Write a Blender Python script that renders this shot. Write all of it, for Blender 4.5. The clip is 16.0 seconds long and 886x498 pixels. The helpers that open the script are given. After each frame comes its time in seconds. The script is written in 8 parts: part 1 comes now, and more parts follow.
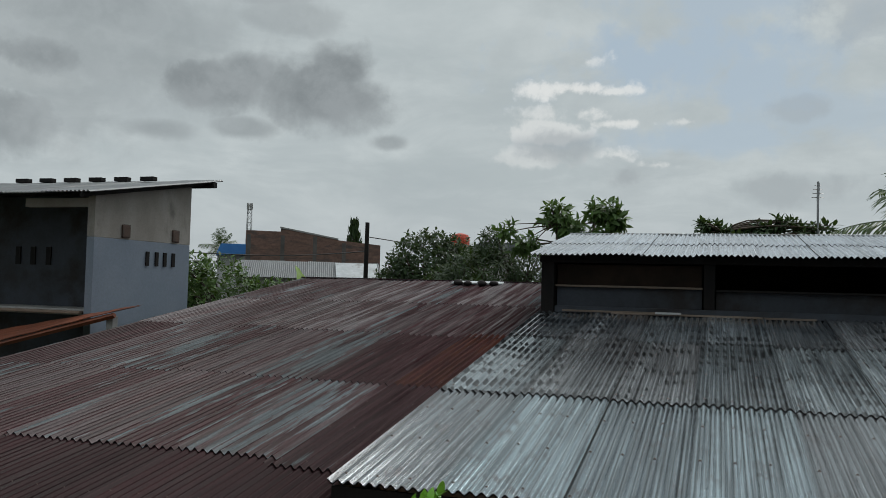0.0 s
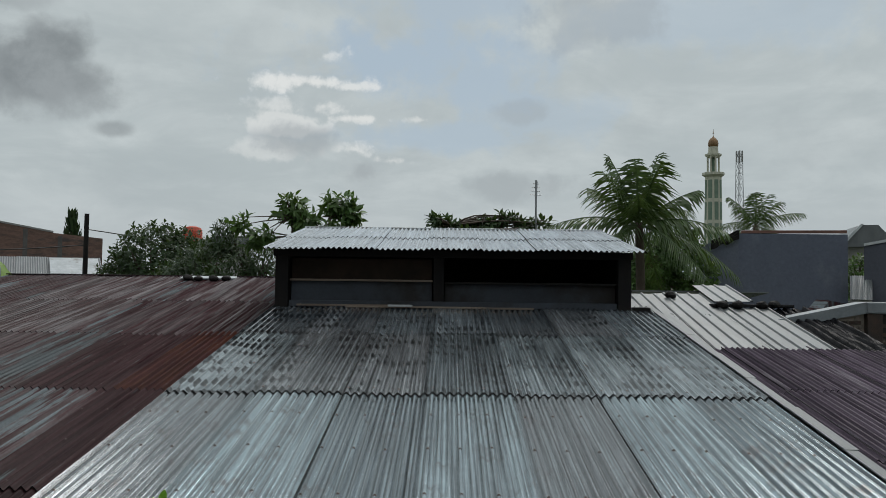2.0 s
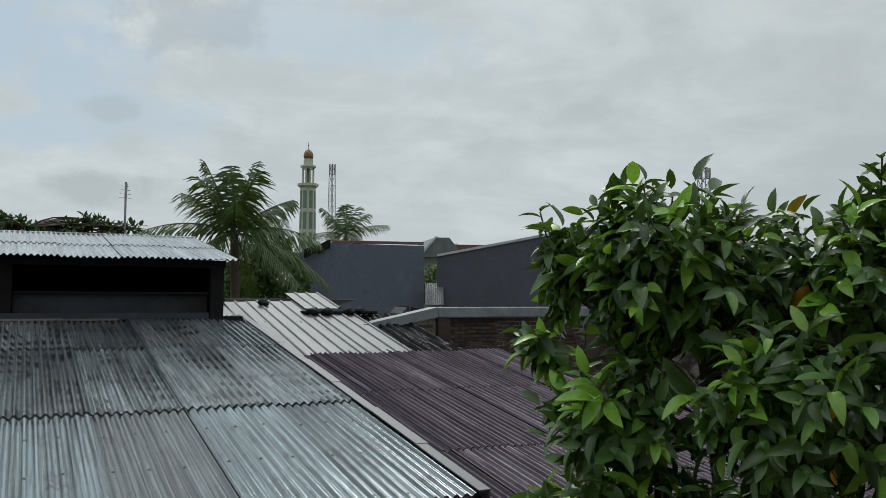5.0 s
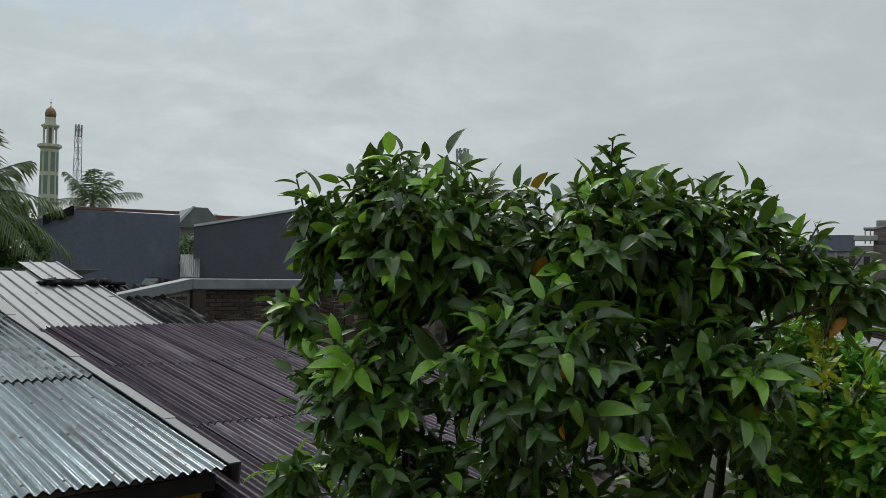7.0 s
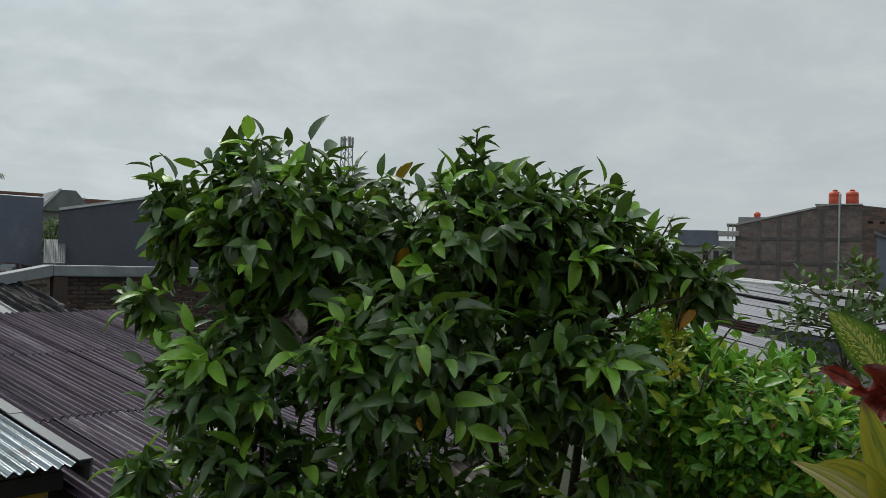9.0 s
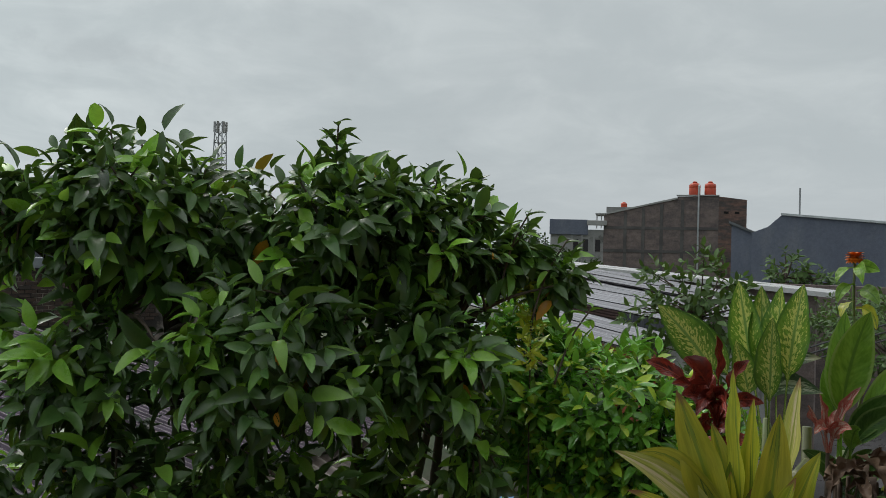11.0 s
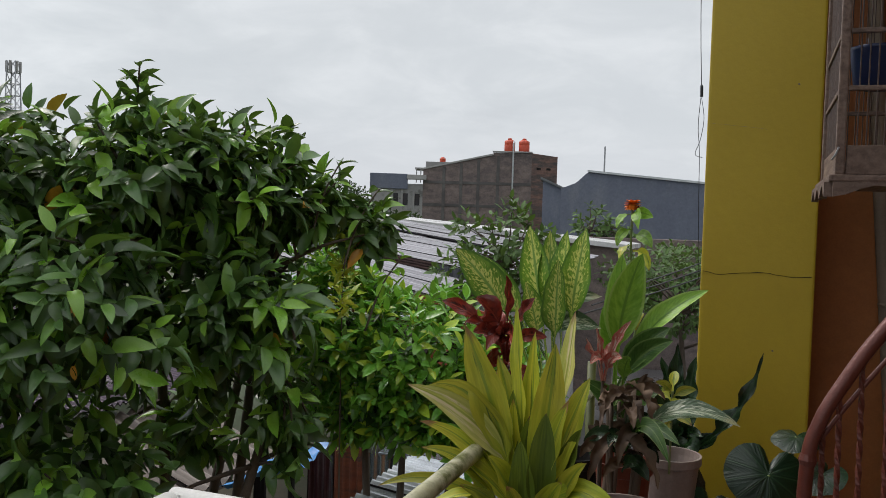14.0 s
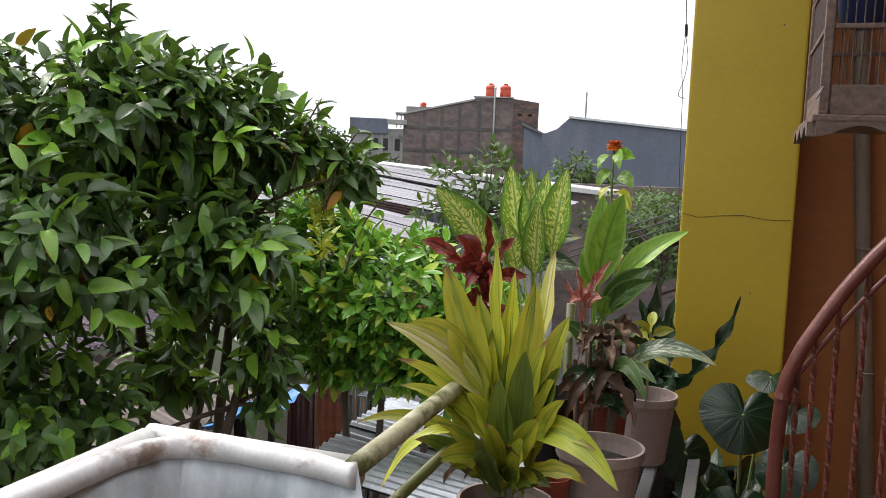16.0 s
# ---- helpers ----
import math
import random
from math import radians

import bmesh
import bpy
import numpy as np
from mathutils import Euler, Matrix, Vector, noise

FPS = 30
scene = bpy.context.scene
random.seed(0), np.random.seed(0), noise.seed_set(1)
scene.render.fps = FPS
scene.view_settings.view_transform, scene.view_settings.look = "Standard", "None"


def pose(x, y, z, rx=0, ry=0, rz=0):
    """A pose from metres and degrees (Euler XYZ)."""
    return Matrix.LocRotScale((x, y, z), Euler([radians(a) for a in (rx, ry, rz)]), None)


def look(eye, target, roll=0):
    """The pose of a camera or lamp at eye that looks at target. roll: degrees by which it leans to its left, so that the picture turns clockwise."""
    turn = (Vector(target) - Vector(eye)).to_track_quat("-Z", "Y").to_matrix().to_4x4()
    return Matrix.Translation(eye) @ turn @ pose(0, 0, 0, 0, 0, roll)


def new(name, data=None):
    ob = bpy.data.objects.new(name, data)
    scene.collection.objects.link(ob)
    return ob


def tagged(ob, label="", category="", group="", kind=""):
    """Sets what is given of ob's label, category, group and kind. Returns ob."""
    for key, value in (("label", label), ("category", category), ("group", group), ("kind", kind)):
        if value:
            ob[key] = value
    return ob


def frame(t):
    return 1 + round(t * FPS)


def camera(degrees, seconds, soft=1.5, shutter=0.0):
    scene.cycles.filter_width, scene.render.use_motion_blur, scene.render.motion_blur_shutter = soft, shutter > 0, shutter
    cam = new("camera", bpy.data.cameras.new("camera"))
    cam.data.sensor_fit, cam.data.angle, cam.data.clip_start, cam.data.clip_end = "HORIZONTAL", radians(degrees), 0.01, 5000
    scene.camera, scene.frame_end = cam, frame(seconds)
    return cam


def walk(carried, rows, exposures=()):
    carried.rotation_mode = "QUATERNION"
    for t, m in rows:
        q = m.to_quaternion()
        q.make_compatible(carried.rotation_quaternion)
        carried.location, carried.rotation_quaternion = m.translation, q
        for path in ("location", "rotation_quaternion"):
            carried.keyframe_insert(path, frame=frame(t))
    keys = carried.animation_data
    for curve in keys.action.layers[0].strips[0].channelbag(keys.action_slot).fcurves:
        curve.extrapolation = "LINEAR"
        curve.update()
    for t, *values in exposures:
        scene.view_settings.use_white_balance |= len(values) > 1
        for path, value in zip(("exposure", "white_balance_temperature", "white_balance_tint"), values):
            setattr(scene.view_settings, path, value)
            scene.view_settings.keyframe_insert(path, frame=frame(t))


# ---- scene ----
# The camera and its walk: seconds, place, yaw, pitch, roll
cam = camera(54.64, 16.0, 0.5)
PATH = (
    (0.0, 0.018, 0.116, 3.904, -0.04, 2.48, -1.49),
    (0.5, 0.022, 0.14, 3.904, -4.6, 2.62, -1.18),
    (1.0, 0.028, 0.163, 3.907, -8.06, 2.62, -0.88),
    (1.5, 0.033, 0.175, 3.914, -12.09, 2.63, -0.63),
    (2.0, 0.065, 0.18, 3.912, -17.43, 2.37, -0.69),
    (2.5, 0.088, 0.198, 3.912, -23.03, 2.13, -0.96),
    (3.0, 0.101, 0.213, 3.91, -28.24, 2.11, -1.03),
    (3.5, 0.086, 0.203, 3.909, -32.04, 2.46, -0.73),
    (4.0, 0.088, 0.199, 3.911, -35.22, 3.02, -1.42),
    (4.5, 0.104, 0.198, 3.916, -39.14, 3.19, -0.68),
    (5.0, 0.117, 0.198, 3.921, -43.93, 3.1, -0.3),
    (7.5, 0.168, 0.176, 3.893, -62.16, 1.27, -0.98),
    (8.0, 0.189, 0.164, 3.897, -63.96, 1.12, -0.8),
    (8.5, 0.21, 0.151, 3.901, -65.62, 1.0, -0.87),
    (9.0, 0.23, 0.127, 3.9, -67.48, 1.03, -1.62),
    (11.5, 0.242, 0.048, 3.926, -77.81, 0.46, -1.03),
    (12.0, 0.227, 0.041, 3.911, -80.24, 0.57, -0.75),
    (12.5, 0.225, 0.029, 3.908, -83.2, 0.38, -1.11),
    (13.0, 0.219, 0.016, 3.905, -85.66, -0.05, -1.35),
    (13.5, 0.223, 0.013, 3.907, -87.0, -1.15, -1.54),
    (14.0, 0.213, 0.008, 3.903, -87.5, -2.28, -1.83),
    (14.5, 0.211, 0.008, 3.9, -87.98, -3.11, -2.15),
    (15.0, 0.216, 0.006, 3.895, -88.37, -3.94, -2.0),
    (15.5, 0.222, 0.006, 3.891, -88.8, -4.76, -2.36),
    (16.0, 0.231, 0.007, 3.886, -88.8, -5.82, -2.23),
)
EXPOSURES = ((0, 0.0, 6500, 10), (3.5, 0.03, 6500, 10), (4.5, 0.22, 6500, 10), (5.2, 0.22, 6500, 10), (7.5, 0.2, 6500, 10), (9, 0.22, 6500, 10), (12.5, 0.2, 6520, 12),
             (13.2, 0.40, 6560, 14), (14.5, 0.80, 6620, 17), (16, 1.34, 6680, 20))
walk(cam, [(t, pose(x, y, z, 90 + p, r, w)) for t, x, y, z, w, p, r in PATH], EXPOSURES)


# ---- sky and sun ----
class Nodes:
    """Short forms for building a node tree."""

    def __init__(self, tree):
        self.tree = tree
        tree.nodes.clear()

    def add(self, kind):
        return self.tree.nodes.new(kind)

    def wire(self, a, b):
        self.tree.links.new(a, b)

    def math(self, op, a, b=0.0, clamp=False):
        node = self.add("ShaderNodeMath")
        node.operation, node.use_clamp = op, clamp
        for k, v in enumerate((a, b)):
            if isinstance(v, (int, float)):
                node.inputs[k].default_value = v
            else:
                self.wire(v, node.inputs[k])
        return node.outputs[0]

    def mix(self, factor, a, b, blend="MIX"):
        node = self.add("ShaderNodeMix")
        node.data_type, node.blend_type = "RGBA", blend
        for k, v in ((0, factor), (6, a), (7, b)):
            if isinstance(v, (int, float)):
                node.inputs[k].default_value = v
            elif isinstance(v, tuple):
                node.inputs[k].default_value = (*v, 1)
            else:
                self.wire(v, node.inputs[k])
        return node.outputs[2]

    def step(self, value, low, high):
        node = self.add("ShaderNodeMapRange")
        node.interpolation_type = "SMOOTHSTEP"
        self.wire(value, node.inputs[0])
        node.inputs[1].default_value, node.inputs[2].default_value = low, high
        return node.outputs[0]

    def noise(self, vector, scale, detail=4.0, rough=0.5, w=None, distort=0.0):
        node = self.add("ShaderNodeTexNoise")
        node.noise_dimensions = "4D" if w is not None else "3D"
        node.inputs["Scale"].default_value = scale
        node.inputs["Detail"].default_value = detail
        node.inputs["Roughness"].default_value = rough
        node.inputs["Distortion"].default_value = distort
        self.wire(vector, node.inputs["Vector"])
        if w is not None:
            if isinstance(w, (int, float)):
                node.inputs["W"].default_value = w
            else:
                self.wire(w, node.inputs["W"])
        return node.outputs[0]


SUN_TURN, SUN_HEIGHT = radians(-35), radians(48)
world = bpy.data.worlds.new("overcast_sky")
scene.world = world
world.use_nodes = True
n = Nodes(world.node_tree)
sky = n.add("ShaderNodeTexSky")
sky.sky_type, sky.sun_disc, sky.sun_elevation, sky.sun_rotation = "NISHITA", False, SUN_HEIGHT, -SUN_TURN
ray = n.add("ShaderNodeTexCoord").outputs["Generated"]
xyz = n.add("ShaderNodeSeparateXYZ")
n.wire(ray, xyz.inputs[0])
height = n.math("MAXIMUM", xyz.outputs[2], 0.0)
deep = n.math("ADD", height, 0.22)
flat = n.add("ShaderNodeCombineXYZ")
n.wire(n.math("DIVIDE", xyz.outputs[0], deep), flat.inputs[0])
n.wire(n.math("DIVIDE", xyz.outputs[1], deep), flat.inputs[1])
n.wire(n.math("MULTIPLY", height, 1.5), flat.inputs[2])


def toward(yaw, pitch, size):
    """1 near a direction of the sky, fading out over size degrees."""
    a, b = radians(yaw), radians(pitch)
    dot = n.add("ShaderNodeVectorMath")
    dot.operation = "DOT_PRODUCT"
    n.wire(ray, dot.inputs[0])
    dot.inputs[1].default_value = (-math.sin(a) * math.cos(b), math.cos(a) * math.cos(b), math.sin(b))
    return n.step(dot.outputs["Value"], math.cos(radians(size)), 1.0)


puffs = n.noise(ray, 12.0, 6, 0.55, 1.7, 0.2)
edge = n.noise(ray, 34.0, 5, 0.6, 4.4, 0.3)
big = n.noise(flat.outputs[0], 1.1, 7, 0.55, 3.1, 0.3)
wisps = n.noise(flat.outputs[0], 2.6, 8, 0.6, 7.7, 0.6)
billow = n.noise(ray, 21.0, 7, 0.62, 2.9, 0.15)
ragged = n.math("ADD", n.math("MULTIPLY", n.math("SUBTRACT", puffs, 0.5), 3.4), n.math("ADD", n.math("MULTIPLY", n.math("SUBTRACT", billow, 0.5), 2.6), n.math("MULTIPLY", n.math("SUBTRACT", edge, 0.5), 1.2)))


def clouds(heaps, soft=(1.42, 0.40), rag=0.5):
    """Ragged rounded heaps of cloud: yaw, pitch, half width and half height in degrees, density."""
    total = None
    for yaw, pitch, wide, high, thick in heaps:
        a, b = radians(yaw), radians(pitch)
        span = 0.0
        for axis, size in (((math.cos(a), math.sin(a), 0), wide), ((math.sin(a) * math.sin(b), -math.cos(a) * math.sin(b), math.cos(b)), high)):
            dot = n.add("ShaderNodeVectorMath")
            dot.operation = "DOT_PRODUCT"
            n.wire(ray, dot.inputs[0])
            dot.inputs[1].default_value = axis
            off = n.math("DIVIDE", dot.outputs["Value"], math.sin(radians(size)))
            span = n.math("ADD", n.math("MULTIPLY", off, off), span)
        one = n.step(n.math("ADD", n.math("SQRT", span), n.math("MULTIPLY", ragged, rag)), *soft)
        one = n.math("MULTIPLY", n.math("MULTIPLY", one, thick), n.step(toward(yaw, pitch, 40), 0.0, 0.1))
        total = one if total is None else n.math("MAXIMUM", total, one)
    return total


veil = n.mix(n.step(wisps, 0.35, 0.7), (0.44, 0.495, 0.51), (0.54, 0.595, 0.605))
veil = n.mix(n.math("MULTIPLY", n.step(big, 0.45, 0.72), 0.7), veil, (0.39, 0.445, 0.462))
veil = n.mix(n.math("MULTIPLY", n.step(puffs, 0.5, 0.75), 0.3), veil, (0.36, 0.40, 0.42))
# heavy grey cumulus to the north-west, a break of blue with bright rims beside it
dark = clouds(((8.1, 12.3, 4.4, 2.3, 1.0), (7.0, 13.9, 2.3, 1.6, 1.0), (15.7, 12.4, 3.5, 1.8, 0.95), (13.4, 13.6, 2.0, 1.2, 0.9), (25.4, 13.2, 3.6, 1.5, 0.85), (27.6, 9.2, 3.0, 2.2, 0.8),
               (24.0, 16.3, 6.0, 1.9, 0.6), (10.9, 17.0, 3.3, 1.1, 0.5), (13.4, 19.0, 4.0, 1.4, 0.6), (18.8, 9.5, 2.6, 0.8, 0.55), (13.5, 9.9, 2.2, 0.8, 0.6), (3.9, 9.4, 1.3, 0.5, 0.6), (24.0, 15.0, 11.0, 6.5, 0.5)), (1.32, 0.48))
small = clouds(((-8.2, 9.3, 2.4, 0.9, 0.6), (-12.1, 7.3, 1.7, 0.8, 0.6), (-22.3, 6.6, 3.2, 1.0, 0.5), (-22.4, 11.4, 1.4, 0.7, 0.35), (-27.5, 17.3, 3.4, 1.9, 0.42), (-53.0, 12.0, 3.2, 1.1, 0.3), (-46.0, 10.0, 2.0, 0.8, 0.25)), (1.4, 0.4), 1.0)
open_sky = clouds(((-14.6, 14.8, 7.4, 2.7, 1.0), (-20.0, 13.6, 4.5, 2.2, 0.9), (-17.0, 9.7, 8.0, 1.1, 0.8), (-36.0, 17.0, 9.0, 2.2, 0.6), (-17.0, 18.5, 6.0, 1.8, 0.8), (-24.0, 11.0, 5.0, 1.6, 0.6)), (1.4, 0.35), 0.9)
rim = clouds(((-9.3, 14.8, 1.5, 0.6, 0.7), (-8.8, 13.1, 2.7, 0.6, 1.0), (-11.0, 12.9, 1.8, 0.4, 0.9), (-9.6, 11.6, 2.6, 0.6, 0.7), (-7.6, 10.4, 2.2, 0.6, 0.7), (-11.6, 10.9, 1.9, 0.35, 0.9), (-11.2, 8.9, 1.8, 0.6, 0.8), (-13.9, 8.2, 1.3, 0.4, 0.7), (-15.6, 10.9, 0.9, 0.25, 0.6), (-5.6, 8.6, 2.0, 0.6, 0.45)), (1.35, 0.4), 1.7)
blue = n.mix(1.0, sky.outputs[0], (0.085, 0.085, 0.085), "MULTIPLY")
blue = n.mix(0.9, blue, (0.40, 0.49, 0.565))
colour = n.mix(n.math("MULTIPLY", open_sky, 1.0), veil, blue)
colour = n.mix(n.math("MULTIPLY", rim, 0.85), colour, (0.76, 0.775, 0.76))
colour = n.mix(n.math("MULTIPLY", dark, 0.92), colour, n.mix(n.step(billow, 0.35, 0.65), (0.285, 0.315, 0.33), (0.205, 0.23, 0.243)))
colour = n.mix(small, colour, (0.33, 0.365, 0.385))
colour = n.mix(n.math("MULTIPLY", n.step(height, 0.14, 0.0), 0.8), colour, (0.45, 0.493, 0.512))
colour = n.mix(n.step(height, 0.40, 0.95), colour, (0.92, 0.97, 1.0))
colour = n.mix(n.math("MULTIPLY", toward(-95, 12, 50), 0.35), colour, (0.34, 0.365, 0.38))
# the sun stands behind the clouds ahead, so the sky dims away from it
glow = n.add("ShaderNodeVectorMath")
glow.operation = "DOT_PRODUCT"
n.wire(ray, glow.inputs[0])
glow.inputs[1].default_value = (0.5, 0.75, 0.45)
dim = n.step(glow.outputs["Value"], 0.35, -0.75)
colour = n.mix(n.math("MULTIPLY", dim, 0.5), colour, (0.20, 0.22, 0.235))
back = n.add("ShaderNodeBackground")
n.wire(colour, back.inputs[0])
back.inputs[1].default_value = 1.0
n.wire(back.outputs[0], n.add("ShaderNodeOutputWorld").inputs[0])

lamp = bpy.data.lights.new("sun", "SUN")
lamp.energy, lamp.angle, lamp.color = 1.1, radians(25), (1.0, 0.97, 0.92)
sun = new("sun", lamp)
sun.matrix_world = look((math.sin(-SUN_TURN) * 30, math.cos(SUN_TURN) * 30, math.tan(SUN_HEIGHT) * 30), (0, 0, 0))


# ---- materials ----
def surface(name, a, b, scale=4.0, rough=(0.55, 0.75), metal=0.0, bump=0.15, grain=60.0, stretch=(1, 1, 1), stain=None,
            stain_scale=2.0, stain_at=(0.55, 0.7), vary=0.25, shine=0.5, grit=0.36, streak=0.0, coat=0.0, per="object", translucent=0.0, tints=(), wet=None):
    """A weathered surface: two tones in large noise, fine grain, stains with a shape of their own, piece to piece variation."""
    m = bpy.data.materials.new(name)
    m.use_nodes = True
    k = Nodes(m.node_tree)
    place = k.add("ShaderNodeTexCoord").outputs["Object"]
    chance = k.add("ShaderNodeObjectInfo").outputs["Random"] if per == "object" else k.add("ShaderNodeNewGeometry").outputs["Random Per Island"]
    shift = k.math("MULTIPLY", chance, 41.0)
    turn = k.add("ShaderNodeMapping")
    turn.inputs["Scale"].default_value = stretch
    k.wire(place, turn.inputs[0])
    large = k.noise(turn.outputs[0], scale, 5, 0.6, shift)
    fine = k.noise(place, grain, 4, 0.6, shift)
    speck = k.noise(place, grain * 4.5, 2, 0.6, shift)
    col = k.mix(k.step(large, *((0.40, 0.60) if stretch[0] > 5 else (0.3, 0.7))), a, b)
    for at, width, tint in tints:
        near = k.math("SUBTRACT", 1.0, k.math("DIVIDE", k.math("ABSOLUTE", k.math("SUBTRACT", chance, at)), width), True)
        col = k.mix(k.step(near, 0.0, 0.35), col, tint)
    if stain:
        spot = k.noise(turn.outputs[0], stain_scale, 6, 0.65, k.math("ADD", shift, 5.0))
        spot = k.math("ADD", spot, k.math("MULTIPLY", k.math("SUBTRACT", chance, 0.5), 0.16))
        col = k.mix(k.step(spot, *stain_at), col, stain)
    tone = k.math("ADD", 1.0 - vary / 2, k.math("MULTIPLY", k.math("FRACT", k.math("MULTIPLY", chance, 7.3)), vary))
    tone = k.math("MULTIPLY", tone, k.math("ADD", 1.0 - grit, k.math("MULTIPLY", k.math("ADD", fine, speck), grit)))
    if streak:
        run = k.add("ShaderNodeMapping")
        run.inputs["Scale"].default_value = (34, 0.35, 1)
        k.wire(place, run.inputs[0])
        lines = k.noise(run.outputs[0], 1.0, 3, 0.6, k.math("ADD", shift, 9.0))
        tone = k.math("MULTIPLY", tone, k.math("ADD", 1.0 - streak * 0.5, k.math("MULTIPLY", k.step(lines, 0.3, 0.7), streak)))
    grey = k.add("ShaderNodeCombineColor")
    for socket in grey.inputs[:3]:
        k.wire(tone, socket)
    col = k.mix(1.0, col, grey.outputs[0], "MULTIPLY")
    bsdf = k.add("ShaderNodeBsdfPrincipled")
    k.wire(col, bsdf.inputs["Base Color"])
    span = k.add("ShaderNodeMapRange")
    k.wire(large, span.inputs[0])
    for slot, v in zip((1, 2, 3, 4), (0.3, 0.7, *rough)):
        span.inputs[slot].default_value = v
    k.wire(span.outputs[0], bsdf.inputs["Roughness"])
    bsdf.inputs["Metallic"].default_value = metal
    bsdf.inputs["Specular IOR Level"].default_value = shine
    bsdf.inputs["Coat Weight"].default_value = coat
    bsdf.inputs["Coat Roughness"].default_value = 0.12
    if bump:
        rise = k.add("ShaderNodeBump")
        rise.inputs["Strength"].default_value = bump
        rise.inputs["Distance"].default_value = 0.01
        k.wire(fine, rise.inputs["Height"])
        k.wire(rise.outputs[0], bsdf.inputs["Normal"])
    out = k.add("ShaderNodeOutputMaterial")
    if wet is not None:
        # chalky old paint under a broken film of water
        chalk, film, both = k.add("ShaderNodeBsdfDiffuse"), k.add("ShaderNodeBsdfGlossy"), k.add("ShaderNodeMixShader")
        k.wire(col, chalk.inputs[0])
        k.wire(span.outputs[0], film.inputs["Roughness"])
        for node in (chalk, film):
            k.wire(rise.outputs[0], node.inputs["Normal"])
        both.inputs[0].default_value = wet
        k.wire(chalk.outputs[0], both.inputs[1])
        k.wire(film.outputs[0], both.inputs[2])
        k.wire(both.outputs[0], out.inputs[0])
        k.tree.nodes.remove(bsdf)
    elif translucent:
        thin, both = k.add("ShaderNodeBsdfTranslucent"), k.add("ShaderNodeMixShader")
        k.wire(k.mix(0.5, col, (0.25, 0.4, 0.03), "SCREEN"), thin.inputs[0])
        both.inputs[0].default_value = translucent
        k.wire(bsdf.outputs[0], both.inputs[1])
        k.wire(thin.outputs[0], both.inputs[2])
        k.wire(both.outputs[0], out.inputs[0])
    else:
        k.wire(bsdf.outputs[0], out.inputs[0])
    return m


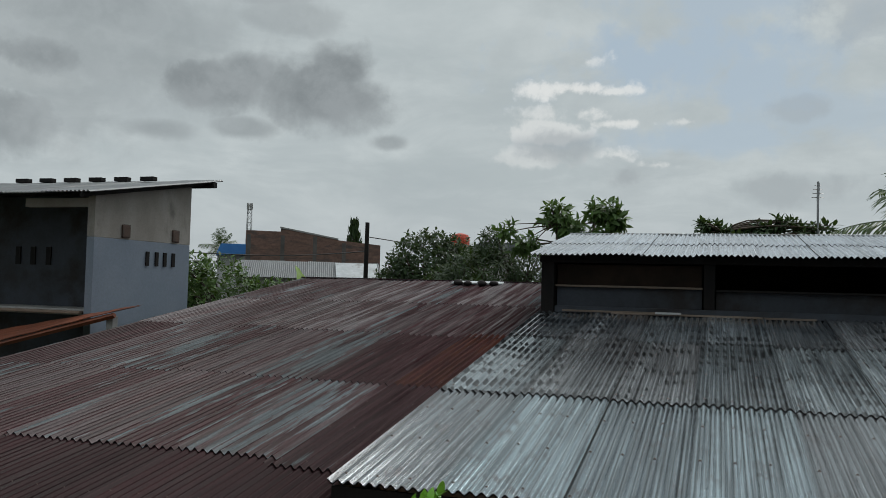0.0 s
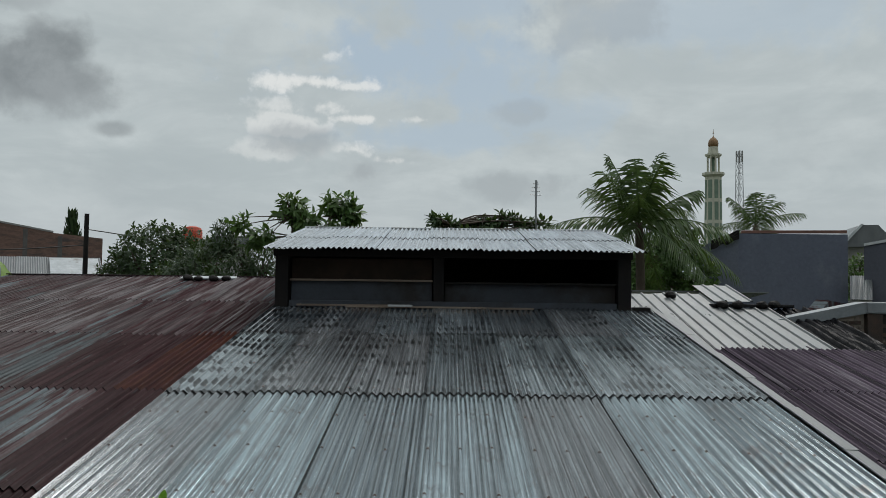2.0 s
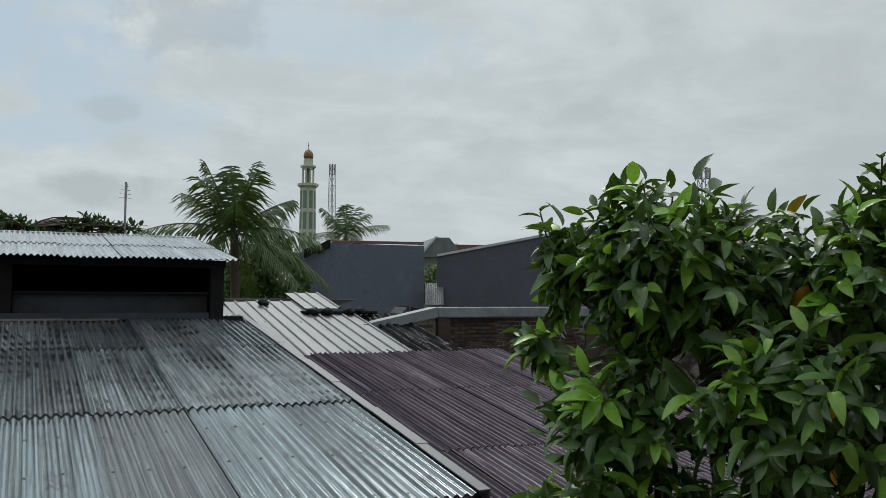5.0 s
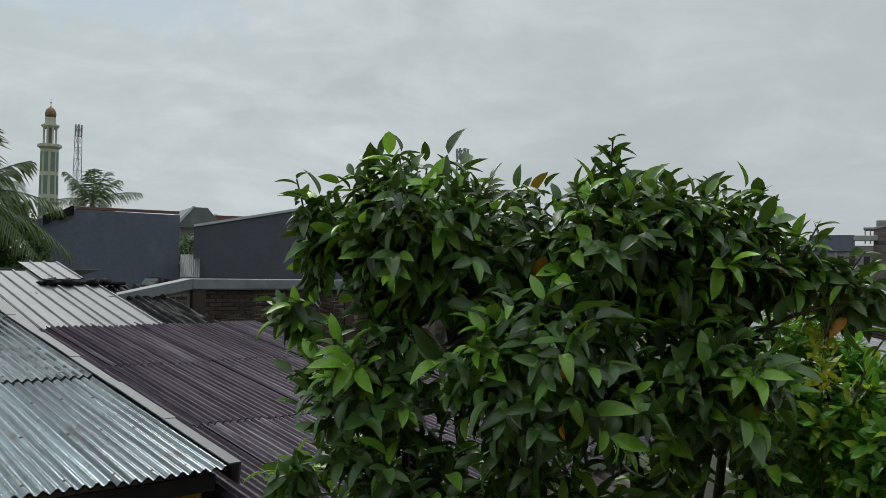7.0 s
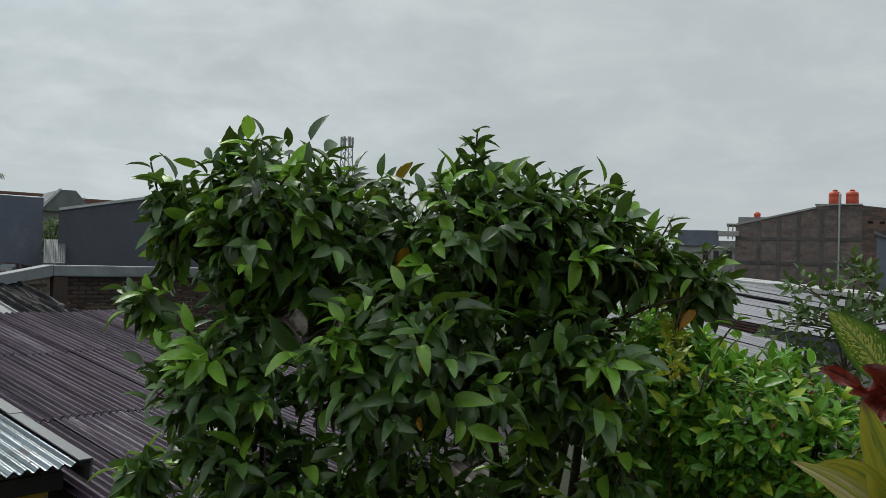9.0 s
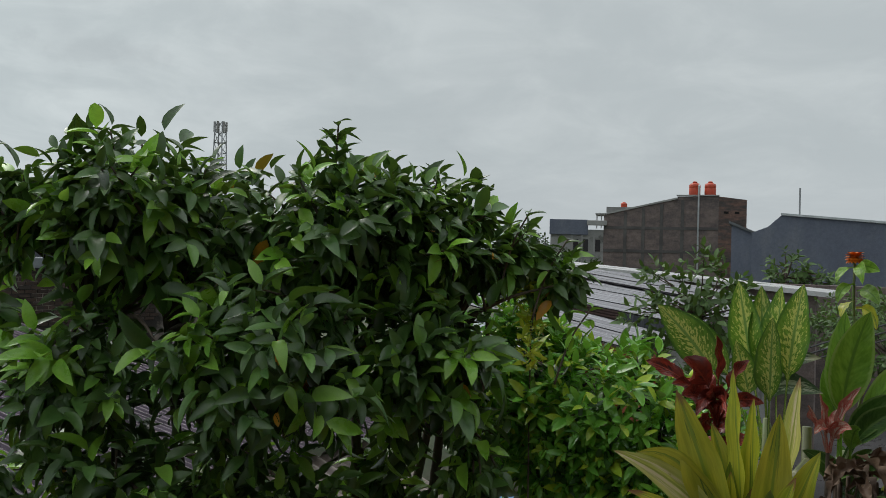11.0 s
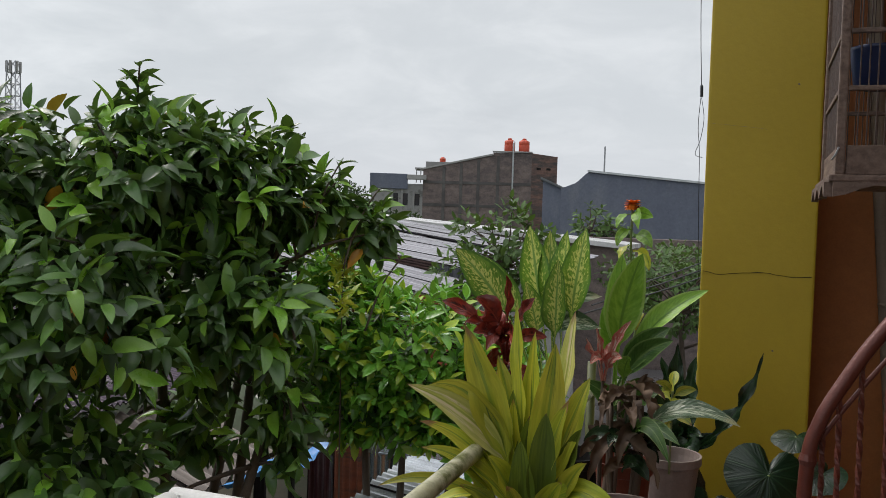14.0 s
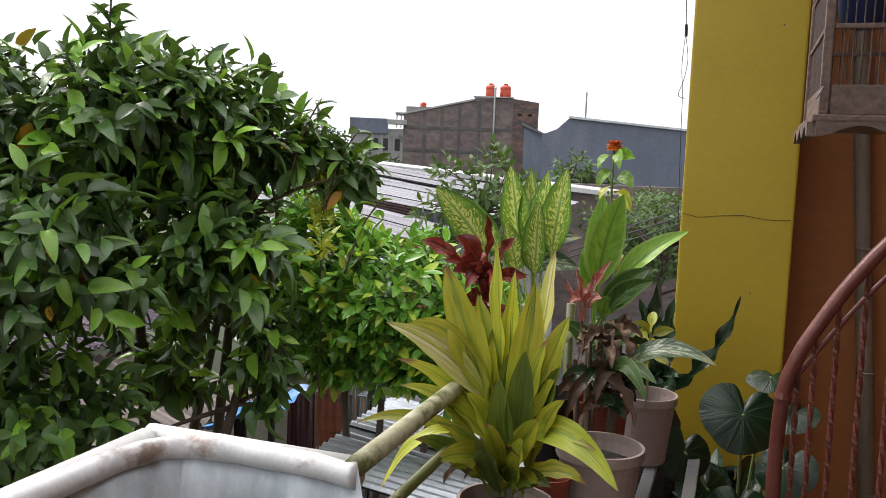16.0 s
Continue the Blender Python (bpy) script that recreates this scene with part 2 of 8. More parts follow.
def zinc_sheet(name, pale, dull, mould=0.0, smudge=0.5, warm=0.3, rough=(0.06, 0.19), metal=0.75):
    """Wet galvanised sheet: spangle, runs down the waves, brown smudges and rows of mould spots that sit on the ridges."""
    m = bpy.data.materials.new(name)
    m.use_nodes = True
    k = Nodes(m.node_tree)
    place = k.add("ShaderNodeTexCoord").outputs["Object"]
    chance = k.add("ShaderNodeObjectInfo").outputs["Random"]
    shift = k.math("MULTIPLY", chance, 37.0)
    xyz = k.add("ShaderNodeSeparateXYZ")
    k.wire(place, xyz.inputs[0])

    def scaled(a, b):
        turn = k.add("ShaderNodeMapping")
        turn.inputs["Scale"].default_value = (a, b, 1)
        k.wire(place, turn.inputs[0])
        return turn.outputs[0]

    runs = k.noise(scaled(16, 0.45), 1.0, 5, 0.6, shift)
    fine_runs = k.noise(scaled(60, 0.9), 1.0, 3, 0.6, shift)
    spangle = k.noise(place, 70.0, 4, 0.7, shift)
    col = k.mix(k.step(runs, 0.36, 0.64), pale, dull)
    # whole sheets that have gone brownish or dark
    pick = k.math("FRACT", k.math("MULTIPLY", chance, 11.7))
    col = k.mix(k.math("MULTIPLY", k.step(pick, 0.62, 0.78), warm), col, (0.155, 0.135, 0.135))
    col = k.mix(k.math("MULTIPLY", k.step(k.math("FRACT", k.math("MULTIPLY", chance, 5.3)), 0.70, 0.80), 0.55), col, (0.13, 0.155, 0.17))
    spots = k.noise(scaled(4.2, 5.5), 1.0, 4, 0.6, k.math("ADD", shift, 3.0))
    col = k.mix(k.math("MULTIPLY", k.step(spots, 0.54, 0.70), smudge), col, (0.125, 0.108, 0.105))
    # dark line at the side lap, its thin shade put into the colour
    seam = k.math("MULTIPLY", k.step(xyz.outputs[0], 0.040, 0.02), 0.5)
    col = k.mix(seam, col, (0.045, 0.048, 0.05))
    if mould:
        # ridges of the waves, broken up along the slope into short dark marks, in blocks
        drift = k.math("MULTIPLY", k.noise(scaled(2.0, 1.2), 1.0, 3, 0.6, k.math("ADD", shift, 21.0)), 14.0)
        ridge = k.step(k.math("SINE", k.math("MULTIPLY", xyz.outputs[0], 92.4)), -0.5, 0.3)
        mark = k.step(k.math("ADD", k.math("SINE", k.math("ADD", k.math("MULTIPLY", xyz.outputs[1], 19.0), drift)), k.math("MULTIPLY", k.math("SUBTRACT", k.noise(scaled(14, 5), 1.0, 3, 0.6, shift), 0.5), 7.0)), -0.2, 0.4)
        block = k.step(k.noise(scaled(2.6, 1.5), 1.0, 2, 0.5, k.math("ADD", shift, 7.0)), 0.44, 0.52)
        film = k.step(k.noise(scaled(5.0, 0.9), 1.0, 5, 0.65, k.math("ADD", shift, 15.0)), 0.42, 0.66)
        strip = k.math("MULTIPLY", k.step(xyz.outputs[0], 0.30, 0.34), k.step(k.math("FRACT", k.math("MULTIPLY", chance, 3.1)), 0.25, 0.35))
        film = k.math("ADD", k.math("MULTIPLY", film, 0.6), k.math("MULTIPLY", strip, 0.55), True)
        col = k.mix(k.math("MULTIPLY", film, mould * 0.55), col, (0.035, 0.042, 0.048))
        col = k.mix(k.math("MULTIPLY", k.math("MULTIPLY", ridge, mark), k.math("MULTIPLY", block, mould)), col, (0.016, 0.018, 0.020))
    tone = k.math("ADD", 0.26, k.math("ADD", k.math("MULTIPLY", spangle, 0.55), k.math("MULTIPLY", k.step(fine_runs, 0.35, 0.65), 0.62)))
    grey = k.add("ShaderNodeCombineColor")
    for socket in grey.inputs[:3]:
        k.wire(tone, socket)
    col = k.mix(1.0, col, grey.outputs[0], "MULTIPLY")
    bsdf = k.add("ShaderNodeBsdfPrincipled")
    k.wire(col, bsdf.inputs["Base Color"])
    span = k.add("ShaderNodeMapRange")
    k.wire(k.math("ADD", k.math("MULTIPLY", runs, 0.6), k.math("MULTIPLY", spots, 0.4)), span.inputs[0])
    for slot, v in zip((1, 2, 3, 4), (0.35, 0.65, *rough)):
        span.inputs[slot].default_value = v
    k.wire(span.outputs[0], bsdf.inputs["Roughness"])
    bsdf.inputs["Metallic"].default_value = metal
    bsdf.inputs["Specular IOR Level"].default_value = 0.4
    rise = k.add("ShaderNodeBump")
    rise.inputs["Strength"].default_value, rise.inputs["Distance"].default_value = 0.12, 0.01
    k.wire(spangle, rise.inputs["Height"])
    k.wire(rise.outputs[0], bsdf.inputs["Normal"])
    k.wire(bsdf.outputs[0], k.add("ShaderNodeOutputMaterial").inputs[0])
    return m


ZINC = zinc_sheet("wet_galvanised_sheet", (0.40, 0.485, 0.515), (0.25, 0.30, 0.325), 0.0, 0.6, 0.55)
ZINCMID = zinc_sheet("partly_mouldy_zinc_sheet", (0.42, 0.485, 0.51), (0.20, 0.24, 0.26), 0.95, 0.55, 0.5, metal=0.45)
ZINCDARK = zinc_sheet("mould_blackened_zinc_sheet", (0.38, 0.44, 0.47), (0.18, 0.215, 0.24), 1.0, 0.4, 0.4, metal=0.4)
RUST = surface("rusting_red_sheet", (0.029, 0.0098, 0.0115), (0.070, 0.054, 0.057), 1.5, (0.25, 0.42), 0.0, 0.2, 40, (18, 0.5, 1),
               (0.082, 0.100, 0.108), 1.0, (0.56, 0.62), 0.45, grit=0.95, streak=0.95, wet=0.02)
RUSTPALE = surface("faded_lilac_sheet", (0.041, 0.021, 0.023), (0.112, 0.101, 0.105), 1.5, (0.25, 0.42), 0.0, 0.2, 40, (22, 0.4, 1),
                   (0.026, 0.010, 0.011), 0.9, (0.53, 0.60), 0.4, grit=0.95, streak=0.95, wet=0.03)
RUSTBLUE = surface("bare_blue_grey_sheet", (0.105, 0.130, 0.141), (0.066, 0.074, 0.078), 1.5, (0.25, 0.42), 0.0, 0.2, 40, (14, 0.6, 1),
                   (0.030, 0.011, 0.011), 0.9, (0.47, 0.53), 0.35, grit=0.95, streak=0.8, wet=0.03)
RUSTORANGE = surface("orange_brown_rusted_sheet", (0.050, 0.0190, 0.0135), (0.034, 0.0115, 0.0110), 1.5, (0.3, 0.5), 0.0, 0.25, 40, (11, 0.9, 1),
                     (0.075, 0.055, 0.050), 1.2, (0.63, 0.70), 0.4, grit=0.95, streak=0.9, wet=0.012)
RUSTDEEP = surface("dark_rusted_maroon_sheet", (0.025, 0.0085, 0.0102), (0.044, 0.0215, 0.0235), 1.5, (0.25, 0.42), 0.0, 0.2, 40, (18, 0.5, 1),
                   (0.085, 0.104, 0.110), 0.9, (0.58, 0.63), 0.5, grit=0.95, streak=0.95, wet=0.015)
MAROON = surface("dark_maroon_sheet", (0.019, 0.0070, 0.0084), (0.031, 0.0135, 0.0150), 1.5, (0.3, 0.5), 0.0, 0.25, 40, (11, 0.3, 1), (0.075, 0.062, 0.062), 0.9, (0.68, 0.76), 0.4, grit=0.8, streak=0.6, wet=0.012)
PLUM = surface("purple_brown_wet_sheet", (0.036, 0.025, 0.038), (0.072, 0.055, 0.075), 1.4, (0.18, 0.36), 0.0, 0.3, 40, (14, 0.4, 1),
               (0.14, 0.125, 0.142), 1.0, (0.60, 0.70), 0.35, grit=0.9, streak=0.9, wet=0.028)
PLUMEDGE = surface("pale_lap_edge", (0.15, 0.135, 0.15), (0.09, 0.075, 0.09), 3.0, (0.3, 0.5), 0.1, 0.2, 40, (3, 0.6, 1), vary=0.5, wet=0.04)
SLATE = surface("wet_grey_lilac_sheet", (0.33, 0.33, 0.35), (0.22, 0.215, 0.23), 1.2, (0.14, 0.30), 0.25, 0.1, 40, (8, 0.3, 1), (0.12, 0.095, 0.095), 0.9, (0.56, 0.7), 0.35, grit=0.7, streak=0.6)
SLATEDARK = surface("dark_wet_slate_sheet", (0.045, 0.05, 0.058), (0.07, 0.075, 0.085), 1.2, (0.2, 0.4), 0.1, 0.1, 40, (8, 0.3, 1), grit=0.7, streak=0.5)
PALE = surface("pale_ribbed_sheet", (0.165, 0.178, 0.182), (0.118, 0.128, 0.132), 1.2, (0.25, 0.45), 0.2, 0.1, 40, (2, 0.5, 1), (0.2, 0.19, 0.18), 2.0, (0.62, 0.8))
BRIGHT = surface("bright_wet_zinc_sheet", (0.44, 0.475, 0.50), (0.31, 0.34, 0.36), 1.5, (0.16, 0.32), 0.4, 0.08, 40, (14, 0.5, 1), (0.28, 0.27, 0.27), 2.4, (0.66, 0.8), 0.2, grit=0.7, streak=0.5)
FLASH = surface("pale_flashing_metal", (0.55, 0.58, 0.59), (0.42, 0.45, 0.46), 3, (0.3, 0.5), 0.4, 0.15, 30, stain=(0.2, 0.18, 0.16))
# near-black for dark parts, and for shade at laps and inside the clerestory
NEARBLACK = surface("black_parts_and_shade", (0.012, 0.0115, 0.012), (0.020, 0.018, 0.017), 5, (0.6, 0.8), 0, 0.3, 50, (1, 1, 1), shine=0.15)
TARBLACK = surface("black_tar_and_plastic", (0.004, 0.004, 0.005), (0.016, 0.016, 0.018), 5, (0.15, 0.3), 0, 0.5, 30, (8, 1, 1), vary=0.3, wet=0.02)
PLY = surface("dark_plywood", (0.034, 0.021, 0.013), (0.020, 0.014, 0.010), 3, (0.6, 0.8), 0, 0.2, 60, (1, 6, 1), shine=0.2)
TIMBER = surface("weathered_timber", (0.16, 0.12, 0.09), (0.24, 0.19, 0.15), 6, (0.6, 0.8), 0, 0.4, 80, (0.6, 6, 6))
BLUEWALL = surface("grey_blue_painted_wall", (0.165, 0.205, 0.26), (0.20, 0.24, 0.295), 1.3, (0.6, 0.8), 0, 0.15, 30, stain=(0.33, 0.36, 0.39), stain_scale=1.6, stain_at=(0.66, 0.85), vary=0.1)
RENDER = surface("stained_bare_cement", (0.30, 0.285, 0.26), (0.22, 0.205, 0.185), 1.6, (0.7, 0.9), 0, 0.3, 35, (1, 1, 0.5), (0.09, 0.085, 0.08), 1.7, (0.56, 0.8))
NAVY = surface("dark_blue_grey_render", (0.100, 0.116, 0.160), (0.138, 0.157, 0.205), 0.5, (0.6, 0.8), 0, 0.2, 12, (1, 1, 0.4), (0.185, 0.20, 0.23), 0.8, (0.52, 0.78), 0.1, grit=0.6)
NAVYDARK = surface("charcoal_render", (0.068, 0.074, 0.098), (0.090, 0.097, 0.125), 0.7, (0.6, 0.8), 0, 0.2, 12, (1, 1, 0.5), (0.11, 0.117, 0.145), 0.9, (0.55, 0.8), 0.1, grit=0.6)
BRICK = surface("old_dark_brick", (0.042, 0.027, 0.021), (0.075, 0.046, 0.034), 9, (0.6, 0.85), 0, 0.4, 70, stain=(0.035, 0.03, 0.026), stain_scale=5, stain_at=(0.5, 0.7), vary=0.7)
# stained blue-grey, darkened in colour for the shade on the house front
FRONT = surface("shade_toned_stained_blue_grey", (0.070, 0.082, 0.10), (0.05, 0.056, 0.066), 0.9, (0.7, 0.85), 0, 0.2, 30, stain=(0.035, 0.032, 0.03), stain_scale=0.8, stain_at=(0.45, 0.65), vary=0.1, shine=0.2)
CEMENTDARK = surface("dark_weathered_concrete", (0.12, 0.115, 0.11), (0.075, 0.07, 0.068), 1.5, (0.8, 0.95), 0, 0.2, 10, vary=0.2)
MORTAR = surface("grey_mortar", (0.30, 0.26, 0.22), (0.18, 0.155, 0.13), 6, (0.8, 0.95), 0, 0.4, 60, stain=(0.03, 0.026, 0.023), stain_scale=2.2, stain_at=(0.46, 0.60))
FARBRICK = surface("far_red_brick", (0.20, 0.115, 0.09), (0.12, 0.078, 0.066), 2.2, (0.8, 0.95), 0, 0.3, 9, (1, 1, 4), (0.07, 0.062, 0.06), 0.8, (0.48, 0.68), 0.1, grit=1.0)
BLOCK = surface("sooty_block_wall", (0.20, 0.155, 0.14), (0.115, 0.095, 0.092), 1.6, (0.8, 0.95), 0, 0.3, 8, (1, 1, 2.5), (0.05, 0.047, 0.048), 0.5, (0.48, 0.7), 0.1, grit=1.0)
CEMENT = surface("grey_cement", (0.27, 0.27, 0.26), (0.34, 0.34, 0.33), 2, (0.7, 0.9), 0, 0.25, 30, stain=(0.14, 0.14, 0.13))
LEAD = surface("wet_cement_coping", (0.22, 0.245, 0.26), (0.15, 0.168, 0.18), 3, (0.3, 0.5), 0, 0.2, 25, stain=(0.15, 0.16, 0.165))
YELLOW = surface("mustard_yellow_paint", (0.47, 0.335, 0.018), (0.42, 0.295, 0.016), 1.6, (0.45, 0.6), 0, 0.12, 45, stain=(0.36, 0.25, 0.02), stain_scale=2.5, stain_at=(0.6, 0.85), vary=0.05, grit=0.12)
ORANGE = surface("orange_brown_paint", (0.42, 0.145, 0.032), (0.34, 0.115, 0.028), 1.5, (0.5, 0.65), 0, 0.12, 40, stain=(0.2, 0.09, 0.04), stain_scale=2, stain_at=(0.62, 0.85), vary=0.05)
WHITEPIPE = surface("chipped_white_enamel", (0.68, 0.68, 0.65), (0.58, 0.58, 0.55), 6, (0.3, 0.5), 0, 0.1, 40, stain=(0.26, 0.22, 0.15), stain_scale=9, stain_at=(0.62, 0.75))
MOSSPIPE = surface("mossy_white_pipe", (0.48, 0.46, 0.34), (0.34, 0.33, 0.19), 9, (0.4, 0.6), 0, 0.2, 50, stain=(0.085, 0.10, 0.02), stain_scale=9, stain_at=(0.40, 0.54))
CLOTH = surface("soiled_white_vinyl", (0.46, 0.51, 0.53), (0.36, 0.405, 0.43), 3, (0.3, 0.5), 0, 0.08, 20, (7, 7, 0.7), stain=(0.15, 0.12, 0.115), stain_scale=1.1, stain_at=(0.54, 0.68))
STAIR = surface("red_brown_painted_iron", (0.105, 0.025, 0.016), (0.145, 0.04, 0.027), 12, (0.3, 0.5), 0.1, 0.2, 60, stain=(0.25, 0.13, 0.10), stain_scale=14, stain_at=(0.64, 0.76))
POLE = surface("grey_bamboo_pole", (0.27, 0.21, 0.15), (0.20, 0.155, 0.115), 5, (0.5, 0.7), 0, 0.3, 60, (4, 4, 0.6))
CAGEWOOD = surface("worn_cage_wood", (0.19, 0.125, 0.095), (0.11, 0.07, 0.052), 8, (0.5, 0.7), 0, 0.4, 90, (1, 8, 8), (0.09, 0.06, 0.045), 9, (0.6, 0.75))
CAGEBAR = surface("dark_stained_bars", (0.085, 0.045, 0.03), (0.05, 0.028, 0.02), 8, (0.4, 0.6), 0, 0.2)
CUP = surface("dark_blue_plastic", (0.008, 0.016, 0.06), (0.012, 0.022, 0.08), 5, (0.25, 0.35), 0, 0.02)
WIRE = surface("black_cable", (0.015, 0.015, 0.015), (0.03, 0.03, 0.03), 9, (0.5, 0.6), 0, 0)
POTWHITE = surface("pinkish_white_plastic", (0.36, 0.285, 0.255), (0.28, 0.22, 0.195), 6, (0.4, 0.55), 0, 0.05, 40, stain=(0.25, 0.19, 0.15), stain_scale=7, stain_at=(0.62, 0.8), vary=0.1)
POTRED = surface("terracotta_plastic", (0.32, 0.07, 0.03), (0.26, 0.06, 0.03), 6, (0.4, 0.55), 0, 0.05, 40, vary=0.1)
SOIL = surface("wet_black_soil", (0.016, 0.012, 0.010), (0.035, 0.027, 0.02), 30, (0.7, 0.9), 0, 1.0, 90)
BLUETARP = surface("blue_tarpaulin", (0.012, 0.16, 0.42), (0.02, 0.21, 0.50), 4, (0.35, 0.5), 0, 0.2, 20)
BLUEROOF = surface("blue_painted_roof", (0.035, 0.17, 0.48), (0.05, 0.21, 0.52), 2, (0.4, 0.6), 0.1, 0.1)
TANKRED = surface("orange_red_tank", (0.55, 0.075, 0.03), (0.48, 0.065, 0.03), 2, (0.35, 0.5), 0, 0.02, vary=0.1)
WHITESLAB = surface("wet_white_slab", (0.62, 0.62, 0.61), (0.50, 0.50, 0.49), 1.2, (0.2, 0.4), 0, 0.1, 20, stain=(0.3, 0.29, 0.27), stain_scale=0.8)
RUSTDARK = surface("dark_rust_brown_sheet", (0.085, 0.045, 0.038), (0.05, 0.028, 0.026), 3, (0.5, 0.7), 0.1, 0.3, 40, (1, 5, 1), (0.02, 0.016, 0.015), 2.5, (0.55, 0.7))
ORANGEWALL = surface("orange_painted_board", (0.30, 0.06, 0.016), (0.22, 0.045, 0.014), 3, (0.5, 0.7), 0, 0.1)
GREENWALL = surface("faded_green_board", (0.16, 0.32, 0.26), (0.13, 0.27, 0.22), 3, (0.5, 0.7), 0, 0.1)
MINARET = surface("cream_minaret_paint", (0.52, 0.52, 0.42), (0.46, 0.46, 0.38), 0.4, (0.6, 0.8), 0, 0.05, 5, vary=0.05)
MINGREEN = surface("green_minaret_panel", (0.13, 0.20, 0.15), (0.18, 0.25, 0.19), 1, (0.6, 0.8), 0, 0.05, 5, vary=0.05)
DOME = surface("copper_gold_dome", (0.26, 0.155, 0.075), (0.20, 0.12, 0.06), 1, (0.3, 0.45), 0.4, 0.05, 5)
STEEL = surface("galvanised_steel", (0.35, 0.36, 0.37), (0.28, 0.29, 0.30), 4, (0.35, 0.5), 0.7, 0.05)
GLASSDARK = surface("dark_window_pane", (0.02, 0.025, 0.03), (0.03, 0.035, 0.04), 2, (0.08, 0.15), 0, 0)
TILES = surface("old_roof_tile", (0.20, 0.10, 0.075), (0.14, 0.075, 0.06), 2, (0.7, 0.9), 0, 0.4, 10, vary=0.2)
GROUND = surface("damp_earth_and_grass", (0.07, 0.075, 0.04), (0.10, 0.085, 0.06), 0.12, (0.8, 0.95), 0, 0.5, 3, stain=(0.045, 0.07, 0.025), stain_scale=0.3, stain_at=(0.45, 0.6))
ROAD = surface("wet_asphalt_lane", (0.085, 0.085, 0.088), (0.12, 0.12, 0.122), 0.8, (0.2, 0.45), 0, 0.3, 30)
BARK = surface("grey_brown_bark", (0.10, 0.075, 0.055), (0.065, 0.05, 0.038), 8, (0.7, 0.9), 0, 0.6, 50, (1, 1, 0.3))
LEAF = surface("glossy_dark_leaf", (0.040, 0.096, 0.024), (0.078, 0.160, 0.034), 8, (0.26, 0.44), 0, 0.1, 40, vary=0.95, per="island", translucent=0.10,
               tints=((0.94, 0.05, (0.16, 0.31, 0.04)), (0.10, 0.06, (0.10, 0.22, 0.032)), (0.52, 0.004, (0.42, 0.20, 0.02))))
LEAFPART = surface("glossy_dark_leaf_near", (0.040, 0.096, 0.024), (0.078, 0.160, 0.034), 8, (0.26, 0.44), 0, 0.1, 40, vary=0.95, translucent=0.10,
                   tints=((0.90, 0.04, (0.16, 0.31, 0.04)), (0.10, 0.06, (0.10, 0.22, 0.032)), (0.52, 0.006, (0.42, 0.20, 0.02))))
YOUNGLEAF = surface("young_bright_leaf", (0.15, 0.36, 0.035), (0.25, 0.46, 0.05), 8, (0.22, 0.38), 0, 0.1, 40, vary=0.7, per="island", translucent=0.22)
SHRUB = surface("fresh_shrub_leaf", (0.10, 0.30, 0.04), (0.19, 0.44, 0.05), 8, (0.2, 0.36), 0, 0.1, 40, vary=0.6, per="island", translucent=0.2,
                tints=((0.94, 0.11, (0.40, 0.55, 0.05)), (0.08, 0.06, (0.03, 0.08, 0.02))))
SHRUBPART = surface("fresh_shrub_leaf_near", (0.10, 0.30, 0.04), (0.19, 0.44, 0.05), 8, (0.2, 0.36), 0, 0.1, 40, vary=0.6, translucent=0.2,
                    tints=((0.94, 0.11, (0.40, 0.55, 0.05)), (0.08, 0.06, (0.03, 0.08, 0.02))))
YELLOWLEAF = surface("yellow_green_leaf", (0.50, 0.50, 0.04), (0.34, 0.44, 0.04), 8, (0.35, 0.5), 0, 0.1, 40, vary=0.4, per="island", translucent=0.25)
FARLEAF = surface("far_foliage", (0.020, 0.042, 0.016), (0.036, 0.068, 0.023), 1, (0.55, 0.75), 0, 0, 5, vary=0.7, per="island", translucent=0.1)
FARLIGHT = surface("far_light_foliage", (0.045, 0.096, 0.024), (0.075, 0.145, 0.032), 1, (0.5, 0.7), 0, 0, 5, vary=0.7, per="island", translucent=0.15)
# foliage lightened and greyed: distance haze is painted into this colour
HAZEWOOD = surface("far_woods_haze_in_colour", (0.065, 0.085, 0.065), (0.085, 0.105, 0.085), 0.02, (0.8, 0.9), 0, 0, 5, vary=0.5, per="island")
PALMLEAF = surface("palm_leaflet", (0.040, 0.078, 0.022), (0.065, 0.105, 0.032), 2, (0.35, 0.55), 0, 0, 10, vary=0.6, per="island", translucent=0.12)


